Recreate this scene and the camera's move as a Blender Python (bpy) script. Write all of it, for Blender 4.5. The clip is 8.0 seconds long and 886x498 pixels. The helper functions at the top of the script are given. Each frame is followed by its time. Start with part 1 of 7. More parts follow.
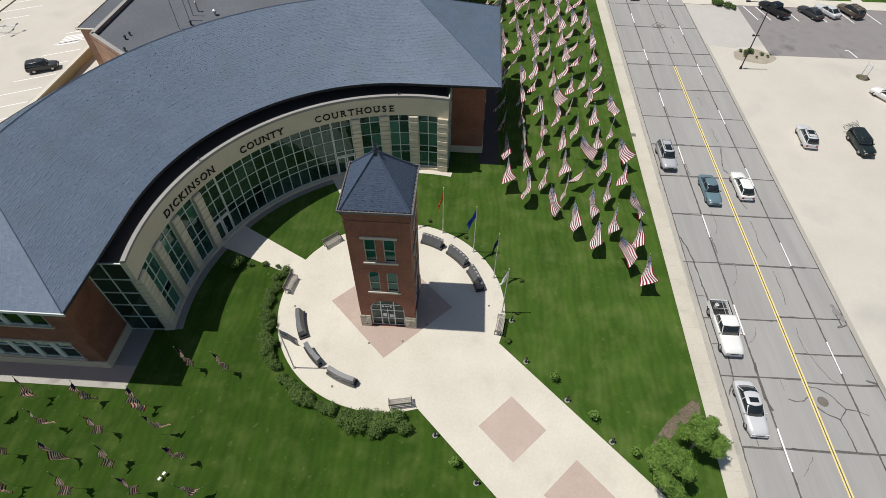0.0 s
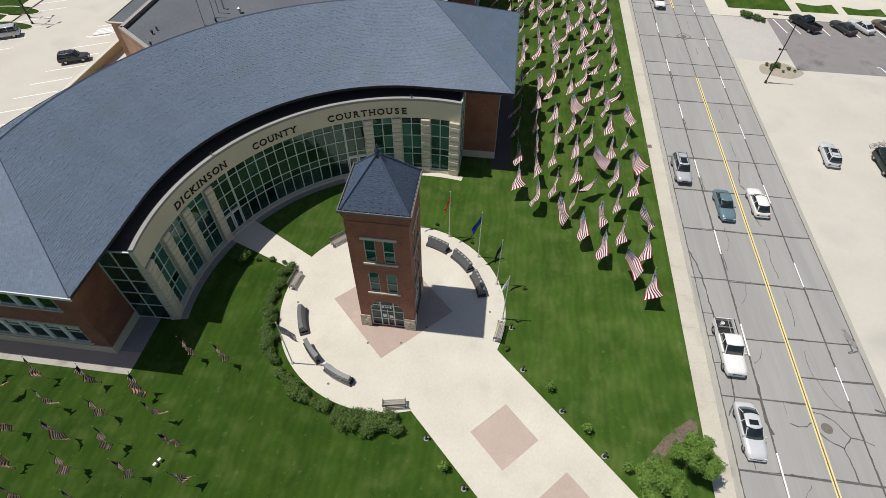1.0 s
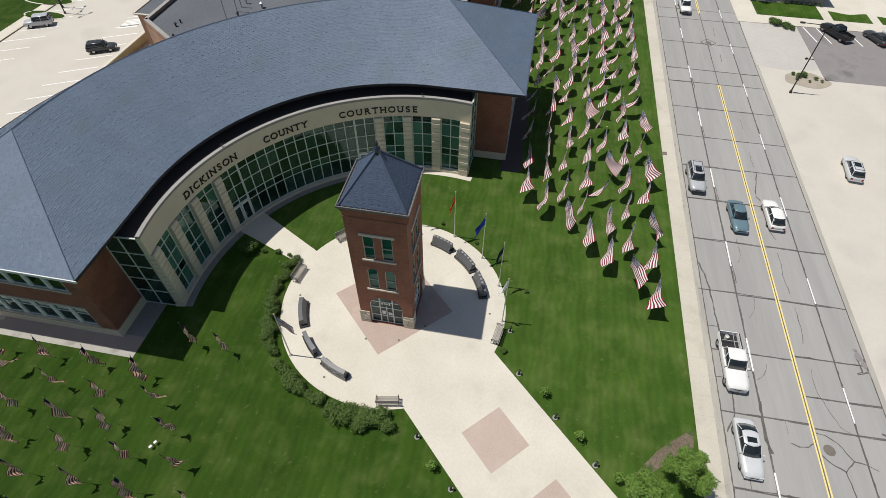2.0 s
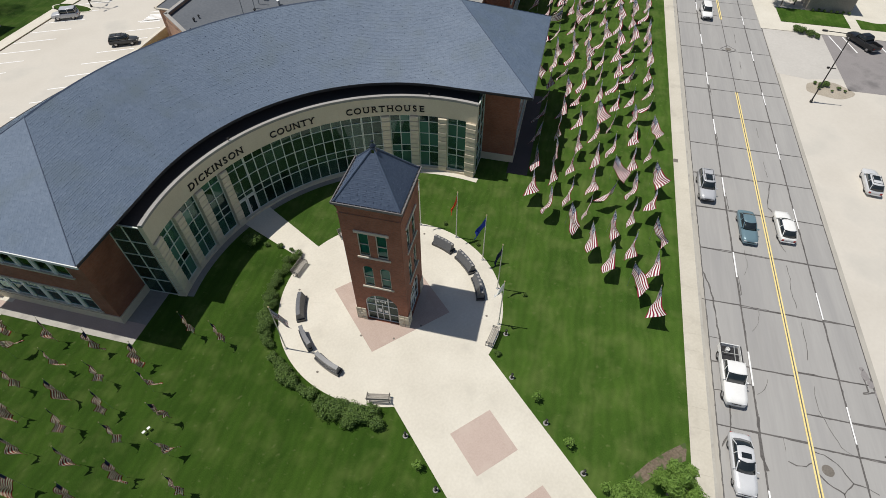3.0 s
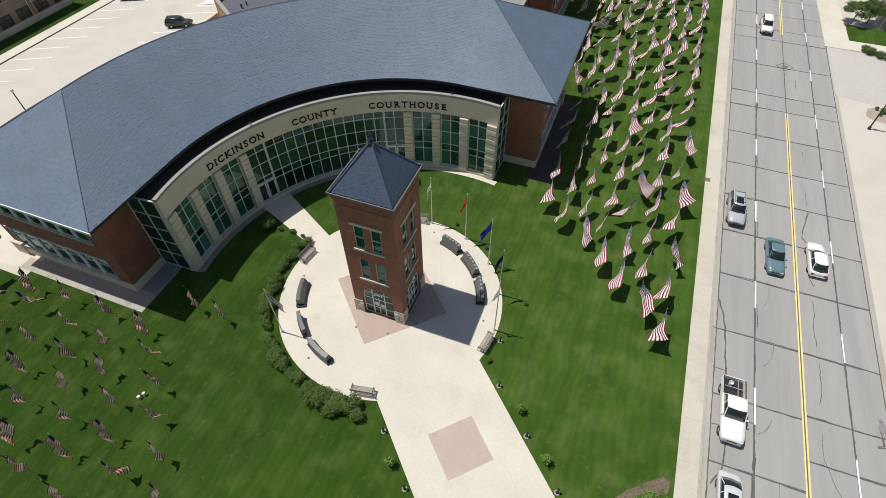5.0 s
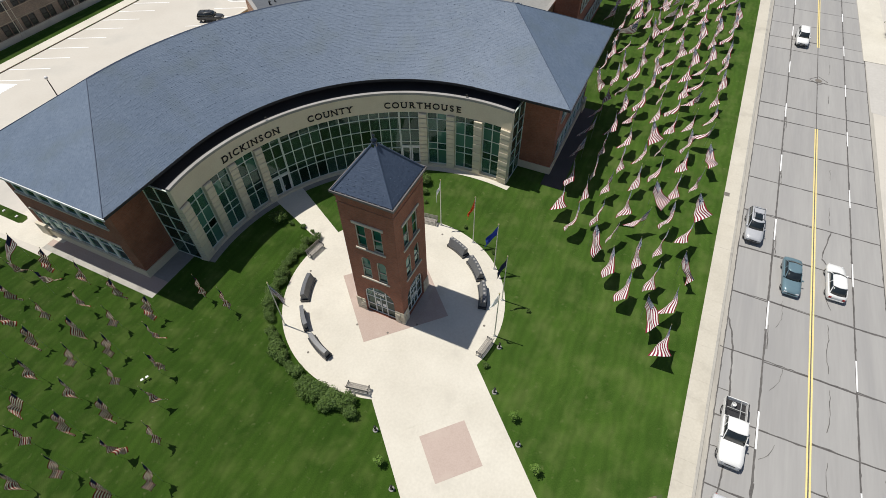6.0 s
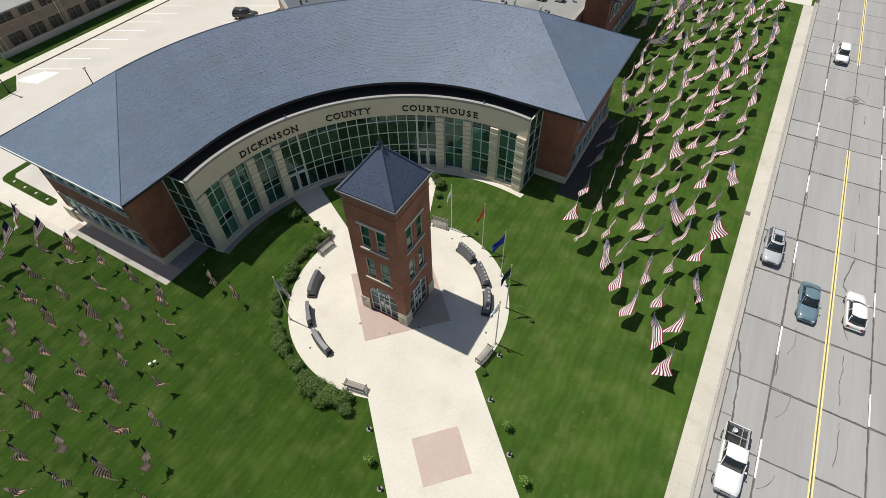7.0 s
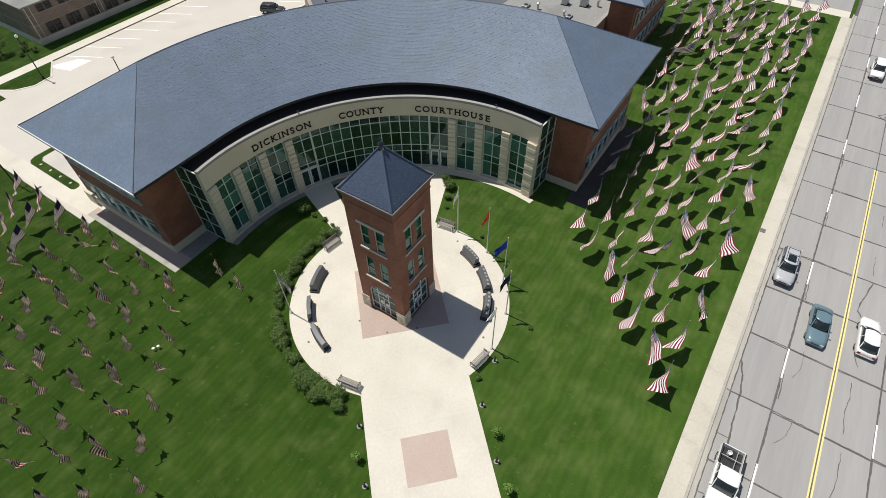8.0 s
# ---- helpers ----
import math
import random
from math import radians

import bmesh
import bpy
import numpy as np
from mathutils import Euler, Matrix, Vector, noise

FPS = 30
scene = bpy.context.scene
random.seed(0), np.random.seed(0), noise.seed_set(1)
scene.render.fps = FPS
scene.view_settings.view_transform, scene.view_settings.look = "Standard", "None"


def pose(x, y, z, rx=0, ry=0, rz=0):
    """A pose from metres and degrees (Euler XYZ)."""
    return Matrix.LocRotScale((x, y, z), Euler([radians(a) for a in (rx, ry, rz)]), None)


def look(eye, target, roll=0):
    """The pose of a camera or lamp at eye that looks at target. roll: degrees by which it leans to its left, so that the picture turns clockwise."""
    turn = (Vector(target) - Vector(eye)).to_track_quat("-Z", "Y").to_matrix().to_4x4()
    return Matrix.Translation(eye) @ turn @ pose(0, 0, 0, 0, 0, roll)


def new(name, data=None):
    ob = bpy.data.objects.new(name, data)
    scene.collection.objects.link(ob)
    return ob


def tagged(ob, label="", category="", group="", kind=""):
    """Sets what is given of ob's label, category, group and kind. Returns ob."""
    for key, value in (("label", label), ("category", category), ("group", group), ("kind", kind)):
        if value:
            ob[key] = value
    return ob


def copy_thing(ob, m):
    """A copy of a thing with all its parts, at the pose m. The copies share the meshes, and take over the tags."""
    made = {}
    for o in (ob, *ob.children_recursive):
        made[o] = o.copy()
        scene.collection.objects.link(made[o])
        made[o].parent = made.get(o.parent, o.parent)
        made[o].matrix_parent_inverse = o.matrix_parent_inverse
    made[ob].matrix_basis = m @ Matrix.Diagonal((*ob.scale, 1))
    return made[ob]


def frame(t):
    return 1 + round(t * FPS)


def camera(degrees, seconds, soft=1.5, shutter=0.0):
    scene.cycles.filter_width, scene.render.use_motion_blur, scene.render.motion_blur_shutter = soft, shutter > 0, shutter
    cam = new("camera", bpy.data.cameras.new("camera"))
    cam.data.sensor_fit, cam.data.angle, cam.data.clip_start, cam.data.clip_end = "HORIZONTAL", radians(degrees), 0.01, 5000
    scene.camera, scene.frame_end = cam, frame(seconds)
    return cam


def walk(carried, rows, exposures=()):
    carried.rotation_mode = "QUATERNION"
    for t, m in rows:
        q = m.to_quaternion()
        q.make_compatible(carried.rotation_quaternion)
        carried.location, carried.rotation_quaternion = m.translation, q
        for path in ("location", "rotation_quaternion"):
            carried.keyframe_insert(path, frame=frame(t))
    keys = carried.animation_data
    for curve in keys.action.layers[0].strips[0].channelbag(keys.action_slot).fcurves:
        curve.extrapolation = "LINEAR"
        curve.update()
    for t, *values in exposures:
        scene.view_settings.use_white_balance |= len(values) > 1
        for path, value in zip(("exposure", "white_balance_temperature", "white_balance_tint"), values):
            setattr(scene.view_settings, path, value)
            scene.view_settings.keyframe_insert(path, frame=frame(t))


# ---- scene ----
cam = camera(80.6, 8.0, soft=0.8)
PATH = [
    (0, (-14.566, -22.666, 38.515), (-13.689, -21.698, 37.001), 0.9),
    (0.5, (-13.953, -23.195, 38.641), (-13.099, -22.198, 37.133), 0.9),
    (1, (-13.318, -23.635, 38.71), (-12.5, -22.61, 37.2), 0.9),
    (1.5, (-12.621, -24.104, 38.744), (-11.84, -23.054, 37.232), 0.8),
    (3, (-10.455, -25.626, 38.603), (-9.764, -24.51, 37.094), 0.3),
    (3.5, (-9.531, -26.03, 38.564), (-8.88, -24.892, 37.054), 0.1),
    (4, (-8.719, -26.481, 38.515), (-8.106, -25.321, 37.005), -0.1),
    (4.5, (-7.817, -26.873, 38.474), (-7.246, -25.693, 36.963), -0.2),
    (6, (-5.085, -27.765, 38.561), (-4.648, -26.529, 37.05), -0.7),
    (6.5, (-4.189, -28.063, 38.657), (-3.807, -26.803, 37.151), -0.9),
    (7, (-3.271, -28.259, 38.8), (-2.934, -26.986, 37.295), -1.0),
    (7.5, (-2.306, -28.31, 38.905), (-2.015, -27.026, 37.399), -0.9),
    (8, (-1.333, -28.522, 39.006), (-1.087, -27.23, 37.499), -1.1),
]
walk(cam, [(t, look(eye, target, roll)) for t, eye, target, roll in PATH], [(0, -0.10), (3, -0.10), (4.5, -0.06), (6, 0.02), (8, 0.05)])


# ---- daylight ----
SUN_EL, SUN_TO = radians(68.0), Vector((-0.736, 0.677, 0)).normalized()
sun_data = bpy.data.lights.new("sun", "SUN")
sun_data.energy, sun_data.angle, sun_data.color = 4.25, radians(0.53), (1.0, 0.955, 0.88)
sun = new("sun", sun_data)
to_sun = SUN_TO * math.cos(SUN_EL) + Vector((0, 0, math.sin(SUN_EL)))
sun.matrix_world = look((to_sun * 120)[:], (0, 0, 0))
world = bpy.data.worlds.new("sky")
scene.world = world
world.use_nodes = True
sky = world.node_tree.nodes.new("ShaderNodeTexSky")
sky.sky_type, sky.sun_disc, sky.sun_elevation = "NISHITA", False, SUN_EL
sky.sun_rotation = math.atan2(SUN_TO.x, SUN_TO.y)
world.node_tree.nodes["Background"].inputs["Strength"].default_value = 0.068
world.node_tree.links.new(sky.outputs["Color"], world.node_tree.nodes["Background"].inputs["Color"])


# ---- materials ----
def material(name, low, high, rough=0.8, fine=8.0, coarse=0.4, mix=0.5, bump=0.15, depth=0.01, metal=0.0, island=0.0, stain=None, stain_size=0.15, stain_edge=(0.55, 0.7), spec=0.5, stretch=(1, 1, 1)):
    """Two scales of noise between two colours, a fine relief, and shaped stains where given."""
    m = bpy.data.materials.new(name)
    m.use_nodes = True
    nt, p = m.node_tree, m.node_tree.nodes["Principled BSDF"]
    add, link = nt.nodes.new, nt.links.new
    pos = add("ShaderNodeNewGeometry").outputs["Position"]
    if stretch != (1, 1, 1):
        mp = add("ShaderNodeMapping")
        mp.vector_type, mp.inputs["Rotation"].default_value, mp.inputs["Scale"].default_value = "TEXTURE", (0, 0, radians(45)), stretch
        link(pos, mp.inputs["Vector"])
        pos = mp.outputs["Vector"]

    def noise_tex(scale, detail=4.0):
        n = add("ShaderNodeTexNoise")
        n.inputs["Scale"].default_value, n.inputs["Detail"].default_value = scale, detail
        link(pos, n.inputs["Vector"])
        return n.outputs["Fac"]

    a, b = noise_tex(fine), noise_tex(coarse, 3.0)
    blend = add("ShaderNodeMix")
    blend.inputs[0].default_value = mix
    link(a, blend.inputs[2]), link(b, blend.inputs[3])
    ramp = add("ShaderNodeMapRange")
    ramp.inputs["From Min"].default_value, ramp.inputs["From Max"].default_value = 0.32, 0.68
    link(blend.outputs[0], ramp.inputs["Value"])
    fac = ramp.outputs["Result"]
    if island:
        geo, info = add("ShaderNodeNewGeometry"), add("ShaderNodeObjectInfo")
        plus = add("ShaderNodeMath")
        plus.operation = "ADD"
        link(geo.outputs["Random Per Island"], plus.inputs[0]), link(info.outputs["Random"], plus.inputs[1])
        wrap = add("ShaderNodeMath")
        wrap.operation = "FRACT"
        link(plus.outputs[0], wrap.inputs[0])
        own = add("ShaderNodeMix")
        own.inputs[0].default_value = island
        link(fac, own.inputs[2]), link(wrap.outputs[0], own.inputs[3])
        fac = own.outputs[0]
    col = add("ShaderNodeMix")
    col.data_type = "RGBA"
    col.inputs[6].default_value, col.inputs[7].default_value = (*low, 1), (*high, 1)
    link(fac, col.inputs[0])
    out = col.outputs[2]
    if stain:
        s = noise_tex(stain_size, 6.0)
        edge = add("ShaderNodeMapRange")
        edge.inputs["From Min"].default_value, edge.inputs["From Max"].default_value = stain_edge
        link(s, edge.inputs["Value"])
        col2 = add("ShaderNodeMix")
        col2.data_type = "RGBA"
        col2.inputs[7].default_value = (*stain, 1)
        link(edge.outputs["Result"], col2.inputs[0]), link(out, col2.inputs[6])
        out = col2.outputs[2]
    link(out, p.inputs["Base Color"])
    p.inputs["Roughness"].default_value, p.inputs["Metallic"].default_value = rough, metal
    p.inputs["Specular IOR Level"].default_value = spec
    if bump:
        bm_ = add("ShaderNodeBump")
        bm_.inputs["Strength"].default_value, bm_.inputs["Distance"].default_value = bump, depth
        link(a, bm_.inputs["Height"]), link(bm_.outputs["Normal"], p.inputs["Normal"])
    return m


def brick_material(name, one, two, mortar, scale=1.0):
    """Running-bond brick courses laid along the wall's own length and height."""
    m = material(name, one, two, 0.85, 20.0, 0.5, 0.5, 0.2)
    nt, p = m.node_tree, m.node_tree.nodes["Principled BSDF"]
    add, link = nt.nodes.new, nt.links.new
    pos, geo = add("ShaderNodeTexCoord"), add("ShaderNodeNewGeometry")
    # along-wall coordinate from the normal, height from z
    cross = add("ShaderNodeVectorMath")
    cross.operation = "CROSS_PRODUCT"
    cross.inputs[0].default_value = (0, 0, 1)
    link(geo.outputs["True Normal"], cross.inputs[1])
    dot = add("ShaderNodeVectorMath")
    dot.operation = "DOT_PRODUCT"
    link(cross.outputs["Vector"], dot.inputs[0]), link(geo.outputs["Position"], dot.inputs[1])
    sep, comb = add("ShaderNodeSeparateXYZ"), add("ShaderNodeCombineXYZ")
    link(geo.outputs["Position"], sep.inputs[0])
    link(dot.outputs["Value"], comb.inputs[0]), link(sep.outputs["Z"], comb.inputs[1])
    br = add("ShaderNodeTexBrick")
    br.inputs["Scale"].default_value = 1.0
    br.inputs["Brick Width"].default_value, br.inputs["Row Height"].default_value = 0.215 * scale, 0.075 * scale
    br.inputs["Mortar Size"].default_value, br.inputs["Bias"].default_value = 0.006 * scale, 0.0
    br.inputs["Color1"].default_value, br.inputs["Color2"].default_value, br.inputs["Mortar"].default_value = (*one, 1), (*two, 1), (*mortar, 1)
    link(comb.outputs[0], br.inputs["Vector"])
    patch = add("ShaderNodeTexNoise")
    patch.inputs["Scale"].default_value, patch.inputs["Detail"].default_value = 0.6, 5.0
    link(geo.outputs["Position"], patch.inputs["Vector"])
    tone = add("ShaderNodeMapRange")
    tone.inputs["From Min"].default_value, tone.inputs["From Max"].default_value = 0.3, 0.7
    tone.inputs["To Min"].default_value, tone.inputs["To Max"].default_value = 0.8, 1.2
    link(patch.outputs["Fac"], tone.inputs["Value"])
    mul = add("ShaderNodeVectorMath")
    mul.operation = "SCALE"
    link(br.outputs["Color"], mul.inputs[0]), link(tone.outputs["Result"], mul.inputs["Scale"])
    link(mul.outputs["Vector"], p.inputs["Base Color"])
    return m


def glass_material(name, tint, rough=0.02, body=None, share=(0.0, 0.0)):
    m = bpy.data.materials.new(name)
    m.use_nodes = True
    nt = m.node_tree
    nt.nodes.clear()
    add, link = nt.nodes.new, nt.links.new
    out, mixer, clear, gloss, edge = add("ShaderNodeOutputMaterial"), add("ShaderNodeMixShader"), add("ShaderNodeBsdfTransparent"), add("ShaderNodeBsdfGlossy"), add("ShaderNodeLayerWeight")
    clear.inputs["Color"].default_value = (*tint, 1)
    gloss.inputs["Color"].default_value, gloss.inputs["Roughness"].default_value = (0.62, 0.80, 0.80, 1), rough
    power, span = add("ShaderNodeMath"), add("ShaderNodeMapRange")
    power.operation, power.inputs[1].default_value = "POWER", 4.0
    span.inputs["To Min"].default_value, span.inputs["To Max"].default_value = 0.045, 0.9
    link(edge.outputs["Facing"], power.inputs[0]), link(power.outputs[0], span.inputs["Value"])
    inner = clear.outputs[0]
    if body:
        # tinted body colour, stronger in some panes than in others
        haze, two, info, some = add("ShaderNodeBsdfDiffuse"), add("ShaderNodeMixShader"), add("ShaderNodeObjectInfo"), add("ShaderNodeMapRange")
        haze.inputs["Color"].default_value = (*body, 1)
        some.inputs["To Min"].default_value, some.inputs["To Max"].default_value = share
        link(info.outputs["Random"], some.inputs["Value"]), link(some.outputs["Result"], two.inputs[0])
        link(inner, two.inputs[1]), link(haze.outputs[0], two.inputs[2])
        inner = two.outputs[0]
    link(span.outputs["Result"], mixer.inputs[0]), link(inner, mixer.inputs[1]), link(gloss.outputs[0], mixer.inputs[2])
    link(mixer.outputs[0], out.inputs["Surface"])
    return m


LAWN = material("lawn_grass", (0.0275, 0.068, 0.0075), (0.061, 0.122, 0.0155), 0.95, 11.0, 0.22, 0.6, 0.8, 0.03, stain=(0.102, 0.150, 0.034), stain_size=0.55, stain_edge=(0.48, 0.85), spec=0.1)
# the east lawn's brighter look in this sun is put into its colour
LAWN_LIT = material("lit_lawn_grass", (0.034, 0.079, 0.0105), (0.076, 0.143, 0.022), 0.95, 11.0, 0.22, 0.6, 0.8, 0.03, stain=(0.116, 0.163, 0.043), stain_size=0.5, stain_edge=(0.46, 0.85), spec=0.1)
CONCRETE = material("pale_concrete", (0.565, 0.53, 0.45), (0.675, 0.64, 0.553), 0.85, 5.0, 0.25, 0.6, 0.1, stain=(0.52, 0.49, 0.42), stain_size=0.35, stain_edge=(0.58, 0.8), spec=0.2)
LOT = material("lot_concrete", (0.525, 0.49, 0.43), (0.60, 0.567, 0.505), 0.9, 3.0, 0.12, 0.75, 0.1, stain=(0.46, 0.44, 0.395), stain_size=0.12, stain_edge=(0.54, 0.75), spec=0.2)
ROADC = material("worn_road_concrete", (0.305, 0.298, 0.288), (0.38, 0.372, 0.357), 0.9, 5.0, 0.8, 0.6, 0.15, island=0.3, stain=(0.30, 0.295, 0.29), stain_size=0.7, stain_edge=(0.5, 0.8), spec=0.2, stretch=(12, 1, 1))
WALK = material("tan_footway_concrete", (0.49, 0.455, 0.378), (0.59, 0.553, 0.47), 0.9, 5.0, 0.3, 0.6, 0.1, stain=(0.40, 0.37, 0.31), stain_size=0.4, stain_edge=(0.58, 0.8), spec=0.2)
GUTTER = material("tan_gutter_concrete", (0.37, 0.35, 0.31), (0.46, 0.435, 0.385), 0.9, 5.0, 0.7, 0.5, 0.15, stain=(0.28, 0.262, 0.235), stain_size=0.7, stain_edge=(0.5, 0.75), spec=0.2, stretch=(6, 1, 1))
KERB = material("grey_kerb_concrete", (0.36, 0.345, 0.31), (0.45, 0.43, 0.385), 0.9, 5.0, 0.5, 0.5, 0.15, stain=(0.30, 0.285, 0.26), stain_size=0.8, spec=0.2)
APRON = material("smooth_grey_concrete", (0.46, 0.44, 0.405), (0.53, 0.508, 0.47), 0.9, 3.0, 0.2, 0.5, 0.1, spec=0.2)
# concrete darkened for the shade along the west front; its stains are its own
APRON_SHADE = material("shaded_grey_concrete", (0.27, 0.26, 0.235), (0.34, 0.325, 0.295), 0.9, 3.0, 0.25, 0.5, 0.1, stain=(0.22, 0.21, 0.19), stain_size=0.4, spec=0.2)
TAR = material("tar_joint", (0.075, 0.07, 0.066), (0.15, 0.14, 0.132), 0.7, 6.0, 1.0)
ASPHALT = material("old_asphalt", (0.215, 0.20, 0.198), (0.285, 0.266, 0.26), 0.92, 7.0, 0.3, stain=(0.165, 0.155, 0.153), stain_size=0.3)
WHITE_LINE = material("white_road_paint", (0.78, 0.78, 0.77), (0.88, 0.88, 0.87), 0.8, 9.0, 1.5)
YELLOW_LINE = material("yellow_road_paint", (0.78, 0.61, 0.22), (0.86, 0.71, 0.32), 0.8, 9.0, 1.5)
PAVER = material("brick_paver", (0.39, 0.30, 0.25), (0.51, 0.41, 0.355), 0.85, 9.0, 0.6, 0.4, 0.2, island=0.45, stain=(0.50, 0.41, 0.35), stain_size=0.5)
# near-black tone that stands in for deep shade on the ground
SHADE_BLACK = material("black_shade_sheet", (0.055, 0.05, 0.05), (0.085, 0.076, 0.074), 0.85, 9.0, 0.6, 0.4, 0.2)
SLATE = material("slate_shingle", (0.104, 0.143, 0.206), (0.150, 0.196, 0.264), 0.55, 3.2, 0.5, 0.4, 0.2, 0.03, island=0.2, stain=(0.118, 0.156, 0.195), stain_size=0.35, stain_edge=(0.5, 0.75), spec=0.3)
SLATE_DARK = material("dark_slate", (0.040, 0.060, 0.106), (0.075, 0.105, 0.162), 0.6, 7.0, 0.6, 0.4, 0.3, 0.02, island=0.5, spec=0.5)
RIDGE = material("dark_ridge_metal", (0.05, 0.06, 0.075), (0.08, 0.09, 0.11), 0.5, 8.0, 1.0)
BRICK = brick_material("red_brick", (0.25, 0.088, 0.050), (0.33, 0.122, 0.072), (0.24, 0.145, 0.11))
TAN_BRICK = brick_material("orange_tan_brick", (0.36, 0.20, 0.13), (0.44, 0.26, 0.175), (0.36, 0.27, 0.2))
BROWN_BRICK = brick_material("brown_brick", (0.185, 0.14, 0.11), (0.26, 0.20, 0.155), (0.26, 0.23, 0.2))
LIMESTONE = material("cream_limestone", (0.64, 0.562, 0.415), (0.74, 0.665, 0.51), 0.8, 7.0, 0.5, 0.5, 0.15, island=0.2)
ROCK = material("rough_limestone", (0.48, 0.42, 0.31), (0.68, 0.62, 0.50), 0.9, 5.0, 0.9, 0.5, 0.9, 0.05, island=0.6)
MEMBRANE = material("grey_roof_membrane", (0.09, 0.10, 0.115), (0.13, 0.142, 0.158), 0.9, 3.0, 0.15, stain=(0.10, 0.106, 0.115), stain_size=0.2)
MEMBRANE_PALE = material("pale_roof_membrane", (0.23, 0.23, 0.22), (0.31, 0.31, 0.295), 0.9, 3.0, 0.15, stain=(0.21, 0.21, 0.20), stain_size=0.2)
COPING = material("weathered_coping", (0.27, 0.262, 0.248), (0.36, 0.346, 0.325), 0.85, 7.0, 0.5)
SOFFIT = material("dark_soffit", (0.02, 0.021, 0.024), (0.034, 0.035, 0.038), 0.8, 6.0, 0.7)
FRAME = material("pale_green_aluminium", (0.58, 0.63, 0.57), (0.68, 0.73, 0.66), 0.5, 8.0, 1.0)
FRAME_WHITE = material("white_door_frame", (0.66, 0.67, 0.65), (0.76, 0.77, 0.75), 0.5, 8.0, 1.0)
TRIM = material("cream_trim", (0.50, 0.455, 0.37), (0.60, 0.55, 0.455), 0.7, 8.0, 1.0)
GLASS = glass_material("green_glass", (0.20, 0.36, 0.32), 0.02, (0.12, 0.23, 0.165), (0.05, 0.38))
GLASS_TEAL = glass_material("teal_glass", (0.26, 0.52, 0.48))
GLASS_BAY = glass_material("deep_teal_glass", (0.22, 0.40, 0.36), 0.02, (0.125, 0.32, 0.245), (0.0, 0.62))
GLASS_DOOR = glass_material("pale_door_glass", (0.22, 0.32, 0.29), 0.02, (0.20, 0.26, 0.22), (0.12, 0.3))
INTERIOR = material("interior_plaster", (0.30, 0.33, 0.30), (0.40, 0.43, 0.39), 0.9, 3.0, 0.3)
BLIND = material("green_roller_blind", (0.20, 0.44, 0.38), (0.26, 0.52, 0.46), 0.9, 14.0, 1.0)
LETTER = material("dark_bronze_letter", (0.014, 0.012, 0.01), (0.024, 0.02, 0.016), 0.6, 12.0, 2.0, spec=0.25)
EPDM = material("black_roof_sheet", (0.085, 0.08, 0.08), (0.12, 0.112, 0.11), 0.85, 4.0, 0.4, spec=0.2)


PAINT = {}
for nm, c in dict(silver=(0.66, 0.67, 0.68), white=(0.80, 0.80, 0.78), steel_blue=(0.15, 0.235, 0.275), dark_grey=(0.055, 0.057, 0.06), black=(0.012, 0.013, 0.015), light_grey=(0.50, 0.51, 0.53), brown=(0.16, 0.13, 0.10), dark_green=(0.018, 0.028, 0.028)).items():
    PAINT[nm] = material("car_paint_" + nm, tuple(x * 0.93 for x in c), tuple(min(1, x * 1.05) for x in c), 0.28, 30.0, 1.2, 0.5, 0.0, metal=0.15 if nm not in ("white", "black") else 0.0)
CAR_GLASS = material("car_glass", (0.010, 0.014, 0.016), (0.02, 0.026, 0.028), 0.06, 6.0, 1.0, bump=0.0, spec=0.8)
TYRE = material("tyre_rubber", (0.012, 0.012, 0.012), (0.025, 0.025, 0.025), 0.85, 20.0, 2.0)
RIM = material("alloy_rim", (0.40, 0.40, 0.41), (0.52, 0.52, 0.53), 0.35, 20.0, 2.0, metal=0.9)
LAMP_CLEAR = material("headlamp_lens", (0.62, 0.63, 0.64), (0.75, 0.76, 0.77), 0.15, 20.0, 2.0)
LAMP_RED = material("tail_lamp_lens", (0.30, 0.012, 0.01), (0.42, 0.02, 0.015), 0.2, 20.0, 2.0)
PLASTIC = material("black_plastic", (0.015, 0.015, 0.016), (0.03, 0.03, 0.032), 0.6, 15.0, 2.0)
def thin_cloth(m, share=0.2):
    """Lets part of the light through, as bunting does."""
    nt = m.node_tree
    p, out = nt.nodes["Principled BSDF"], nt.nodes["Material Output"]
    tr, mx = nt.nodes.new("ShaderNodeBsdfTranslucent"), nt.nodes.new("ShaderNodeMixShader")
    nt.links.new(p.inputs["Base Color"].links[0].from_socket, tr.inputs["Color"])
    mx.inputs[0].default_value = share
    nt.links.new(p.outputs[0], mx.inputs[1]), nt.links.new(tr.outputs[0], mx.inputs[2]), nt.links.new(mx.outputs[0], out.inputs["Surface"])
    return m


RED_CLOTH = thin_cloth(material("red_flag_cloth", (0.19, 0.018, 0.04), (0.27, 0.028, 0.055), 0.9, 14.0, 2.0, spec=0.1), 0.12)
WHITE_CLOTH = thin_cloth(material("white_flag_cloth", (0.87, 0.87, 0.85), (0.91, 0.91, 0.89), 0.9, 14.0, 2.0, spec=0.1), 0.24)
# the west flags' backlit look is put into these two cloth colours
BACKLIT_WHITE = thin_cloth(material("backlit_white_cloth", (0.86, 0.79, 0.62), (0.90, 0.84, 0.68), 0.9, 14.0, 2.0, spec=0.1), 0.45)
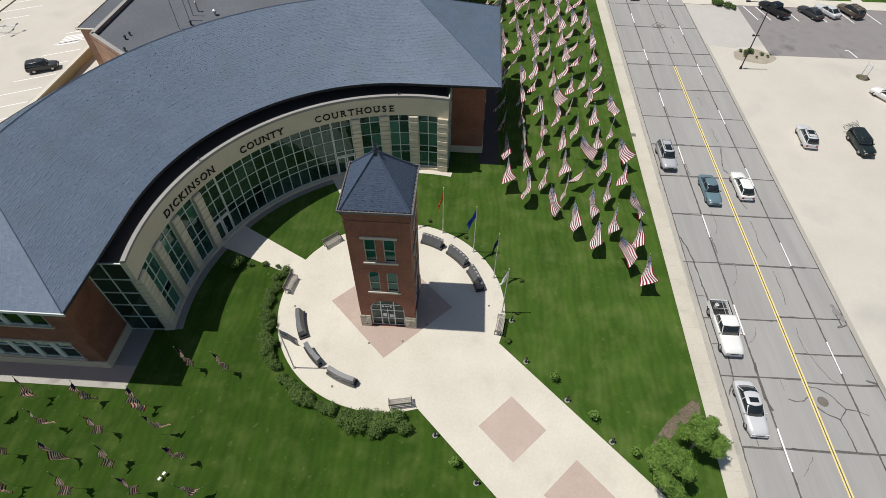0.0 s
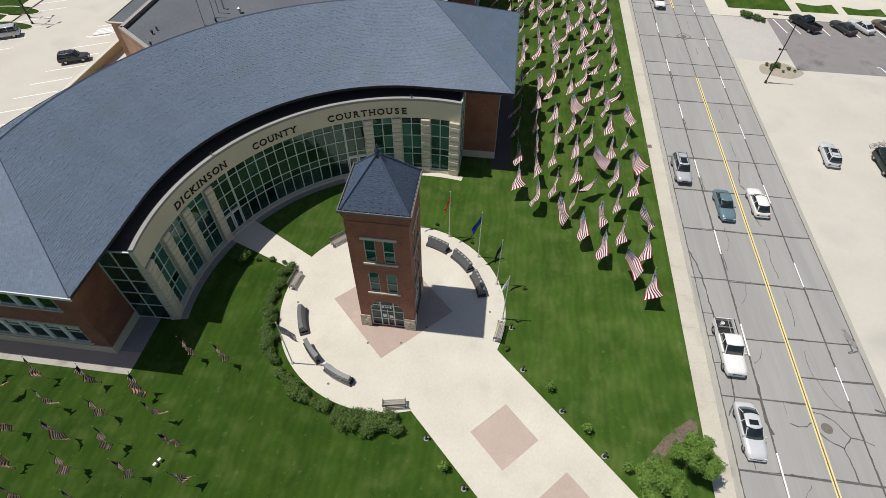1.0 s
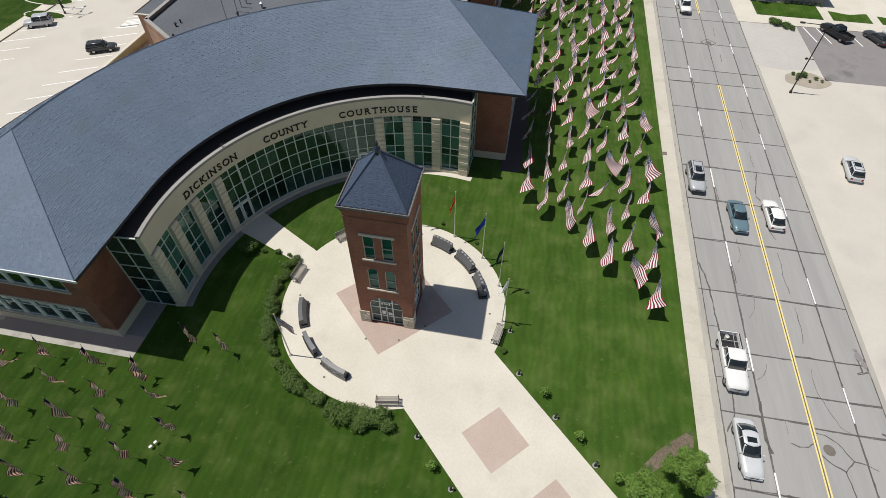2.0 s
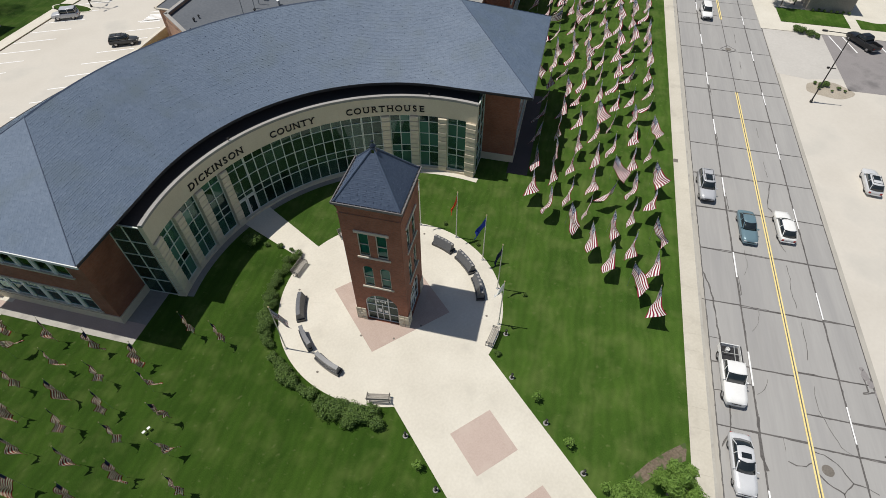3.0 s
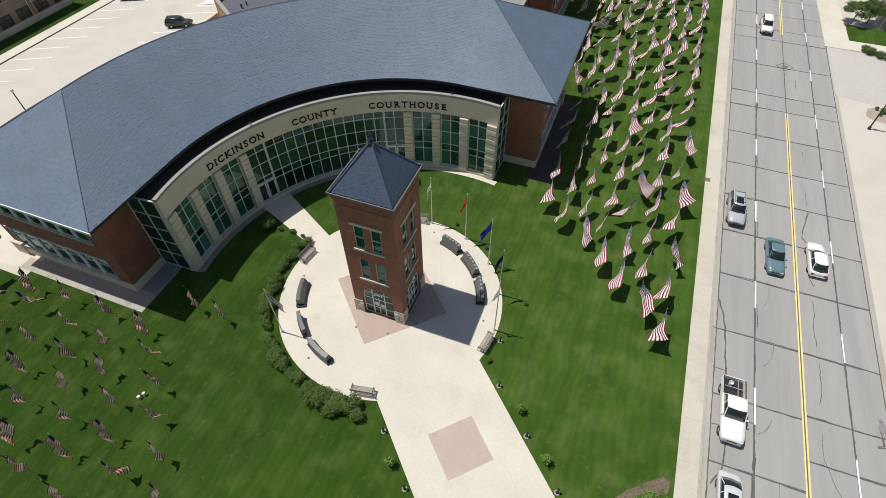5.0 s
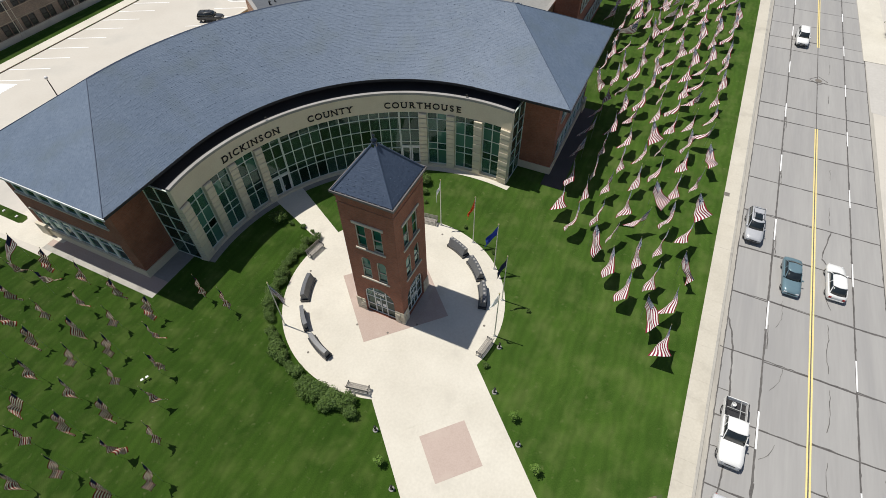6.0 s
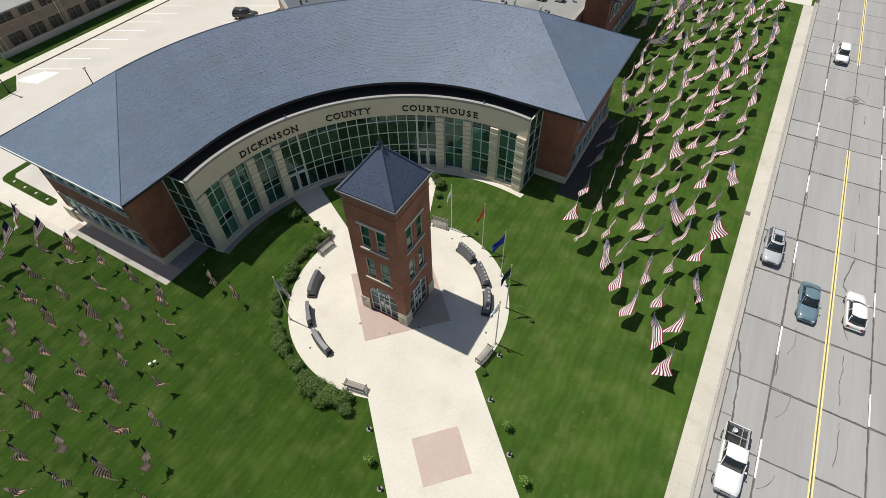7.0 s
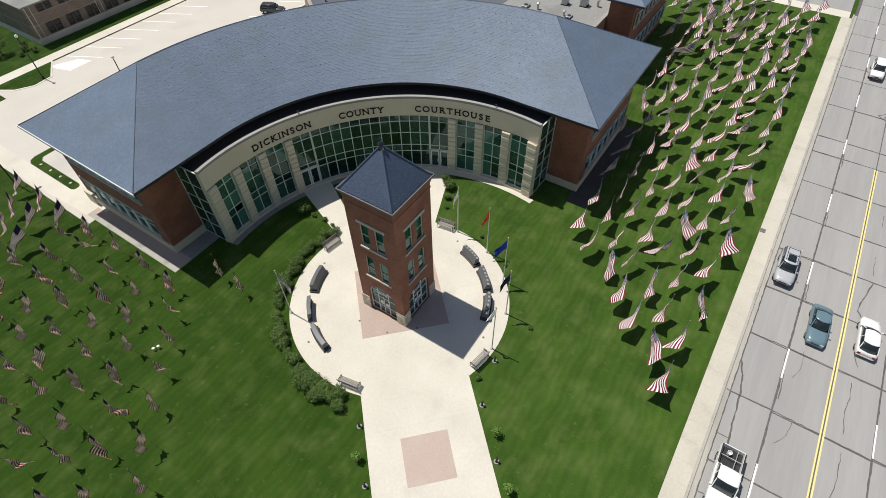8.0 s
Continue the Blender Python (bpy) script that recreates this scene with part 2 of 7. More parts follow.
BACKLIT_RED = thin_cloth(material("backlit_red_cloth", (0.19, 0.012, 0.012), (0.26, 0.018, 0.018), 0.9, 14.0, 2.0, spec=0.1), 0.12)
BLUE_CLOTH = thin_cloth(material("blue_flag_cloth", (0.03, 0.042, 0.115), (0.045, 0.06, 0.15), 0.9, 14.0, 2.0, stain=(0.46, 0.48, 0.53), stain_size=7.0, stain_edge=(0.42, 0.56), spec=0.1), 0.15)
PLAIN_BLUE = thin_cloth(material("blue_banner_cloth", (0.02, 0.04, 0.26), (0.03, 0.06, 0.34), 0.9, 9.0, 1.0, spec=0.1))
ORANGE_CLOTH = thin_cloth(material("red_banner_cloth", (0.52, 0.05, 0.02), (0.62, 0.09, 0.03), 0.9, 9.0, 1.0, spec=0.1))
NAVY_CLOTH = thin_cloth(material("navy_banner_cloth", (0.013, 0.017, 0.045), (0.024, 0.03, 0.07), 0.9, 9.0, 1.0, spec=0.1))
GOLD = material("gilded_ball", (0.60, 0.50, 0.26), (0.72, 0.62, 0.36), 0.3, 9.0, 1.0, metal=0.8)
POLE = material("satin_aluminium", (0.55, 0.55, 0.52), (0.66, 0.66, 0.63), 0.4, 12.0, 1.0, metal=0.5)
DARK_METAL = material("dark_bronze_metal", (0.02, 0.02, 0.02), (0.04, 0.038, 0.036), 0.5, 12.0, 1.0, metal=0.4)
GRANITE = material("polished_grey_granite", (0.07, 0.074, 0.082), (0.13, 0.136, 0.148), 0.45, 40.0, 3.0, 0.3, 0.0)
GRANITE_DARK = material("black_granite", (0.02, 0.021, 0.024), (0.045, 0.046, 0.05), 0.2, 40.0, 3.0, 0.3, 0.0)
BENCH_WOOD = material("weathered_bench_slat", (0.24, 0.22, 0.19), (0.36, 0.335, 0.30), 0.8, 12.0, 1.5, island=0.4)
LEAF = material("shrub_leaf", (0.036, 0.076, 0.0145), (0.13, 0.202, 0.047), 0.6, 5.0, 0.8, 0.4, 0.0, island=0.6, spec=0.25)
LEAF_BRIGHT = thin_cloth(material("tree_leaf", (0.115, 0.225, 0.035), (0.29, 0.44, 0.105), 0.6, 5.0, 0.8, 0.4, 0.0, island=0.6, spec=0.25), 0.4)
BARK = material("grey_bark", (0.10, 0.085, 0.07), (0.19, 0.165, 0.14), 0.9, 9.0, 1.2, 0.5, 0.6, 0.03)
MULCH = material("brown_mulch", (0.10, 0.075, 0.05), (0.2, 0.16, 0.115), 0.95, 6.0, 0.8, 0.3, 0.8, 0.04, stain=(0.06, 0.09, 0.025), stain_size=1.3, stain_edge=(0.5, 0.6))
GRAVEL = material("brown_gravel", (0.29, 0.25, 0.195), (0.46, 0.41, 0.335), 0.95, 9.0, 0.8, 0.3, 0.8, 0.04)
BUFF = material("buff_stucco_wall", (0.36, 0.30, 0.17), (0.46, 0.39, 0.24), 0.9, 6.0, 0.5, 0.5, 0.2)
TAN_STONE = material("tan_stone", (0.32, 0.27, 0.20), (0.42, 0.36, 0.275), 0.85, 6.0, 0.6, island=0.2)
DARK_PANE = material("dark_window_pane", (0.012, 0.016, 0.018), (0.03, 0.036, 0.038), 0.2, 3.0, 0.6, bump=0.0, spec=0.3)
GREY_WALL = material("grey_brown_render_wall", (0.27, 0.245, 0.21), (0.36, 0.33, 0.29), 0.9, 6.0, 0.5, 0.5, 0.3)
SHINGLE = material("grey_asphalt_shingle", (0.10, 0.10, 0.105), (0.165, 0.16, 0.165), 0.9, 6.0, 0.6, 0.5, 0.4, 0.02)
WHITE_PAINT = material("white_enamel", (0.72, 0.72, 0.70), (0.80, 0.80, 0.78), 0.5, 10.0, 1.0)
IRON = material("worn_iron", (0.15, 0.135, 0.115), (0.24, 0.215, 0.185), 0.8, 12.0, 2.0, metal=0.2)
FINIAL = material("tarnished_metal", (0.10, 0.105, 0.115), (0.17, 0.175, 0.185), 0.22, 8.0, 1.0, metal=1.0)
GUTTER_METAL = material("grey_brown_gutter_metal", (0.125, 0.117, 0.118), (0.175, 0.163, 0.162), 0.6, 9.0, 1.0)
GALV = material("galvanised_metal", (0.38, 0.40, 0.41), (0.52, 0.54, 0.55), 0.45, 8.0, 1.0, metal=0.7)


# ---- building blocks ----
def part(name, bm, mat, parent=None, label=""):
    """One mesh object from a bmesh; mat may be a list of materials for the faces' indices."""
    me = bpy.data.meshes.new(name)
    bm.to_mesh(me)
    bm.free()
    for m in mat if isinstance(mat, (list, tuple)) else [mat]:
        me.materials.append(m)
    ob = new(name, me)
    if parent:
        ob.parent = parent
    if label:
        ob["label"] = label
    return ob


def thing(name, label, category, at=(0, 0, 0), turn=0.0, group="", kind=""):
    ob = tagged(new(name), label, category, group, kind)
    ob.matrix_world = pose(*at, 0, 0, turn)
    return ob


def shared(name, mesh, parent, m, label=""):
    """A further object on a mesh that exists already."""
    ob = new(name, mesh)
    ob.parent = parent
    ob.matrix_basis = m
    if label:
        ob["label"] = label
    return ob


def solid(bm, verts, faces):
    vs = [bm.verts.new(v) for v in verts]
    made = []
    for f in faces:
        try:
            made.append(bm.faces.new([vs[i] for i in f]))
        except ValueError:
            pass
    return made


CUBE = [(0, 3, 2, 1), (4, 5, 6, 7), (0, 1, 5, 4), (1, 2, 6, 5), (2, 3, 7, 6), (3, 0, 4, 7)]


def box(bm, x0, x1, y0, y1, z0, z1, m=None, mat=0):
    vs = [(x0, y0, z0), (x1, y0, z0), (x1, y1, z0), (x0, y1, z0), (x0, y0, z1), (x1, y0, z1), (x1, y1, z1), (x0, y1, z1)]
    if m is not None:
        vs = [m @ Vector(v) for v in vs]
    for f in solid(bm, vs, CUBE):
        f.material_index = mat


def prism(bm, ring, z0, z1, mat=0):
    """A polygon (anticlockwise, x and y) raised from z0 to z1."""
    n = len(ring)
    vs = [(x, y, z0) for x, y in ring] + [(x, y, z1) for x, y in ring]
    fs = [tuple(reversed(range(n))), tuple(range(n, 2 * n))] + [(i, (i + 1) % n, (i + 1) % n + n, i + n) for i in range(n)]
    for f in solid(bm, vs, fs):
        f.material_index = mat


def rod(bm, a, b, r0, r1=None, n=8, mat=0, caps=True):
    """A round bar from a to b."""
    a, b = Vector(a), Vector(b)
    r1 = r0 if r1 is None else r1
    d = (b - a).normalized()
    s = d.orthogonal().normalized()
    t = d.cross(s)
    vs = [a + (s * math.cos(k * math.tau / n) + t * math.sin(k * math.tau / n)) * r0 for k in range(n)] + [b + (s * math.cos(k * math.tau / n) + t * math.sin(k * math.tau / n)) * r1 for k in range(n)]
    fs = [(k, (k + 1) % n, (k + 1) % n + n, k + n) for k in range(n)]
    if caps:
        fs += [tuple(reversed(range(n))), tuple(range(n, 2 * n))]
    for f in solid(bm, vs, fs):
        f.material_index = mat


def lathe(bm, profile, n=16, at=(0, 0, 0), mat=0):
    """A turned body from (radius, height) pairs."""
    rings = []
    for r, z in profile:
        rings.append([bm.verts.new((at[0] + r * math.cos(k * math.tau / n), at[1] + r * math.sin(k * math.tau / n), at[2] + z)) for k in range(n)])
    for lo, hi in zip(rings, rings[1:]):
        for k in range(n):
            bm.faces.new((lo[k], lo[(k + 1) % n], hi[(k + 1) % n], hi[k])).material_index = mat
    bm.faces.new(list(reversed(rings[0]))).material_index = mat
    bm.faces.new(rings[-1]).material_index = mat


def arc_block(bm, c, r0, r1, a0, a1, z0, z1, n=1, mat=0):
    """A curved block between two radii and two angles (degrees from the y axis, towards x)."""
    def at(r, a, z):
        return (c[0] + r * math.sin(radians(a)), c[1] + r * math.cos(radians(a)), z)
    cols = []
    for k in range(n + 1):
        a = a0 + (a1 - a0) * k / n
        cols.append([bm.verts.new(at(r, a, z)) for r, z in ((r0, z0), (r1, z0), (r1, z1), (r0, z1))])
    for p, q in zip(cols, cols[1:]):
        for k in range(4):
            bm.faces.new((p[k], q[k], q[(k + 1) % 4], p[(k + 1) % 4])).material_index = mat
    bm.faces.new(list(reversed(cols[0]))).material_index = mat
    bm.faces.new(cols[-1]).material_index = mat


def arc_pillow(bm, c, profile, a0, a1):
    """A block with a swelling face: a profile of (radius, height) drawn out between two angles."""
    ends = [[bm.verts.new((c[0] + r * math.sin(radians(a)), c[1] + r * math.cos(radians(a)), z)) for r, z in profile] for a in (a0, a1)]
    n = len(profile)
    for k in range(n):
        bm.faces.new((ends[0][k], ends[1][k], ends[1][(k + 1) % n], ends[0][(k + 1) % n]))
    bm.faces.new(ends[0][::-1])
    bm.faces.new(ends[1])
    bmesh.ops.recalc_face_normals(bm, faces=bm.faces)


def slit_lawn(m):
    """Faint mowing lines along the street's direction, and scattered worn tufts."""
    nt, p = m.node_tree, m.node_tree.nodes["Principled BSDF"]
    add, link = nt.nodes.new, nt.links.new
    tc, mp = add("ShaderNodeTexCoord"), add("ShaderNodeMapping")
    mp.inputs["Rotation"].default_value = (0, 0, radians(45))
    link(tc.outputs["Object"], mp.inputs["Vector"])
    fac = None
    for scale, warp in ((0.21, 5.0), (0.5, 9.0)):
        wv = add("ShaderNodeTexWave")
        wv.inputs["Scale"].default_value, wv.inputs["Distortion"].default_value, wv.inputs["Detail"].default_value, wv.inputs["Detail Scale"].default_value = scale, warp, 3.0, 0.6
        wv.bands_direction = "X"
        link(mp.outputs["Vector"], wv.inputs["Vector"])
        if fac is None:
            fac = wv.outputs["Fac"]
        else:
            mean = add("ShaderNodeMix")
            mean.inputs[0].default_value = 0.5
            link(fac, mean.inputs[2]), link(wv.outputs["Fac"], mean.inputs[3])
            fac = mean.outputs[0]
    rng = add("ShaderNodeMapRange")
    rng.inputs["To Min"].default_value, rng.inputs["To Max"].default_value = 0.89, 1.11
    link(fac, rng.inputs["Value"])
    src = p.inputs["Base Color"].links[0].from_socket
    mul = add("ShaderNodeVectorMath")
    mul.operation = "SCALE"
    link(src, mul.inputs[0]), link(rng.outputs["Result"], mul.inputs["Scale"])
    # pale dry tufts, a hand wide
    tuft = add("ShaderNodeTexNoise")
    tuft.inputs["Scale"].default_value, tuft.inputs["Detail"].default_value = 1.9, 3.0
    link(tc.outputs["Object"], tuft.inputs["Vector"])
    edge = add("ShaderNodeMapRange")
    edge.inputs["From Min"].default_value, edge.inputs["From Max"].default_value, edge.inputs["To Max"].default_value = 0.63, 0.8, 0.6
    link(tuft.outputs["Fac"], edge.inputs["Value"])
    col = add("ShaderNodeMix")
    col.data_type = "RGBA"
    col.inputs[7].default_value = (0.17, 0.205, 0.075, 1)
    link(edge.outputs["Result"], col.inputs[0]), link(mul.outputs["Vector"], col.inputs[6]), link(col.outputs[2], p.inputs["Base Color"])


for grass in (LAWN, LAWN_LIT):
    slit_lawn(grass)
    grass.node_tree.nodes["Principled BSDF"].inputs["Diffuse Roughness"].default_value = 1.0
R2 = math.sqrt(0.5)


def uv(u, v):
    """Along and across the street, which runs at 45 degrees."""
    return ((u + v) * R2, (u - v) * R2)


# ---- ground, street, pavements ----
def flat(name, label, category, ring, z0, z1, mat):
    bm = bmesh.new()
    area = sum(a[0] * b[1] - b[0] * a[1] for a, b in zip(ring, ring[1:] + ring[:1]))
    prism(bm, ring if area > 0 else ring[::-1], z0, z1)
    return tagged(part(name, bm, mat), label, category, kind="structure")


SKEW = 0.0115


def street(u, v):
    """Along and across the street itself, which drifts a little from 45 degrees; v is read where u is nought."""
    return uv(u, v + SKEW * u)


def street_rect(u0, u1, v0, v1):
    return [street(u0, v0), street(u1, v0), street(u1, v1), street(u0, v1)]


def uv_rect(u0, u1, v0, v1):
    return [uv(u0, v0), uv(u1, v0), uv(u1, v1), uv(u0, v1)]


flat("ground", "wide flat grassy ground round the block", "ground", [(-2500, -2500), (2500, -2500), (2500, 2500), (-2500, 2500)], -0.5, -0.32, LAWN)
# the lawn parts under the walkway, the tower and the path to the doors
PARTING = [(0.0, -35.45), (0.0, -9.0), (-3.95, 9.0), (-7.0, 17.5), (-7.0, 122.97)]
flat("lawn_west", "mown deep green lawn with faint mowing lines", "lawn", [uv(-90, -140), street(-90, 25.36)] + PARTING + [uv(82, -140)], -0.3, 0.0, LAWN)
# same grass, painted lighter for how the light falls on this side
flat("lawn_east", "mown green lawn, coloured lighter as lit, with faint mowing lines", "lawn", [street(82, 25.36)] + PARTING[::-1], -0.3, 0.0, LAWN_LIT)
road = flat("road", "worn grey concrete street with dark tarred joints", "road", street_rect(-90, 170, 27.1, 40.2), -0.31, -0.158, TAR)
flat("lot_street_side", "bare pale concrete parking lot across the street", "parking lot", [street(-90, 40.15), street(170, 40.15), uv(170, 160), uv(-90, 160)], -0.31, -0.13, LOT)
flat("gutter_far", "grey worn gutter along the far side of the street", "kerb", street_rect(-90, 62, 40.02, 40.45), -0.31, -0.125, GUTTER)
flat("lot_apron", "grey concrete entrance apron of the lot", "parking lot", [uv(50.0, 40.8), uv(66.0, 40.8), uv(63.35, 43.6), uv(63.35, 49.28), uv(50.4, 49.28), uv(49.2, 44.5)], -0.14, -0.124, APRON)
flat("lot_asphalt", "faded grey asphalt parking area with cracks", "parking lot", uv_rect(47.4, 63.4, 49.3, 110), -0.14, -0.118, ASPHALT)
flat("lot_walk", "pale concrete footway beside the parked cars", "pavement", uv_rect(63.4, 66.4, 43.5, 110), -0.14, -0.05, CONCRETE)
flat("lot_walk_street", "pale concrete footway along the street", "pavement", uv_rect(63.4, 170, 40.6, 43.9), -0.14, -0.06, CONCRETE)
flat("patio", "pale concrete forecourt beyond the verges", "pavement", uv_rect(66.4, 84.0, 54.2, 110), -0.14, -0.045, CONCRETE)
for n, (a, b, c) in enumerate(((44.1, 54.2, 71.6), (55.7, 61.6, 69.5), (63.0, 69.2, 69.0), (71.0, 77.0, 69.0))):
    # the far edge of the shorter ones swings in a shallow curve
    far = [uv(c + (0 if n == 0 else 0.35 * math.cos(6.28 * k / 10)), b + (a - b) * k / 10) for k in range(11)]
    flat("verge_%d" % (n + 1), "small square of green verge grass" if n == 0 else "small curved bed of green verge grass", "lawn", [uv(66.5, a), uv(66.5, b)] + far, -0.14, -0.02, LAWN)
flat("lot_behind", "pale concrete parking lot behind the courthouse", "parking lot", uv_rect(-10.2, 130, -68.3, -33.0), -0.05, 0.012, LOT)
flat("drive_west", "pale concrete drive at the lot entrance", "road", uv_rect(-90, -10.0, -64.2, -52.0), -0.05, 0.008, LOT)
flat("footway_lot", "pale concrete footway beside the parking lot", "pavement", uv_rect(-60, 130, -70.5, -68.42), -0.05, 0.05, CONCRETE)
flat("kerb_lot", "dark-stained kerb along the parking lot", "kerb", uv_rect(6.6, 130, -68.42, -68.25), -0.05, 0.11, MULCH)
flat("grass_island", "green grass island at the lot entrance", "lawn", [uv(-2.5, -68.4), uv(6.4, -68.4), uv(5.2, -66.5), uv(4.0, -64.5), uv(1.5, -64.2), uv(-0.6, -65.4)], -0.05, 0.06, LAWN)
flat("grass_corner", "green grass beyond the lot footway", "lawn", uv_rect(-60, -2.4, -68.4, -64.2), -0.05, 0.03, LAWN)
flat("kerb_island", "pale kerb round the grass island", "kerb", [uv(-2.9, -68.42), uv(6.62, -68.42), uv(5.4, -66.4), uv(4.2, -64.25), uv(1.5, -63.95), uv(-0.8, -65.2)], -0.05, 0.055, CONCRETE)
for n, (u0, v0, lu, lv) in enumerate(((48.2, -70.5, 1.3, 4.2), (43.4, -67.6, 1.1, 3.4))):
    tongue = [uv(u0 + lu * math.cos(a), v0 + lv * math.sin(a)) for a in [k * math.tau / 24 for k in range(24)]]
    flat("lot_tongue_%d" % (n + 1), "rounded grass island in the back lot", "lawn", tongue, -0.05, 0.06, LAWN)
    flat("kerb_tongue_%d" % (n + 1), "pale kerb round the grass island", "kerb", [uv(u0 + (lu + 0.25) * math.cos(a), v0 + (lv + 0.25) * math.sin(a)) for a in [k * math.tau / 24 for k in range(24)]], -0.05, 0.05, CONCRETE)
flat("walk_end_west", "pale concrete path along the brick end wall", "pavement", uv_rect(-9.4, -8.85, -36.2, -19.9), -0.05, 0.02, KERB)
flat("paving_end_west", "reddish brick paving along the end wall", "pavement", uv_rect(-8.85, -7.4, -36.2, -19.9), -0.05, 0.018, PAVER)
flat("walk_west", "pale concrete path beside the lawn", "pavement", [uv(-10.6, -66.0), uv(-10.0, -45.5), uv(-9.45, -34.4), uv(-8.1, -34.4), uv(-8.1, -66.0)], -0.05, 0.024, CONCRETE)
flat("walk_pad", "pale concrete entrance pad", "pavement", uv_rect(-8.1, -4.0, -40.5, -33.0), -0.05, 0.022, CONCRETE)
flat("grass_strip", "narrow rounded band of grass edged by concrete", "lawn", [uv(*p) for p in ((-8.05, -39.7), (-7.85, -39.3), (-7.25, -39.3), (-7.0, -39.7), (-7.0, -47.3), (-6.6, -47.9), (-3.5, -48.0), (-3.5, -48.8), (-7.1, -48.8), (-7.75, -48.5), (-8.05, -47.9))], -0.05, 0.045, LAWN)
flat("walk_far", "pale concrete footway at the end of the lawn", "pavement", uv_rect(82.0, 84.6, -10, 27.4), -0.3, 0.0, CONCRETE)
flat("side_street", "grey side street beyond the lawn", "road", uv_rect(84.6, 97.0, -10, 27.45), -0.31, -0.15, ROADC)
flat("mulch_bed", "brown bark mulch bed under the trees", "planting bed", [(5.6, -22.75), (7.4, -22.35), (9.2, -22.25), (11.0, -22.4), (12.6, -22.65), (12.3, -23.05), (11.6, -23.6), (10.2, -23.3), (8.6, -23.15), (7.2, -23.05), (6.0, -23.3)], -0.05, 0.02, MULCH)
flat("lamp_island", "brown gravel island with low plants beside the lamp", "planting bed", [uv(47.0 + (2.0 + 0.25 * math.sin(3 * a)) * math.cos(a), 46.7 + (3.0 + 0.3 * math.cos(3 * a + 1)) * math.sin(a)) for a in [k * math.tau / 28 for k in range(28)]], -0.14, -0.118, GRAVEL)
flat("kerb_street", "pale concrete kerb of the street", "kerb", street_rect(-90, 84, 26.86, 27.06), -0.31, -0.004, KERB)
flat("gutter_street", "tan-grey worn concrete gutter beside the footway", "kerb", street_rect(-90, 84, 27.06, 27.47), -0.31, -0.142, GUTTER)

# the round plaza in ring-shaped slabs
bm = bmesh.new()
prism(bm, [(10.0 * math.cos(k * math.tau / 120), 10.0 * math.sin(k * math.tau / 120)) for k in range(120)], -0.1, 0.024)
plaza = tagged(part("plaza", bm, CONCRETE), "round pale concrete plaza about the brick tower", "plaza", kind="structure")
for r0, r1, n in ((0.0, 5.72, 4), (5.73, 10.0, 12)):
    for k in range(n):
        bm = bmesh.new()
        if r0 == 0:
            a0, a1 = k * 90, k * 90 + 90
            pts = [(r1 * math.cos(radians(a0 + (a1 - a0) * j / 16)), r1 * math.sin(radians(a0 + (a1 - a0) * j / 16))) for j in range(17)]
            off = Vector((math.cos(radians(a0 + 45)), math.sin(radians(a0 + 45)))) * 0.004
            prism(bm, [(off.x, off.y)] + [(x, y) for x, y in pts], 0.0, 0.03)
        else:
            arc_block(bm, (0, 0), r0 + 0.004, r1, k * 30 + 0.03, k * 30 + 29.97, 0.0, 0.03, 8)
        part("slab", bm, CONCRETE, plaza)
walkway = flat("walkway", "broad pale concrete walkway leading to the plaza", "walkway", [(-4.5, -31.6), (4.35, -31.6), (4.35, -8.9), (-4.5, -8.9)], -0.1, 0.02, CONCRETE)
for j in range(7):
    for x0, x1 in ((-4.5, -1.55), (-1.54, 1.44), (1.45, 4.35)):
        bm = bmesh.new()
        box(bm, x0, x1, -8.95 - 3.2 * j - 3.19, -8.95 - 3.2 * j, 0.0, 0.026 - 0.001 * (j % 2))
        part("slab", bm, CONCRETE, walkway)
# added dark sheet where only the east end's shade lies on the grass
flat("paving_end_east", "dark sheet painted in for the shade along the end wall", "pavement", uv_rect(19.9, 36.0, 7.3, 9.6), -0.05, 0.018, SHADE_BLACK)
# paths from the plaza to the two entrances
for sg in (-1, 1):
    flat("path_door_%d" % (1 if sg < 0 else 2), "pale concrete path to the courthouse doors", "pavement", [(sg * 4.9, 8.5), (sg * 3.0, 9.35), (sg * 5.5, 18.2), (sg * 8.5, 16.9)], -0.1, 0.02, CONCRETE)
# one apron in two tones: the west part has the shade coloured in
for n, (b0, b1, mat, lab) in enumerate(((-54.3, 22.0, APRON_SHADE, "concrete apron along the curved front, darkened for shade"), (22.0, 56.2, CONCRETE, "pale concrete apron along the curved front"))):
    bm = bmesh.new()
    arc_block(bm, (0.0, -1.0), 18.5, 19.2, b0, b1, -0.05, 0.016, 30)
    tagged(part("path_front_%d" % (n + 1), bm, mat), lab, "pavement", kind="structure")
flat("path_corner", "concrete paving along the brick wing, darkened for shade", "pavement", uv_rect(-8.85, -3.0, -21.9, -19.9), -0.05, 0.0165, APRON_SHADE)
# brick paving squares
flat("brick_square_tower", "reddish brick-paved square under the tower", "paving", [(-3.82, -3.72), (3.82, -3.72), (3.82, 3.9), (-3.82, 3.9)], 0.0, 0.036, PAVER)
for n, y0 in enumerate((-16.6, -23.1)):
    flat("brick_square_walk_%d" % (n + 1), "reddish brick-paved square in the walkway", "paving", [(-1.93, y0), (1.68, y0), (1.68, y0 + 3.6), (-1.93, y0 + 3.6)], 0.0, 0.034, PAVER)

# ---- courthouse ----
RC = (0.0, 0.4)
R_IN, R_RIDGE, R_OUT, EXT = 19.45, 28.5, 37.1, 9.25
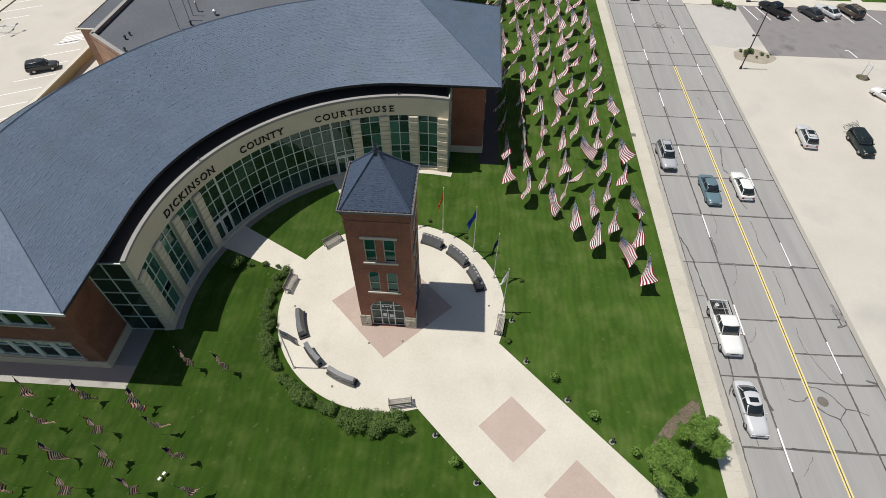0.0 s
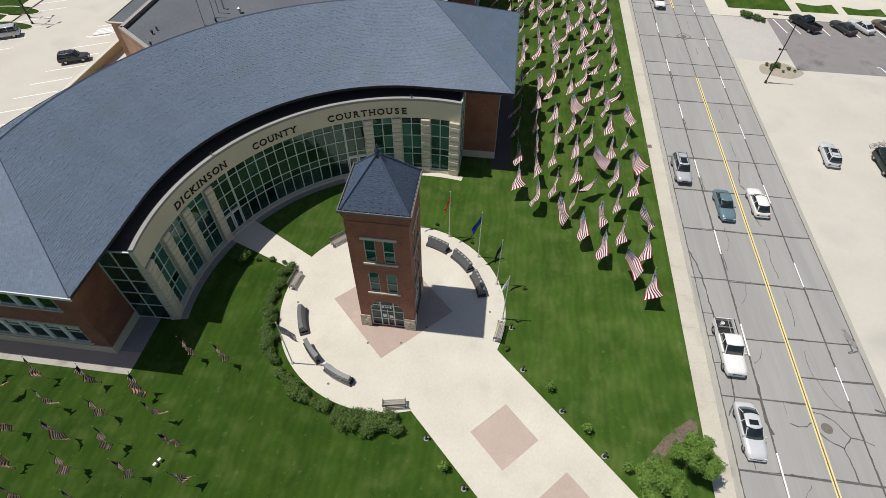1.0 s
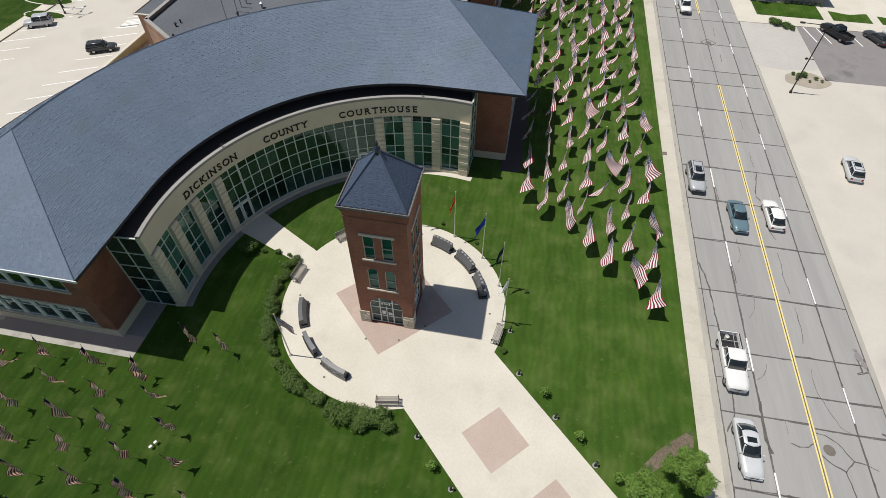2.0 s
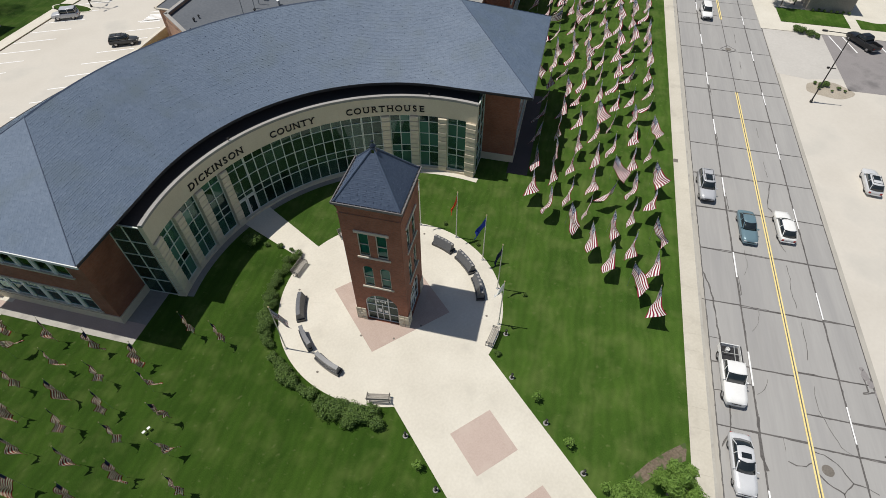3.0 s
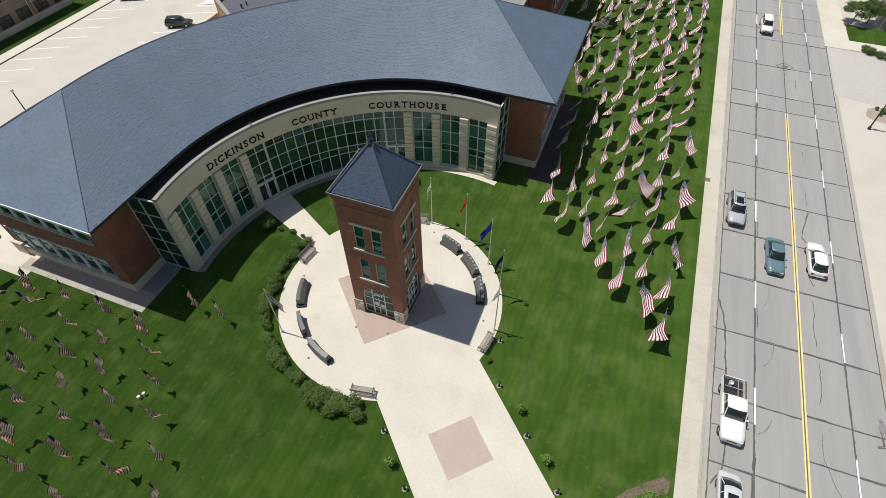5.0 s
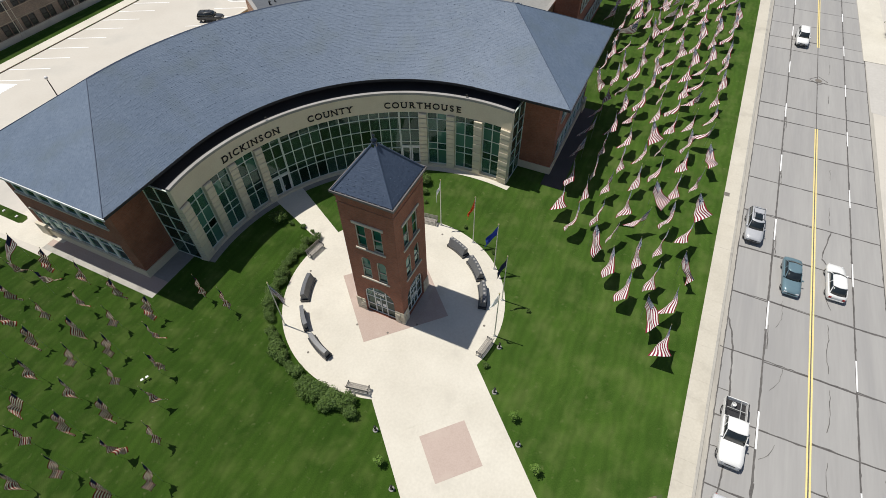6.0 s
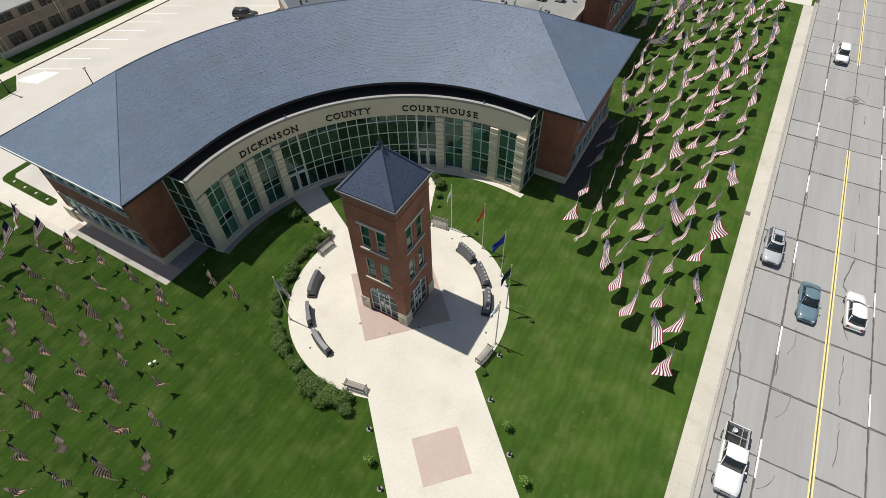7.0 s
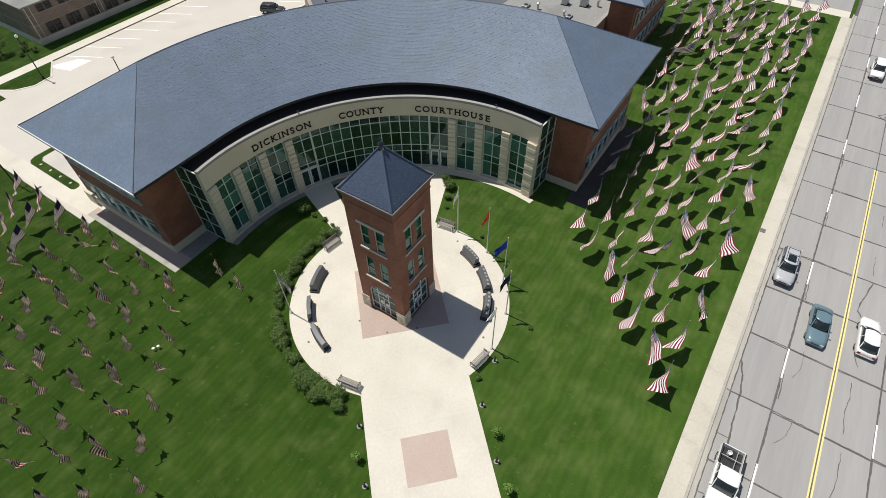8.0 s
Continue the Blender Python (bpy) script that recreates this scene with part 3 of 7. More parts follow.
Z_EAVE, Z_RIDGE = 9.95, 14.62
ARC = [k * 1.875 for k in range(-24, 25)]


def ring(r, s):
    """A point of the bent plan: s is degrees up to 45, past that metres along the straight wings."""
    a = max(-45.0, min(45.0, s))
    e = s - a
    x, y = r * math.sin(radians(a)), r * math.cos(radians(a))
    return (RC[0] + x + e * R2, RC[1] + y - abs(e) * R2)


def strip(bm, stations, pts, mat=0):
    """A closed profile of (radius, height) swept along the bent plan."""
    cols = [[bm.verts.new((*ring(r, s), z)) for r, z in pts] for s in stations]
    n = len(pts)
    for p, q in zip(cols, cols[1:]):
        for k in range(n):
            bm.faces.new((p[k], q[k], q[(k + 1) % n], p[(k + 1) % n])).material_index = mat
    bm.faces.new(cols[0][::-1]).material_index = mat
    bm.faces.new(cols[-1]).material_index = mat


court = thing("courthouse", "curved red-brick courthouse with slate hip roof and pale stone front", "courthouse")
N_C = 62
RISE = Z_RIDGE - Z_EAVE


def slates(name, row_at, label, seed, thick=0.005):
    """A deck with single slates on it; row_at(share, along) gives the point across the slope, along from 0 to 1, and row_at(share, None) the row's length."""
    r = random.Random(seed)
    verts, faces = [], []
    for k in range(N_C):
        f0, f1 = k / N_C, min(1.0, (k + 1.12) / N_C)
        n = max(1, int(row_at(f0, None) / 0.22))
        cuts = sorted({0.0, 1.0} | {min(1.0, max(0.0, (j + 0.5 * (k % 2) + r.uniform(-0.08, 0.08)) / n)) for j in range(1, n)})
        for a, b in zip(cuts, cuts[1:]):
            lift, slip = thick + r.uniform(-0.002, 0.004), r.uniform(-0.002, 0.002)
            low = Z_EAVE + RISE * f0
            g = 0.015 * (b - a)
            q = [(*row_at(f0 - slip, a + g), low + lift), (*row_at(f0 - slip, b - g), low + lift + r.uniform(-0.002, 0.002)), (*row_at(f1, b - g), Z_EAVE + RISE * f1 + 0.006), (*row_at(f1, a + g), Z_EAVE + RISE * f1 + 0.006), (*row_at(f0 - slip, a + g), low), (*row_at(f0 - slip, b - g), low)]
            o = len(verts)
            verts += q
            faces += [(o, o + 1, o + 2, o + 3), (o + 4, o + 5, o + 1, o)]
    me = bpy.data.meshes.new(name)
    me.from_pydata(verts, [], faces)
    me.materials.append(SLATE)
    deck = bmesh.new()
    last = None
    for k in range(5):
        row = [deck.verts.new((*row_at(k / 4, j / 60), Z_EAVE + RISE * k / 4 - 0.05)) for j in range(61)]
        if last:
            for i in range(60):
                deck.faces.new((last[i], last[i + 1], row[i + 1], row[i]))
        last = row
    ob = part(name, deck, SLATE_DARK, court, label)
    cover = shared("slate_covering", me, ob, Matrix.Identity(4), "overlapping blue-grey slates in fine courses")
    cover["kind"] = "stuff"


def slope_row(r_eave, flip):
    def at(fr, along):
        r, e = r_eave + (R_RIDGE - r_eave) * fr, EXT * (1 - fr)
        arc = r * math.pi / 2
        if along is None:
            return arc + 2 * e
        d = (1 - along if flip else along) * (arc + 2 * e)
        s = -45 - e + d if d < e else 45 + (d - e - arc) if d > e + arc else -45 + (d - e) / arc * 90
        return ring(r, s)
    return at


def hip_row(sg):
    def at(fr, along):
        a, b = (Vector(ring(r + (R_RIDGE - r) * fr, sg * (45 + EXT * (1 - fr)))) for r in ((R_OUT, R_IN) if sg < 0 else (R_IN, R_OUT)))
        return (b - a).length if along is None else tuple(a.lerp(b, along))
    return at


slates("roof_slope", slope_row(R_IN, False), "blue-grey slate roof slope in fine courses", 61, 0.013)
slates("roof_slope", slope_row(R_OUT, True), "blue-grey slate roof slope in fine courses", 62)
for sg in (-1, 1):
    slates("hip_end", hip_row(sg), "slate hip at the end of the wing", 63 + sg)
    for r_e in (R_IN, R_OUT):
        bm = bmesh.new()
        rod(bm, (*ring(r_e, sg * (45 + EXT)), Z_EAVE + 0.03), (*ring(R_RIDGE, sg * 45), Z_RIDGE + 0.01), 0.035, n=6)
        part("hip_cap", bm, SLATE_DARK, court, "dark capping of the hip")
bm = bmesh.new()
strip(bm, ARC, [(R_RIDGE - 0.09, Z_RIDGE - 0.03), (R_RIDGE + 0.09, Z_RIDGE - 0.03), (R_RIDGE, Z_RIDGE + 0.05)])
part("ridge_cap", bm, SLATE_DARK, court, "dark capping of the curved ridge")
# small snow guards in staggered rows
rng = random.Random(3)
bm = bmesh.new()
for row in range(11):
    fr = 0.06 + row * 0.082
    r = R_IN + (R_RIDGE - R_IN) * fr
    z = Z_EAVE + (Z_RIDGE - Z_EAVE) * fr
    for k in range(70):
        if rng.random() < 0.2:
            continue
        s = -44 + (k + 0.5 * (row % 2) + rng.uniform(-0.12, 0.12)) * 1.27
        x, y = ring(r, s)
        q = rng.uniform(0.6, 1.0)
        box(bm, -0.035 * q, 0.035 * q, -0.025, 0.025, 0.0, 0.05 * q, Matrix.Translation((x, y, z)) @ Matrix.Rotation(-radians(s), 4, "Z"))
part("snow_guard", bm, SLATE_DARK, court, "staggered small dark snow guards")["kind"] = "stuff"
ALL = [-45 - EXT] + ARC + [45 + EXT]
for pts in ([(R_IN - 0.03, 9.74), (R_IN + 0.06, 9.70), (R_IN + 0.06, 9.93), (R_IN - 0.03, 9.94)], [(R_OUT - 0.06, 9.70), (R_OUT + 0.14, 9.74), (R_OUT + 0.14, 9.97), (R_OUT - 0.06, 9.93)]):
    bm = bmesh.new()
    strip(bm, ALL, pts)
    part("gutter", bm, SOFFIT, court, "dark metal eave gutter")
for sg in (-1, 1):
    bm = bmesh.new()
    strip(bm, [sg * (45 + EXT), sg * (45 + EXT + 0.08)][::sg], [(R_IN - 0.14, 9.72), (R_OUT + 0.14, 9.72), (R_OUT + 0.14, 9.97), (R_IN - 0.14, 9.97)])
    part("gutter", bm, FRAME_WHITE if sg < 0 else RIDGE, court, "thin metal eave gutter")
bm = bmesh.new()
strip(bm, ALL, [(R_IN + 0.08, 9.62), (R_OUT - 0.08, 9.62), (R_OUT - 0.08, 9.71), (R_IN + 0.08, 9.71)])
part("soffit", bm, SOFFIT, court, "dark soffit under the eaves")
# brick walls
R_W, R_WO, EXT_W = 21.6, 35.6, 7.9
for r0, r1, lab in ((R_W, R_W + 0.4, "red brick wall"), (R_WO - 0.4, R_WO, "red brick wall")):
    bm = bmesh.new()
    strip(bm, [-45 - EXT_W] + ARC + [45 + EXT_W], [(r0, 0.9), (r1, 0.9), (r1, 9.62), (r0, 9.62)])
    part("wall", bm, BRICK, court, lab)
bm = bmesh.new()
strip(bm, [-45 - EXT_W - 0.1] + ARC + [45 + EXT_W + 0.1], [(R_W - 0.1, -0.05), (R_WO + 0.1, -0.05), (R_WO + 0.1, 0.9), (R_W - 0.1, 0.9)])
part("plinth", bm, LIMESTONE, court, "pale stone plinth under the brick")


def end_frame(sg):
    """Across an end wall (x), outwards (y) and up (z)."""
    o, p = Vector((*ring(R_W, sg * (45 + EXT_W)), 0)), Vector((*ring(R_WO, sg * (45 + EXT_W)), 0))
    ax = (p - o).normalized()
    out = Vector((sg * R2, -R2, 0))
    return Matrix(((ax.x, out.x, 0, o.x), (ax.y, out.y, 0, o.y), (0, 0, 1, 0), (0, 0, 0, 1)))


END_W = [1.55 + 1.72 * k for k in range(7)]
for sg in (-1, 1):
    m = end_frame(sg)
    bm = bmesh.new()
    span = R_WO - R_W
    for z0, z1 in ((0.9, 1.25), (3.55, 5.9), (8.0, 9.62)):
        box(bm, 0.4, span - 0.4, -0.4, 0.0, z0, z1, m)
    for z0, z1 in ((1.25, 3.55), (5.9, 8.0)):
        box(bm, 0.4, END_W[0], -0.4, 0.0, z0, z1, m)
        box(bm, END_W[-1] + 1.42, span - 0.4, -0.4, 0.0, z0, z1, m)
    part("end_wall", bm, BRICK, court, "red brick end wall with two rows of windows")
    for z0, z1 in ((1.25, 3.55), (5.9, 8.0)):
        bm = bmesh.new()
        box(bm, END_W[0] - 0.15, END_W[-1] + 1.57, 0.0, 0.12, z0 - 0.16, z0, m)
        part("sill_course", bm, TRIM, court, "pale stone sill course")
        bm = bmesh.new()
        box(bm, END_W[0] - 0.15, END_W[-1] + 1.57, 0.0, 0.08, z1, z1 + 0.2, m)
        part("lintel_course", bm, TRIM, court, "pale stone lintel course")
        for x in END_W[:-1]:
            bm = bmesh.new()
            box(bm, x + 1.42, x + 1.72, -0.3, 0.02, z0, z1, m)
            part("window_pier", bm, FRAME_WHITE, court, "pale pier between windows")
        for x in END_W:
            bm = bmesh.new()
            for a, b, c, d in ((x, x + 0.09, z0, z1), (x + 1.33, x + 1.42, z0, z1), (x + 0.09, x + 1.33, z0, z0 + 0.09), (x + 0.09, x + 1.33, z1 - 0.09, z1), (x + 0.09, x + 1.33, z0 + 1.45, z0 + 1.52)):
                box(bm, a, b, -0.16, -0.02, c, d, m)
            win = part("window", bm, FRAME, court, "pale-framed window in the brick wall")
            bm = bmesh.new()
            box(bm, x + 0.09, x + 1.33, -0.11, -0.09, z0 + 0.09, z1 - 0.09, m)
            part("pane", bm, GLASS_TEAL, win)
    # rough stone pier at the far corner
    bm = bmesh.new()
    box(bm, span - 1.1, span + 0.25, -0.5, 0.3, 0, 1.5, m)
    part("corner_pier", bm, ROCK, court, "rough pale stone corner pier")
# inside: floors and a plastered back wall
bm = bmesh.new()
strip(bm, [-45 - 4.2] + ARC + [45 + 4.2], [(R_W - 0.12, 0.95), (R_W - 0.02, 0.95), (R_W - 0.02, 9.0), (R_W - 0.12, 9.0)])
part("inner_wall", bm, INTERIOR, court, "pale plastered wall behind the glass")
FC = (0.0, -1.0)


def lens(bm, z0, z1, r_front):
    """The floor plate between the curved front and the wall behind it."""
    front, back = [], []
    for k in range(41):
        a = radians(-53.2 + 106.4 * k / 40)
        p = Vector((FC[0] + r_front * math.sin(a), FC[1] + r_front * math.cos(a)))
        d = Vector((p.x - RC[0], p.y - RC[1]))
        along = (abs(p.x) - (p.y - RC[1])) * R2
        if along > 0:
            q = Vector(ring(R_W - 0.15, math.copysign(45 + along, p.x)))
        else:
            q = Vector(RC) + d.normalized() * (R_W - 0.15)
        front.append(p), back.append(q)
    vs = [[bm.verts.new((*p, z)) for p in row] for row, z in ((front, z0), (back, z0), (back, z1), (front, z1))]
    for i in range(40):
        for k in range(4):
            a, b = vs[k], vs[(k + 1) % 4]
            bm.faces.new((a[i], a[i + 1], b[i + 1], b[i]))
    bm.faces.new([v[0] for v in vs][::-1])
    bm.faces.new([v[-1] for v in vs])


for name, z0, z1, mat in (("inner_floor", 0.0, 0.1, INTERIOR), ("upper_floor", 3.75, 4.1, INTERIOR), ("ledge_roof", 8.3, 8.5, EPDM)):
    bm = bmesh.new()
    lens(bm, z0, z1, 19.63 if name == "ledge_roof" else 20.03 if name == "upper_floor" else 19.68)
    part(name, bm, mat, court, {"inner_floor": "pale lobby floor", "upper_floor": "pale edge of the upper floor", "ledge_roof": "dark flat ledge behind the parapet"}[name])
# curved stone front
bm = bmesh.new()
arc_block(bm, FC, 19.33, 19.68, -54.4, 54.4, 7.0, 9.05, 56)
part("fascia", bm, LIMESTONE, court, "cream limestone fascia band")
bm = bmesh.new()
arc_block(bm, FC, 19.27, 19.66, -54.5, 54.5, 9.05, 9.21, 56)
arc_block(bm, FC, 19.23, 19.57, -54.6, 54.6, 9.21, 9.33, 56)
part("coping", bm, COPING, court, "weathered stone coping in two steps")
bm = bmesh.new()
arc_block(bm, FC, 19.13, 19.93, -54.4, 54.4, -0.05, 0.3, 56)
part("front_sill", bm, LIMESTONE, court, "pale stone sill under the glazing")
for sg in (-1, 1):
    for a0, a1 in ((24.7, 27.2), (33.5, 36.1), (42.35, 45.0), (51.2, 54.4)):
        lo, hi = sorted((sg * a0, sg * a1))
        bm = bmesh.new()
        arc_block(bm, FC, 19.23, 19.88, lo + 0.08, hi - 0.08, 0.3, 7.0, 2)
        pil = part("pilaster", bm, TAN_STONE, court, "banded pale stone pilaster")
        for k in range(12):
            z = 0.3 + k * 0.5585
            bm = bmesh.new()
            face = 19.06 + 0.025 * (k % 2)
            arc_pillow(bm, FC, [(19.63, z + 0.03), (face, z + 0.03), (face, z + 0.46), (face + 0.06, z + 0.515), (19.63, z + 0.515)], lo, hi)
            part("stone_block", bm, LIMESTONE, pil)


def arc_bar(bm, a, z0, z1, r0=19.47, r1=19.63, w=0.13):
    arc_block(bm, FC, r0, r1, a - w, a + w, z0, z1, 1)


def bay(a0, a1, cols, levels, z_low=0.3, z_high=7.0, name="window", label="tall green-glazed window with pale bars", glass=GLASS):
    """Bars and panes between two angles; levels are the heights of the cross bars."""
    bm = bmesh.new()
    step = (a1 - a0) / cols
    for k in range(cols + 1):
        if cols < 4:
            arc_bar(bm, min(max(a0 + k * step, a0 + 0.16), a1 - 0.16), z_low, z_high)
    zs = [z_low] + list(levels) + [z_high]
    rails = []
    for z in zs:
        if cols >= 4:
            rails.append(z)
            continue
        z0, z1 = (z, z + 0.08) if z == z_low else (z - 0.08, z) if z == z_high else (z - 0.035, z + 0.035)
        arc_block(bm, FC, 19.48, 19.62, a0, a1, z0, z1, max(1, cols))
    if cols >= 4:
        arc_block(bm, FC, 19.48, 19.62, a0, a1, z_high - 0.08, z_high, cols)
    win = part(name, bm, FRAME, court, label)
    for z in rails[:-1]:
        bm = bmesh.new()
        arc_block(bm, FC, 19.482, 19.618, a0, a1, z - 0.035, z + 0.035, cols)
        part("transom", bm, FRAME, win)
    for k in range(cols + 1 if cols >= 4 else 0):
        bm = bmesh.new()
        arc_bar(bm, min(max(a0 + k * step, a0 + 0.16), a1 - 0.16), z_low + 0.01, z_high - 0.01, 19.465, 19.635)
        part("mullion", bm, FRAME, win)
    for k in range(cols):
        for z0, z1 in zip(zs, zs[1:]):
            bm = bmesh.new()
            arc_block(bm, FC, 19.54, 19.555, a0 + k * step + 0.1, a0 + (k + 1) * step - 0.1, z0 + 0.03, z1 - 0.03, 1)
            part("pane", bm, glass, win)
    return win


LEVELS = (2.28, 3.12, 4.72, 6.2)
for sg in (-1, 1):
    for a0, a1 in ((27.2, 33.5), (36.1, 42.35), (45.0, 51.2)):
        bay(*sorted((sg * a0, sg * a1)), 2, LEVELS, glass=GLASS_BAY)
bay(-18.55, 18.55, 12, LEVELS, name="curtain_wall", label="curved green-glazed curtain wall with pale bars")
for sg in (-1, 1):
    a0, a1 = sorted((sg * 18.55, sg * 24.7))
    bay(a0, a1, 2, LEVELS[1:], z_low=2.55, name="transom_window", label="green-glazed bay over the doors")
    ent = None
    for k in range(2):
        b0 = a0 + (a1 - a0) * (0.5 * k) + 0.1
        b1 = b0 + (a1 - a0) * 0.5 - 0.2
        bm = bmesh.new()
        for c0, c1, z0, z1 in ((b0, b0 + 0.4, 0.05, 2.5), (b1 - 0.4, b1, 0.05, 2.5), (b0 + 0.4, b1 - 0.4, 0.05, 0.35), (b0 + 0.4, b1 - 0.4, 2.3, 2.5)):
            arc_block(bm, FC, 19.45, 19.59, c0, c1, z0, z1, 1)
        door = part("door", bm, FRAME_WHITE, court, "white-framed glass entrance door, closed")
        bm = bmesh.new()
        arc_block(bm, FC, 19.51, 19.53, b0 + 0.4, b1 - 0.4, 0.35, 2.3, 1)
        part("pane", bm, GLASS, door)
        bm = bmesh.new()
        am = b1 - 0.6 if k == 0 else b0 + 0.6
        p0 = (FC[0] + 19.39 * math.sin(radians(am)), FC[1] + 19.39 * math.cos(radians(am)))
        rod(bm, (*p0, 0.9), (*p0, 1.4), 0.02, n=6)
        part("handle", bm, GALV, door, "upright metal pull handle")
    # glazed return between the stone front and the brick wing
    e0 = 4.25
    pts = [Vector((*ring(R_W, sg * (45 + e0)), 0)), Vector((FC[0] + 19.63 * math.sin(radians(sg * 54.2)), FC[1] + 19.63 * math.cos(radians(54.2)), 0))]
    d = pts[1] - pts[0]
    ln = d.length
    ax = d.normalized()
    m = Matrix(((ax.x, -ax.y, 0, pts[0].x), (ax.y, ax.x, 0, pts[0].y), (0, 0, 1, 0), (0, 0, 0, 1)))
    bm = bmesh.new()
    for k in range(3):
        x = 0.04 + k * (ln - 0.12) / 2
        box(bm, x - 0.04, x + 0.04, -0.07, 0.07, 0.1, 8.9, m)
    for z in (0.1, 2.0, 3.65, 5.3, 7.0, 8.85):
        box(bm, 0, ln, -0.06, 0.06, z - 0.04, z + 0.05, m)
    win = part("return_window", bm, FRAME, court, "narrow glazed return with pale bars")
    for k in range(2):
        x = 0.04 + k * (ln - 0.12) / 2
        for z0, z1 in zip((0.1, 2.0, 3.65, 5.3, 7.0), (2.0, 3.65, 5.3, 7.0, 8.85)):
            bm = bmesh.new()
            box(bm, x + 0.03, x + (ln - 0.12) / 2 - 0.03, -0.01, 0.01, z0 + 0.04, z1 - 0.04, m)
            part("pane", bm, GLASS, win)
for a in (-20.5, 39.5):
    p = (FC[0] + 19.42 * math.sin(radians(a)), FC[1] + 19.42 * math.cos(radians(a)), 9.33)
    bm = bmesh.new()
    rod(bm, p, (p[0], p[1], 9.55), 0.03, n=6)
    box(bm, -0.1, 0.1, -0.07, 0.07, 0.2, 0.3, Matrix.Translation(p) @ Matrix.Rotation(-radians(a), 4, "Z"))
    part("coping_light", bm, DARK_METAL, court, "small dark floodlight on the coping")
# the name in dark letters on the fascia
word_meshes = {}


def letter_mesh(ch):
    if ch not in word_meshes:
        cu = bpy.data.curves.new("letter", "FONT")
        cu.body, cu.size, cu.extrude, cu.offset, cu.align_x = ch, 0.97, 0.04, 0.012, "CENTER"
        ob = bpy.data.objects.new("letter", cu)
        scene.collection.objects.link(ob)
        bpy.context.view_layer.update()
        me = bpy.data.meshes.new_from_object(ob.evaluated_get(bpy.context.evaluated_depsgraph_get()))
        bpy.data.objects.remove(ob)
        bpy.data.curves.remove(cu)
        if ch not in "COS":
            # small serifs at the ends of the stems
            bm = bmesh.new()
            bm.from_mesh(me)
            low, high = min(v.co.y for v in bm.verts), max(v.co.y for v in bm.verts)
            for z, sg in ((low, 1), (high, -1)):
                if ch in "U" and sg > 0:
                    continue
                xs = sorted({round(v.co.x, 3) for v in bm.verts if abs(v.co.y - z) < 0.02})
                runs = []
                for x in xs:
                    if runs and x - runs[-1][1] < 0.16:
                        runs[-1][1] = x
                    else:
                        runs.append([x, x])
                for a, b in runs:
                    if b - a < 0.3:
                        box(bm, a - 0.06, b + 0.06, *sorted((z, z + sg * 0.055)), -0.04, 0.04)
            bm.to_mesh(me)
            bm.free()
        me.materials.clear()
        me.materials.append(LETTER)
        word_meshes[ch] = me
    return word_meshes[ch]


for word, a0, a1 in (("DICKINSON", -36.9, -17.6), ("COUNTY", -9.2, 4.95), ("COURTHOUSE", 14.1, 38.3)):
    wide = {"I": 0.55, "N": 1.08, "O": 1.12, "C": 1.02, "U": 1.05, "H": 1.08, "K": 1.05, "D": 1.08, "S": 0.88, "T": 0.98, "R": 1.02, "E": 0.92, "Y": 1.0}
    tot = sum(wide[c] for c in word)
    at = 0.0
    for ch in word:
        a = radians(a0 + (a1 - a0) * (at + wide[ch] / 2) / tot)
        at += wide[ch]
        p = (FC[0] + 19.3 * math.sin(a), FC[1] + 19.3 * math.cos(a), 7.5)
        shared("letter", letter_mesh(ch), court, Matrix.Translation(p) @ Matrix.Rotation(-a, 4, "Z") @ Matrix.Rotation(radians(90), 4, "X"), "dark bronze letter")

# flat-roofed block behind
annex = thing("annex_block", "flat-roofed brick block behind the courthouse", "building")
AN = [uv(26.7, -33.2), uv(32.2, -40.6), uv(60.0, -40.6), uv(60.0, -0.7), uv(36.2, -0.7), ring(36.0, 20), ring(36.0, 0)]
AN = AN if sum(a[0] * b[1] - b[0] * a[1] for a, b in zip(AN, AN[1:] + AN[:1])) > 0 else AN[::-1]
bm = bmesh.new()
prism(bm, AN, 0, 6.5)
part("wall", bm, TAN_BRICK, annex)
bm = bmesh.new()
prism(bm, AN, 6.5, 6.62)
part("flat_roof", bm, MEMBRANE, annex, "grey membrane flat roof")
bm = bmesh.new()
prism(bm, [uv(40.0, -14.5), uv(59.6, -14.5), uv(59.6, -1.1), uv(40.0, -1.1)][::-1], 6.62, 6.64)
part("roof_sheet", bm, MEMBRANE_PALE, annex, "paler membrane over the east part of the roof")


def wall_run(bm, a, b, thick, z0, z1, mat=0):
    a, b = Vector((*a, 0)), Vector((*b, 0))
    ax = (b - a).normalized()
    m = Matrix(((ax.x, -ax.y, 0, a.x), (ax.y, ax.x, 0, a.y), (0, 0, 1, 0), (0, 0, 0, 1)))
    box(bm, 0, (b - a).length, -thick, 0, z0, z1, m, mat)


for a, b in zip(AN, AN[1:] + AN[:1]):
    bm = bmesh.new()
    wall_run(bm, b, a, 0.32, 6.5, 7.05)
    par = part("parapet", bm, TAN_BRICK, annex)
    bm = bmesh.new()
    wall_run(bm, b, a, 0.5, 7.05, 7.15)
    part("parapet_cap", bm, COPING, par, "pale metal parapet cap")
low = thing("low_wing", "low flat-roofed brick wing beside the parking lot", "building")
bm = bmesh.new()
prism(bm, [uv(36.6, -45.0), uv(36.6, -40.65), uv(58, -40.65), uv(58, -45.0)][::-1], 0, 5.3)
part("wall", bm, TAN_BRICK, low)
bm = bmesh.new()
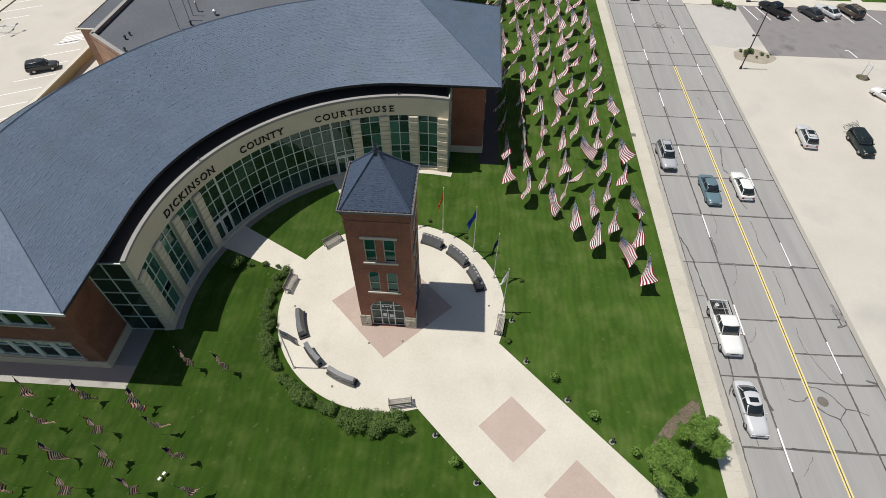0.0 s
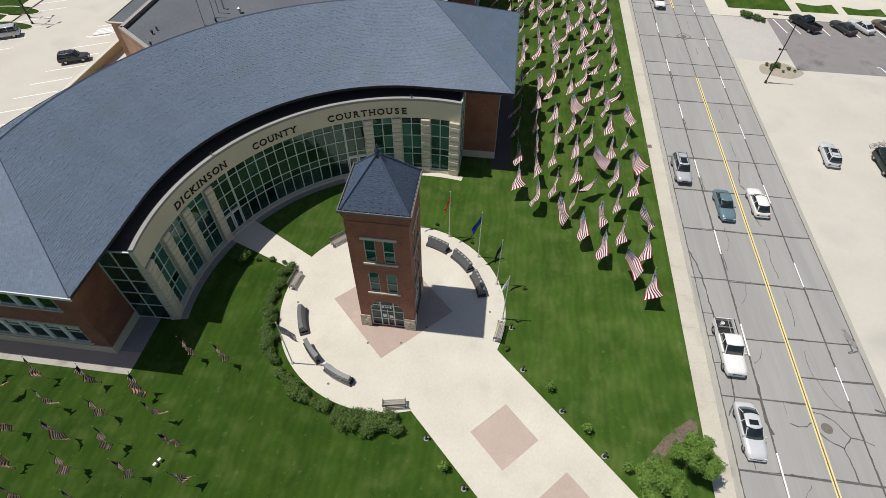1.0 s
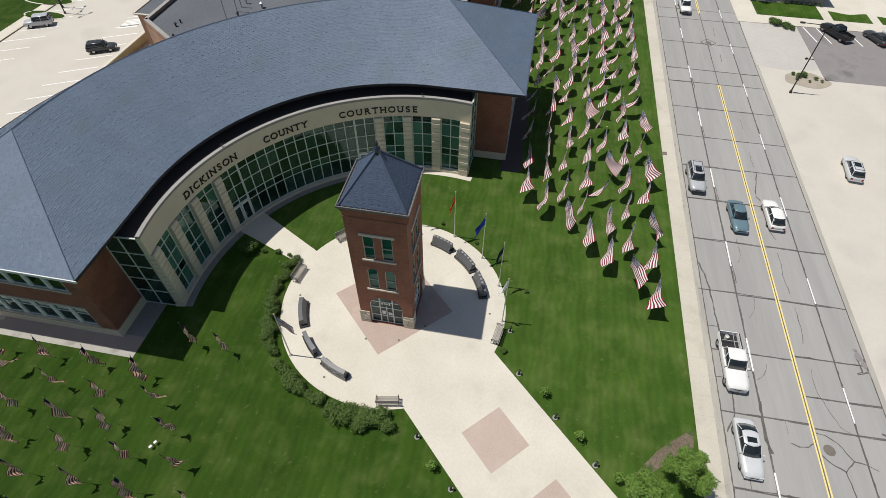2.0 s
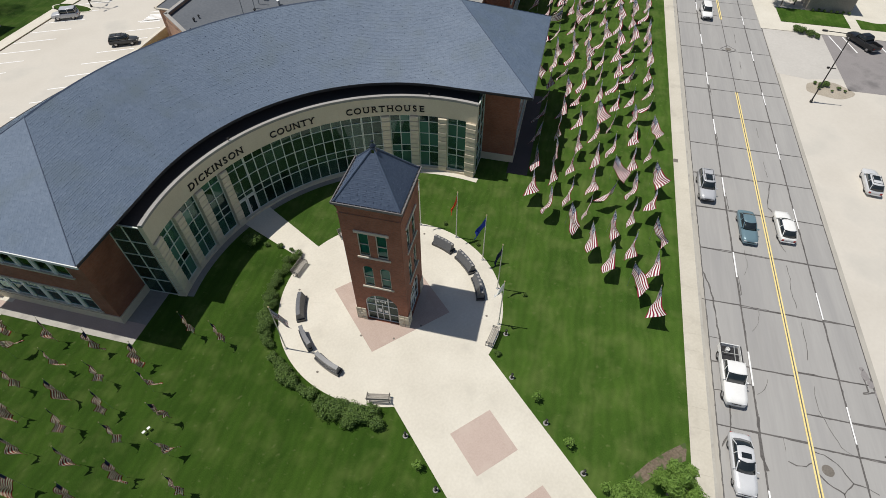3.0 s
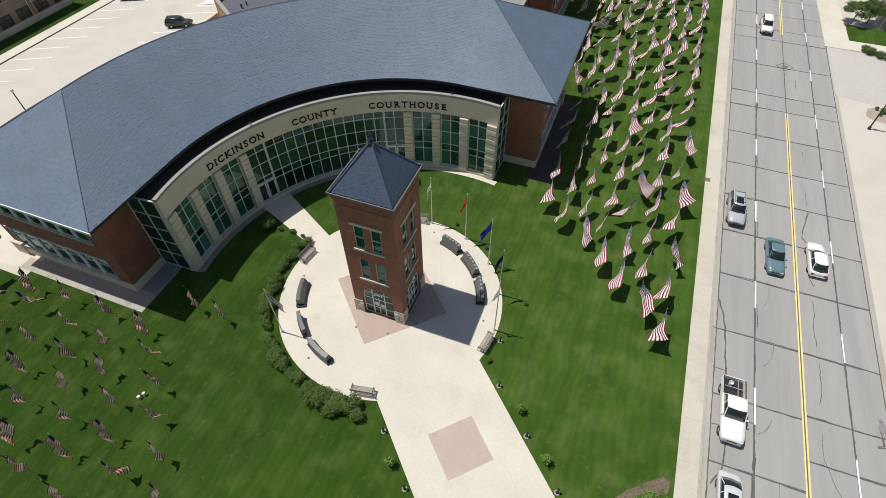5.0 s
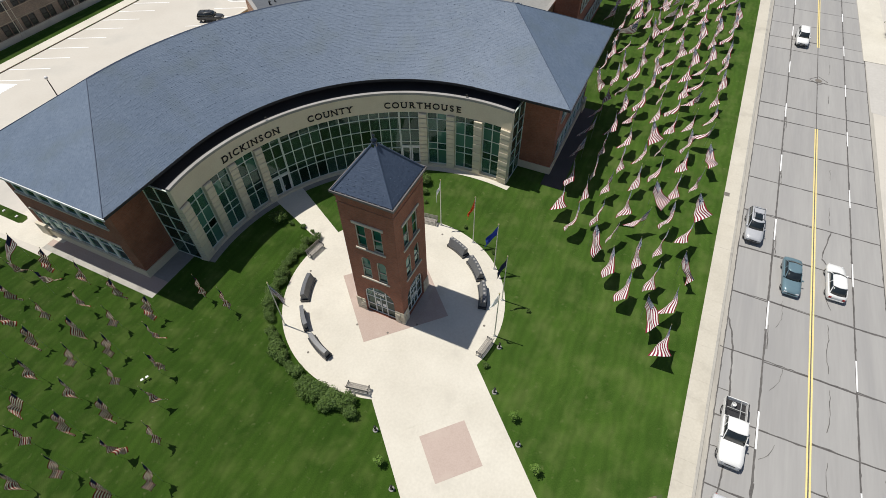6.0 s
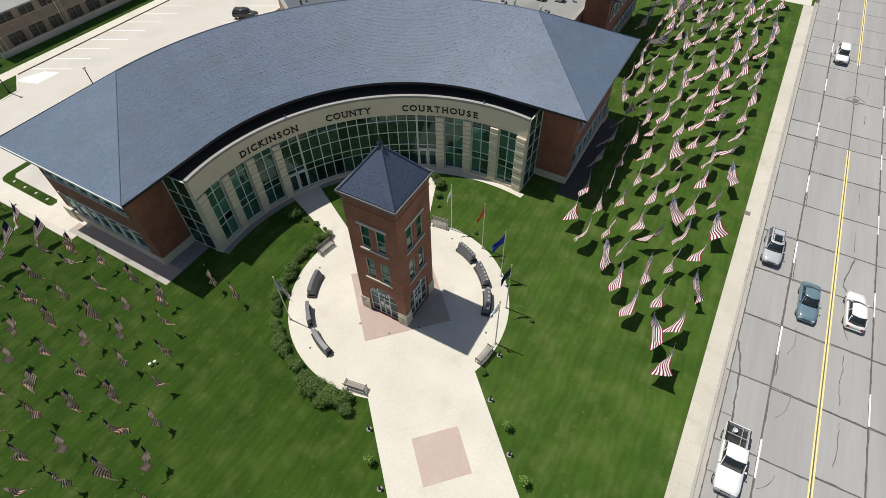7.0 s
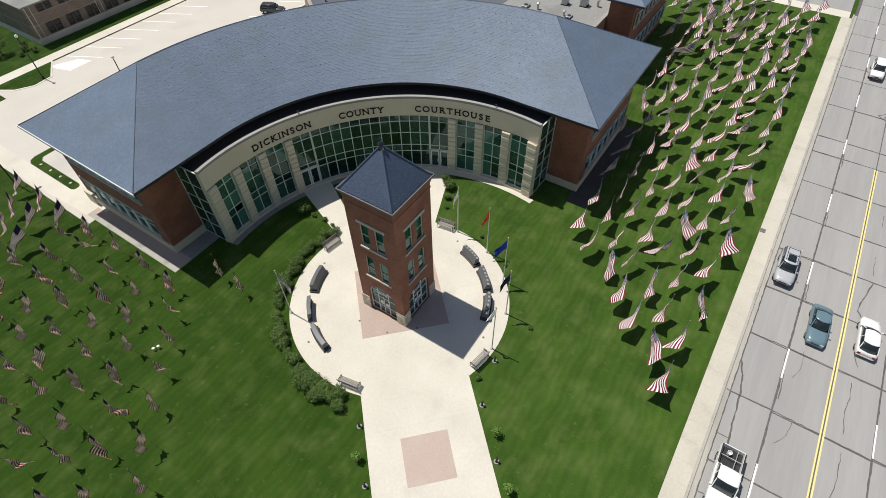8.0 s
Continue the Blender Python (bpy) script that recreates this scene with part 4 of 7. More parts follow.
prism(bm, [uv(36.4, -45.2), uv(36.4, -40.65), uv(58, -40.65), uv(58, -45.2)][::-1], 5.3, 5.5)
part("flat_roof", bm, MEMBRANE, low, "dark flat roof with a pale edge")
for a, b in ((uv(36.4, -45.2), uv(36.4, -40.65)), (uv(58, -45.2), uv(36.4, -45.2))):
    bm = bmesh.new()
    wall_run(bm, a, b, 0.3, 5.5, 5.62)
    part("roof_edge", bm, TRIM, low, "pale metal roof edge")
ramp = thing("ramp_wall", "buff low retaining wall beside the parking lot", "wall")
bm = bmesh.new()
wall_run(bm, uv(20.0, -47.6), uv(40.5, -47.6), 0.3, 0, 1.35)
part("wall", bm, BUFF, ramp)
bm = bmesh.new()
wall_run(bm, uv(20.0, -47.5), uv(40.5, -47.5), 0.5, 1.35, 1.47)
part("wall_cap", bm, CONCRETE, ramp, "pale concrete cap")


def vent(x, y, z, h, r, label):
    t = thing("roof_vent", label, "vent", (x, y, z), group="vents on the flat roof")
    bm = bmesh.new()
    lathe(bm, [(r, 0), (r, h)], 10)
    part("pipe", bm, GALV if h > 0.5 else SOFFIT, t)
    bm = bmesh.new()
    lathe(bm, [(r * 1.7, h - 0.02), (r * 1.9, h + 0.06), (r * 0.4, h + 0.22)], 10)
    part("cowl", bm, GALV if h > 0.5 else SOFFIT, t)


for u0, v0, h, r in ((35.2, -30.8, 4.2, 0.06), (37.5, -30.4, 3.8, 0.06), (38.8, -30.4, 3.4, 0.07), (40.0, -30.2, 1.2, 0.1), (36.3, -29.7, 0.4, 0.1), (32.1, -36.2, 0.35, 0.1), (33.1, -36.1, 0.3, 0.08), (29.4, -35.0, 0.3, 0.09), (39.2, -27.6, 0.6, 0.16), (45.5, -9.7, 0.8, 0.14), (50.5, -3.1, 0.9, 0.14), (45.6, -5.9, 0.6, 0.12)):
    vent(*uv(u0, v0), 6.62, h, r, "thin metal vent pipe on the flat roof")
for u0, v0, lu, lv, hh in ((45.3, -11.4, 1.1, 0.8, 0.35), (45.5, -5.1, 0.9, 0.7, 0.3), (48.9, -7.2, 0.9, 0.8, 1.3), (49.8, -4.8, 1.0, 0.9, 1.4), (52.5, -9.0, 2.2, 1.6, 1.4)):
    t = thing("rooftop_unit", "pale metal air-conditioning unit on the flat roof", "air conditioner", (*uv(u0, v0), 6.62), 45, "units on the flat roof")
    bm = bmesh.new()
    box(bm, -lu / 2, lu / 2, -lv / 2, lv / 2, 0.12, hh)
    bmesh.ops.bevel(bm, geom=bm.edges[:], offset=0.03, segments=1, affect="EDGES")
    part("casing", bm, GALV, t)
    bm = bmesh.new()
    box(bm, -lu / 2 - 0.06, lu / 2 + 0.06, -lv / 2 - 0.06, lv / 2 + 0.06, 0, 0.12)
    part("curb", bm, SOFFIT, t)
    bm = bmesh.new()
    lathe(bm, [(min(lu, lv) * 0.32, hh), (min(lu, lv) * 0.32, hh + 0.06)], 16)
    part("fan_guard", bm, SOFFIT, t)

# second hipped wing farther along the street
east = thing("rear_wing", "brick rear wing with a blue-grey hip roof and banded windows", "building")
U0, U1, V0, V1 = 46.1, 66.0, -0.65, 4.1
bm = bmesh.new()
um, vm = (V1 - V0) / 2, (V0 + V1) / 2
c = [(*uv(U0, V0), 9.95), (*uv(U0, V1), 9.95), (*uv(U1, V1), 9.95), (*uv(U1, V0), 9.95), (*uv(U0 + um, vm), 11.2), (*uv(U1 - um, vm), 11.2)]
solid(bm, c, [(0, 1, 4), (1, 2, 5, 4), (2, 3, 5), (3, 0, 4, 5), (3, 2, 1, 0)])
bmesh.ops.recalc_face_normals(bm, faces=bm.faces[:])
part("roof", bm, SLATE, east, "blue-grey slate hip roof")
bm = bmesh.new()
prism(bm, [uv(U0 - 0.12, V0 - 0.12), uv(U0 - 0.12, V1 + 0.12), uv(U1 + 0.12, V1 + 0.12), uv(U1 + 0.12, V0 - 0.12)][::-1], 9.7, 9.94)
part("gutter", bm, RIDGE, east)
VW = V1 - 1.35
bm = bmesh.new()
prism(bm, [uv(U0 + 1.3, V0 + 0.1), uv(U0 + 1.3, VW), uv(U1 - 1.3, VW), uv(U1 - 1.3, V0 + 0.1)][::-1], 0, 9.7)
part("wall", bm, BRICK, east)
for z0, z1 in ((1.25, 3.55), (5.9, 8.0)):
    for k in range(9):
        u = U0 + 2.2 + k * 1.8
        bm = bmesh.new()
        for a, b, c0, d0 in ((u, u + 0.1, z0, z1), (u + 1.4, u + 1.5, z0, z1), (u + 0.1, u + 1.4, z0, z0 + 0.1), (u + 0.1, u + 1.4, z1 - 0.1, z1)):
            wall_run(bm, uv(b, VW + 0.10), uv(a, VW + 0.10), -0.14, c0, d0)
        win = part("window", bm, FRAME, east, "pale-framed window")
        bm = bmesh.new()
        wall_run(bm, uv(u + 1.4, VW + 0.02), uv(u + 0.1, VW + 0.02), -0.04, z0 + 0.1, z1 - 0.1)
        part("pane", bm, DARK_PANE, win)

# ---- brick tower ----
tower = thing("brick_tower", "tall square red-brick tower with slate pyramid roof on the plaza", "tower", turn=45)
T, TH = 2.27, 0.38
Z_TOP = 13.86
# openings of one face: left, right, bottom, springing, rise of the arch
OPEN = [(-1.42, 1.42, 0.04, 2.45, 1.38), (-1.12, -0.27, 5.05, 7.2, 0.32), (0.27, 1.12, 5.05, 7.2, 0.32), (-1.12, -0.27, 8.7, 11.25, 0.0), (0.27, 1.12, 8.7, 11.25, 0.0)]


def arch_pts(x0, x1, z, rise, n=10):
    """Points of an arch from the left springing to the right."""
    if rise < 0.01:
        return [(x0, z), (x1, z)]
    c, h = (x0 + x1) / 2, (x1 - x0) / 2
    return [(c - h * math.cos(math.pi * k / n), z + rise * math.sin(math.pi * k / n)) for k in range(n + 1)]


def face_wall(bm, m):
    xs = sorted({-T, T - TH} | {v for o in OPEN for v in o[:2]})
    for a, b in zip(xs, xs[1:]):
        cuts = sorted((o[2], o[3] + o[4]) for o in OPEN if o[0] <= a + 1e-6 and o[1] >= b - 1e-6)
        z = 0.0
        for lo, hi in cuts + [(Z_TOP, Z_TOP)]:
            if lo - z > 0.01:
                box(bm, a, b, -T, -T + TH, z, lo, m)
            z = hi
    for x0, x1, zb, zs, rise in OPEN:
        if rise > 0.01:
            pts = arch_pts(x0, x1, zs, rise)
            for (xa, za), (xb, zb2) in zip(pts, pts[1:]):
                zt = zs + rise
                vs = [(xa, -T, za), (xb, -T, zb2), (xb, -T, zt), (xa, -T, zt), (xa, -T + TH, za), (xb, -T + TH, zb2), (xb, -T + TH, zt), (xa, -T + TH, zt)]
                solid(bm, [m @ Vector(v) for v in vs], [(0, 1, 2, 3), (7, 6, 5, 4), (0, 4, 5, 1)])


rng = random.Random(5)
for f in range(4):
    m = Matrix.Rotation(radians(90 * f), 4, "Z")
    bm = bmesh.new()
    face_wall(bm, m)
    part("brick_face", bm, BRICK, tower, "red brick face with five openings")
    for x0, x1, zb, zs, rise in OPEN:
        if zb < 1:
            # arched doorway glazing: bars, transom and two leaves
            pts = arch_pts(x0 + 0.04, x1 - 0.04, zs, rise - 0.04)
            bm = bmesh.new()
            for (xa, za), (xb, zb2) in zip(pts, pts[1:]):
                rod(bm, m @ Vector((xa, -T + 0.22, za)), m @ Vector((xb, -T + 0.22, zb2)), 0.06, n=6)
            for x in (x0 + 0.05, -0.55, 0.55, x1 - 0.05):
                top = zs + (rise * math.sqrt(max(0, 1 - (x / 1.42) ** 2)) if abs(x) < 1.4 else 0)
                box(bm, x - 0.045, x + 0.045, -T + 0.17, -T + 0.27, zb, top, m)
            box(bm, -0.03, 0.03, -T + 0.17, -T + 0.27, zb, zs, m)
            for z in (zb + 0.05, 1.05, zs - 0.25, zs + 0.55):
                half = 1.36 if z < zs else 1.36 * math.sqrt(1 - (0.55 / rise) ** 2)
                box(bm, -half, half, -T + 0.18, -T + 0.26, z - 0.04, z + 0.04, m)
            win = part("arched_doorway", bm, FRAME_WHITE, tower, "pale-framed arched glass doorway")
            bm = bmesh.new()
            ring_pts = [(x0 + 0.05, zb)] + [(x1 - 0.05, zb)] + list(reversed(pts))
            solid(bm, [m @ Vector((x, -T + 0.22, z)) for x, z in ring_pts], [tuple(range(len(ring_pts)))])
            part("pane", bm, GLASS_DOOR, win)
            # two paper sheets low down; the three upper panels are painted white reflections
            for xa, xb, za, zb2 in ((-0.42, -0.1, 1.25, 1.75), (0.12, 0.46, 1.2, 1.6), (-0.46, -0.28, 2.62, 2.85), (-0.2, 0.14, 2.68, 2.84), (0.22, 0.36, 2.6, 2.9)):
                bm = bmesh.new()
                box(bm, xa, xb, -T + 0.200, -T + 0.206, za, zb2, m)
                part("notice", bm, WHITE_PAINT, win, "pale panel on the glass, notices below and painted reflections above")
            continue
        bm = bmesh.new()
        for a, b, c, d in ((x0, x0 + 0.07, zb, zs), (x1 - 0.07, x1, zb, zs), (x0 + 0.07, x1 - 0.07, zb, zb + 0.07), (x0 + 0.07, x1 - 0.07, (zb + zs) / 2 - 0.03, (zb + zs) / 2 + 0.04)):
            box(bm, a, b, -T + 0.06, -T + 0.16, c, d, m)
        pts = arch_pts(x0 + 0.035, x1 - 0.035, zs, max(0, rise - 0.035))
        for (xa, za), (xb, zb2) in zip(pts, pts[1:]):
            rod(bm, m @ Vector((xa, -T + 0.11, za - 0.02)), m @ Vector((xb, -T + 0.11, zb2 - 0.02)), 0.045, n=6)
        win = part("window", bm, TRIM, tower, "cream-framed sash window")
        bm = bmesh.new()
        ring_pts = [(x0 + 0.05, zb + 0.04), (x1 - 0.05, zb + 0.04)] + [(x, z) for x, z in reversed(pts)]
        solid(bm, [m @ Vector((x, -T + 0.12, z)) for x, z in ring_pts], [tuple(range(len(ring_pts)))])
        part("pane", bm, GLASS_TEAL, win)
        bm = bmesh.new()
        solid(bm, [m @ Vector((x, -T + 0.3, z)) for x, z in ring_pts], [tuple(range(len(ring_pts)))])
        part("blind", bm, BLIND, win, "green blind behind the pane")
    for z0, z1, half, name, lab in ((8.52, 8.70, 1.3, "sill", "pale stone sill"), (4.87, 5.05, 1.3, "sill", "pale stone sill"), (11.25, 11.5, 1.32, "lintel", "pale stone lintel")):
        bm = bmesh.new()
        box(bm, -half, half, -T - 0.09, -T + 0.05, z0, z1, m)
        bmesh.ops.bevel(bm, geom=bm.edges[:], offset=0.015, segments=1, affect="EDGES")
        part(name, bm, TRIM, tower, lab)
    # corbelled brick under the eaves
    bm = bmesh.new()
    for k, (out, z0, z1) in enumerate(((0.04, 12.9, 13.05), (0.06, 13.5, 13.66), (0.10, 13.66, 13.86))):
        box(bm, -T - out, T + out, -T - out, -T - 0.001, z0, z1, m)
    for k in range(19):
        x = -T + 0.12 + k * 0.238
        box(bm, x, x + 0.12, -T - 0.03, -T - 0.001, 13.3, 13.5, m)
    part("corbel", bm, BRICK, tower, "corbelled brick band under the eaves")
    # rough stone piers beside the doorway
    for sg in (-1, 1):
        for k in range(5):
            z, x = 0.03, 0
            h = 1.6 / 5
            split = rng.uniform(0.35, 0.65)
            xe = 1.45 + (T + 0.07 - 1.45) * split
            for a, b in ((1.45, xe - 0.012), (xe + 0.012, T + 0.07)):
                bm = bmesh.new()
                d = rng.uniform(0.05, 0.1)
                lo, hi = sorted((sg * a, sg * b))
                box(bm, lo, hi, -T - d, -T - 0.002, 0.03 + k * h + 0.012, 0.03 + (k + 1) * h - 0.012, m)
                bmesh.ops.bevel(bm, geom=bm.edges[:], offset=0.02, segments=1, affect="EDGES")
                part("stone_block", bm, ROCK, tower)
# inside of the tower: floors stop the view through
bm = bmesh.new()
for z in (4.2, 8.1, 12.2):
    box(bm, -T + TH, T - TH, -T + TH, T - TH, z, z + 0.15)
part("inner_floor", bm, INTERIOR, tower)
# roof
bm = bmesh.new()
E = 2.46
box(bm, -E, E, -E, E, 13.86, 14.0)
part("eave_board", bm, RIDGE, tower, "dark metal eave board")
RE = E - 0.1
lip, strap = bmesh.new(), bmesh.new()
box(lip, -E - 0.09, E + 0.09, -E - 0.09, -E - 0.02, 13.96, 14.15)
box(lip, -E - 0.02, E + 0.02, -E - 0.02, -RE + 0.05, 13.96, 14.03)
box(strap, -0.035, 0.035, -E - 0.03, -RE + 0.03, 14.10, 14.125)
strap_mesh = bpy.data.meshes.new("gutter_strap")
strap.to_mesh(strap_mesh)
strap_mesh.materials.append(RIDGE)
strap.free()
guard = bmesh.new()
box(guard, -0.028, 0.028, -0.035, 0.02, 0.0, 0.04)
guard_mesh = bpy.data.meshes.new("snow_guard")
guard.to_mesh(guard_mesh)
guard_mesh.materials.append(SLATE_DARK)
guard.free()
lip_mesh = bpy.data.meshes.new("gutter")
lip.to_mesh(lip_mesh)
lip_mesh.materials.append(GUTTER_METAL)
lip.free()
for f in range(4):
    m = Matrix.Rotation(radians(90 * f), 4, "Z")
    shared("gutter", lip_mesh, tower, m @ Matrix.Diagonal((1 - 0.0004 * f, 1 - 0.0004 * f, 1, 1)), "grey-brown metal gutter")
    for k in range(11):
        shared("gutter_strap", strap_mesh, tower, m @ Matrix.Translation(((k - 5) * 0.43 + 0.05, 0, 0)))
    for row, fr in enumerate((0.09, 0.18, 0.27, 0.36)):
        half = RE * (1 - fr) - 0.25
        for k in range(7 - row):
            x = -half + 2 * half * (k + 0.3 + 0.4 * (row % 2)) / (7 - row)
            shared("snow_guard", guard_mesh, tower, m @ Matrix.Translation((x, -RE * (1 - fr), 14.12 + 3.15 * fr)))
bm = bmesh.new()
solid(bm, [(-RE, -RE, 14.03), (RE, -RE, 14.03), (RE, RE, 14.03), (-RE, RE, 14.03), (0, 0, 17.22)], [(3, 2, 1, 0), (0, 1, 4), (1, 2, 4), (2, 3, 4), (3, 0, 4)])
part("roof_deck", bm, RIDGE, tower)
bm = bmesh.new()
NS = 30
for f in range(4):
    m = Matrix.Rotation(radians(90 * f), 4, "Z")
    for k in range(NS):
        f0, f1 = k / NS, (k + 1.15) / NS
        h0, h1 = RE * (1 - f0), max(0.01, RE * (1 - f1))
        z0, z1 = 14.1 + 3.15 * f0, 14.1 + 3.15 * min(1, f1)
        n = max(1, round(2 * h0 / 0.17))
        off = 0.5 * (k % 2)
        cuts = [-h0] + [-h0 + 2 * h0 * (j + off) / n for j in range(n + 1) if -h0 + 0.05 < -h0 + 2 * h0 * (j + off) / n < h0 - 0.05] + [h0]
        for a, b in zip(cuts, cuts[1:]):
            lift = 0.024 + rng.uniform(-0.01, 0.012)
            a1, b1 = max(-h1, min(h1, a)), max(-h1, min(h1, b))
            vs = [(a + 0.004, -h0, z0 + lift), (b - 0.004, -h0, z0 + lift), (b1, -h1, z1 + 0.012), (a1, -h1, z1 + 0.012), (a + 0.004, -h0, z0), (b - 0.004, -h0, z0)]
            solid(bm, [m @ Vector(v) for v in vs], [(0, 1, 2, 3), (4, 5, 1, 0)])
part("slate_covering", bm, SLATE_DARK, tower, "overlapping blue-grey slates")["kind"] = "stuff"
for f in range(4):
    m = Matrix.Rotation(radians(90 * f), 4, "Z")
    bm = bmesh.new()
    rod(bm, m @ Vector((-RE, -RE, 14.12)), m @ Vector((0, 0, 17.3)), 0.07, n=6)
    part("hip_cap", bm, SLATE_DARK, tower)
bm = bmesh.new()
lathe(bm, [(0.24, 17.0), (0.2, 17.2), (0.14, 17.3), (0.2, 17.38), (0.22, 17.44), (0.13, 17.53), (0.05, 17.64), (0.1, 17.72), (0.11, 17.79), (0.04, 17.88), (0.015, 18.05)], 12)
part("finial", bm, FINIAL, tower, "turned dark shiny metal finial")

# ---- street slabs, joints, paint ----
ROAD_Z = -0.145
slab_meshes = {}


def slab_mesh(width, length, mat):
    key = (round(width, 2), round(length, 2))
    if key not in slab_meshes:
        bm = bmesh.new()
        box(bm, 0, length, 0, width, -0.03, 0.0)
        me = bpy.data.meshes.new("slab")
        bm.to_mesh(me)
        bm.free()
        me.materials.append(mat)
        slab_meshes[key] = me
    return slab_meshes[key]


STREET_TURN = 45 - math.degrees(math.atan(SKEW))


def street_pose(u, v, z):
    """x along the street, y across it towards the courthouse."""
    x, y = street(u, v)
    return pose(x, y, z, 0, 0, STREET_TURN)


COLS = ((27.54, 30.50), (30.63, 34.06), (34.15, 37.36), (37.48, 39.95))
rng = random.Random(11)
SHARED = [13.6, 19.6, 25.25, 30.9, 37.25, 43.5, 46.95, 54.8, 62.7, 66.2, 71.5, 77.3, 83.0, 89.0, 95.0, 101.0, 107.0, 113.0]
BEFORE = [-46.0, -40.0, -34.2, -28.4, -22.5, -16.6, -10.75]
NEAR = BEFORE + [-5.0, 0.62, 7.0] + SHARED
FAR = BEFORE + [-5.2, -2.5, 1.2, 7.0] + SHARED
for c, (v0, v1) in enumerate(COLS):
    cuts = NEAR if c < 2 else FAR
    jitter = [rng.uniform(-0.1, 0.1) for _ in cuts]
    for k in range(len(cuts) - 1):
        a, b = cuts[k] + jitter[k], cuts[k + 1] + jitter[k + 1]
        bm = bmesh.new()
        # the two ends lean a little, as hand-cut joints do
        la, lb = (0.05 * math.sin(7 * cuts[k] + c), 0.05 * math.sin(7 * cuts[k + 1] + c))
        vs = [(a + 0.055 - la, v1), (b - 0.055 - lb, v1), (b - 0.055 + lb, v0), (a + 0.055 + la, v0)]
        prism(bm, [street(*p) for p in vs], ROAD_Z - 0.03, ROAD_Z + rng.uniform(-0.003, 0.003))
        part("slab", bm, ROADC, road)
# wandering tarred cracks
bm = bmesh.new()


def crack_run(points, width=0.03, wob=0.05, z=0.0125):
    """A crack through a few turning points, wandering a little between them."""
    left = None
    for k, (a, b) in enumerate(zip(points, points[1:])):
        a, b = Vector(a), Vector(b)
        d = (b - a).normalized()
        n = max(2, int((b - a).length / 0.35))
        for j in range(n + 1):
            p = a.lerp(b, j / n) + Vector((-d.y, d.x)) * (rng.uniform(-wob, wob) if 0 < j < n else 0)
            s = Vector((-d.y, d.x)) * width * rng.uniform(0.5, 1.4)
            pair = [bm.verts.new((*street(*(p + s)), ROAD_Z + z)), bm.verts.new((*street(*(p - s)), ROAD_Z + z))]
            if left:
                bm.faces.new((left[0], left[1], pair[1], pair[0]))
            left = pair


# cracks down the middle of the far inner lane, one slab after another
crack_run([(25.1, 35.65), (23.8, 35.35), (22.0, 34.95), (21.0, 34.85), (20.4, 35.2)], 0.05)
crack_run([(29.0, 35.5), (27.4, 35.45), (26.2, 35.55)], 0.022)
crack_run([(35.7, 35.6), (33.6, 35.55)], 0.02)
crack_run([(18.8, 35.4), (16.9, 35.3), (15.9, 35.2), (14.8, 35.6)], 0.026)
crack_run([(13.0, 35.35), (11.4, 35.45), (9.8, 35.25), (7.9, 35.4)], 0.024)
crack_run([(6.4, 35.5), (4.6, 35.5), (3.3, 35.45), (2.5, 35.28)], 0.024)
crack_run([(0.1, 35.34), (-1.0, 35.24), (-2.0, 35.28), (-3.5, 35.78), (-4.7, 36.27), (-5.1, 36.88)], 0.018)
crack_run([(52.0, 35.5), (49.8, 35.4)], 0.03)
crack_run([(60.4, 35.6), (57.5, 35.5)], 0.025)
# faint cracks in the near inner lane
crack_run([(19.6, 32.0), (18.0, 32.3), (16.6, 31.9)], 0.014)
crack_run([(14.1, 31.7), (12.0, 31.74), (10.9, 31.32)], 0.014)
crack_run([(6.8, 32.05), (5.6, 31.9), (4.4, 31.2)], 0.016)
crack_run([(-0.1, 31.83), (-1.1, 31.45), (-1.7, 30.82)], 0.018)
crack_run([(-4.9, 32.24), (-6.0, 32.24)], 0.014)
crack_run([(-11.2, 32.48), (-12.1, 31.83), (-12.7, 31.25)], 0.016)
# the joint that swings in from the gutter
crack_run([(10.4, 27.5), (9.0, 27.95), (7.4, 28.2), (4.6, 28.3), (1.8, 28.5), (-1.4, 28.72), (-4.8, 28.5), (-5.6, 28.3), (-6.7, 27.7)], 0.06)
crack_run([(7.05, 27.2), (7.0, 28.2)], 0.04)
crack_run([(3.0, 27.55), (3.0, 28.4)], 0.03)
crack_run([(-0.95, 29.4), (-0.95, 30.5)], 0.035)
crack_run([(-2.05, 27.5), (-2.0, 28.6)], 0.035)
crack_run([(-8.7, 28.9), (-9.7, 28.73), (-10.7, 28.75)], 0.024)
crack_run([(-3.6, 30.62), (-5.2, 30.5), (-6.8, 30.45), (-7.8, 30.75)], 0.085)
# the ring of cracks at the manhole
crack_run([(-5.5, 34.2), (-5.6, 34.92), (-6.1, 35.71), (-7.3, 36.51), (-8.2, 35.73), (-7.7, 34.75), (-7.1, 34.2)], 0.045)
crack_run([(-6.7, 32.27), (-6.9, 32.84), (-6.8, 33.49), (-6.4, 34.0)], 0.04)
crack_run([(-7.3, 36.51), (-7.4, 37.4), (-7.7, 38.07)], 0.04)
crack_run([(-8.2, 35.7), (-9.4, 35.84), (-10.7, 35.91)], 0.04)
# broken edge along the far gutter
crack_run([(2.1, 39.35), (0.6, 39.45), (0.4, 39.0)], 0.05)
crack_run([(1.9, 39.9), (0.6, 39.99), (-1.3, 40.2), (-2.4, 40.4), (-4.8, 40.05)], 0.08, 0.1)
crack_run([(0.3, 38.99), (0.7, 40.1)], 0.05)
crack_run([(-4.7, 39.2), (-5.0, 40.2)], 0.08)
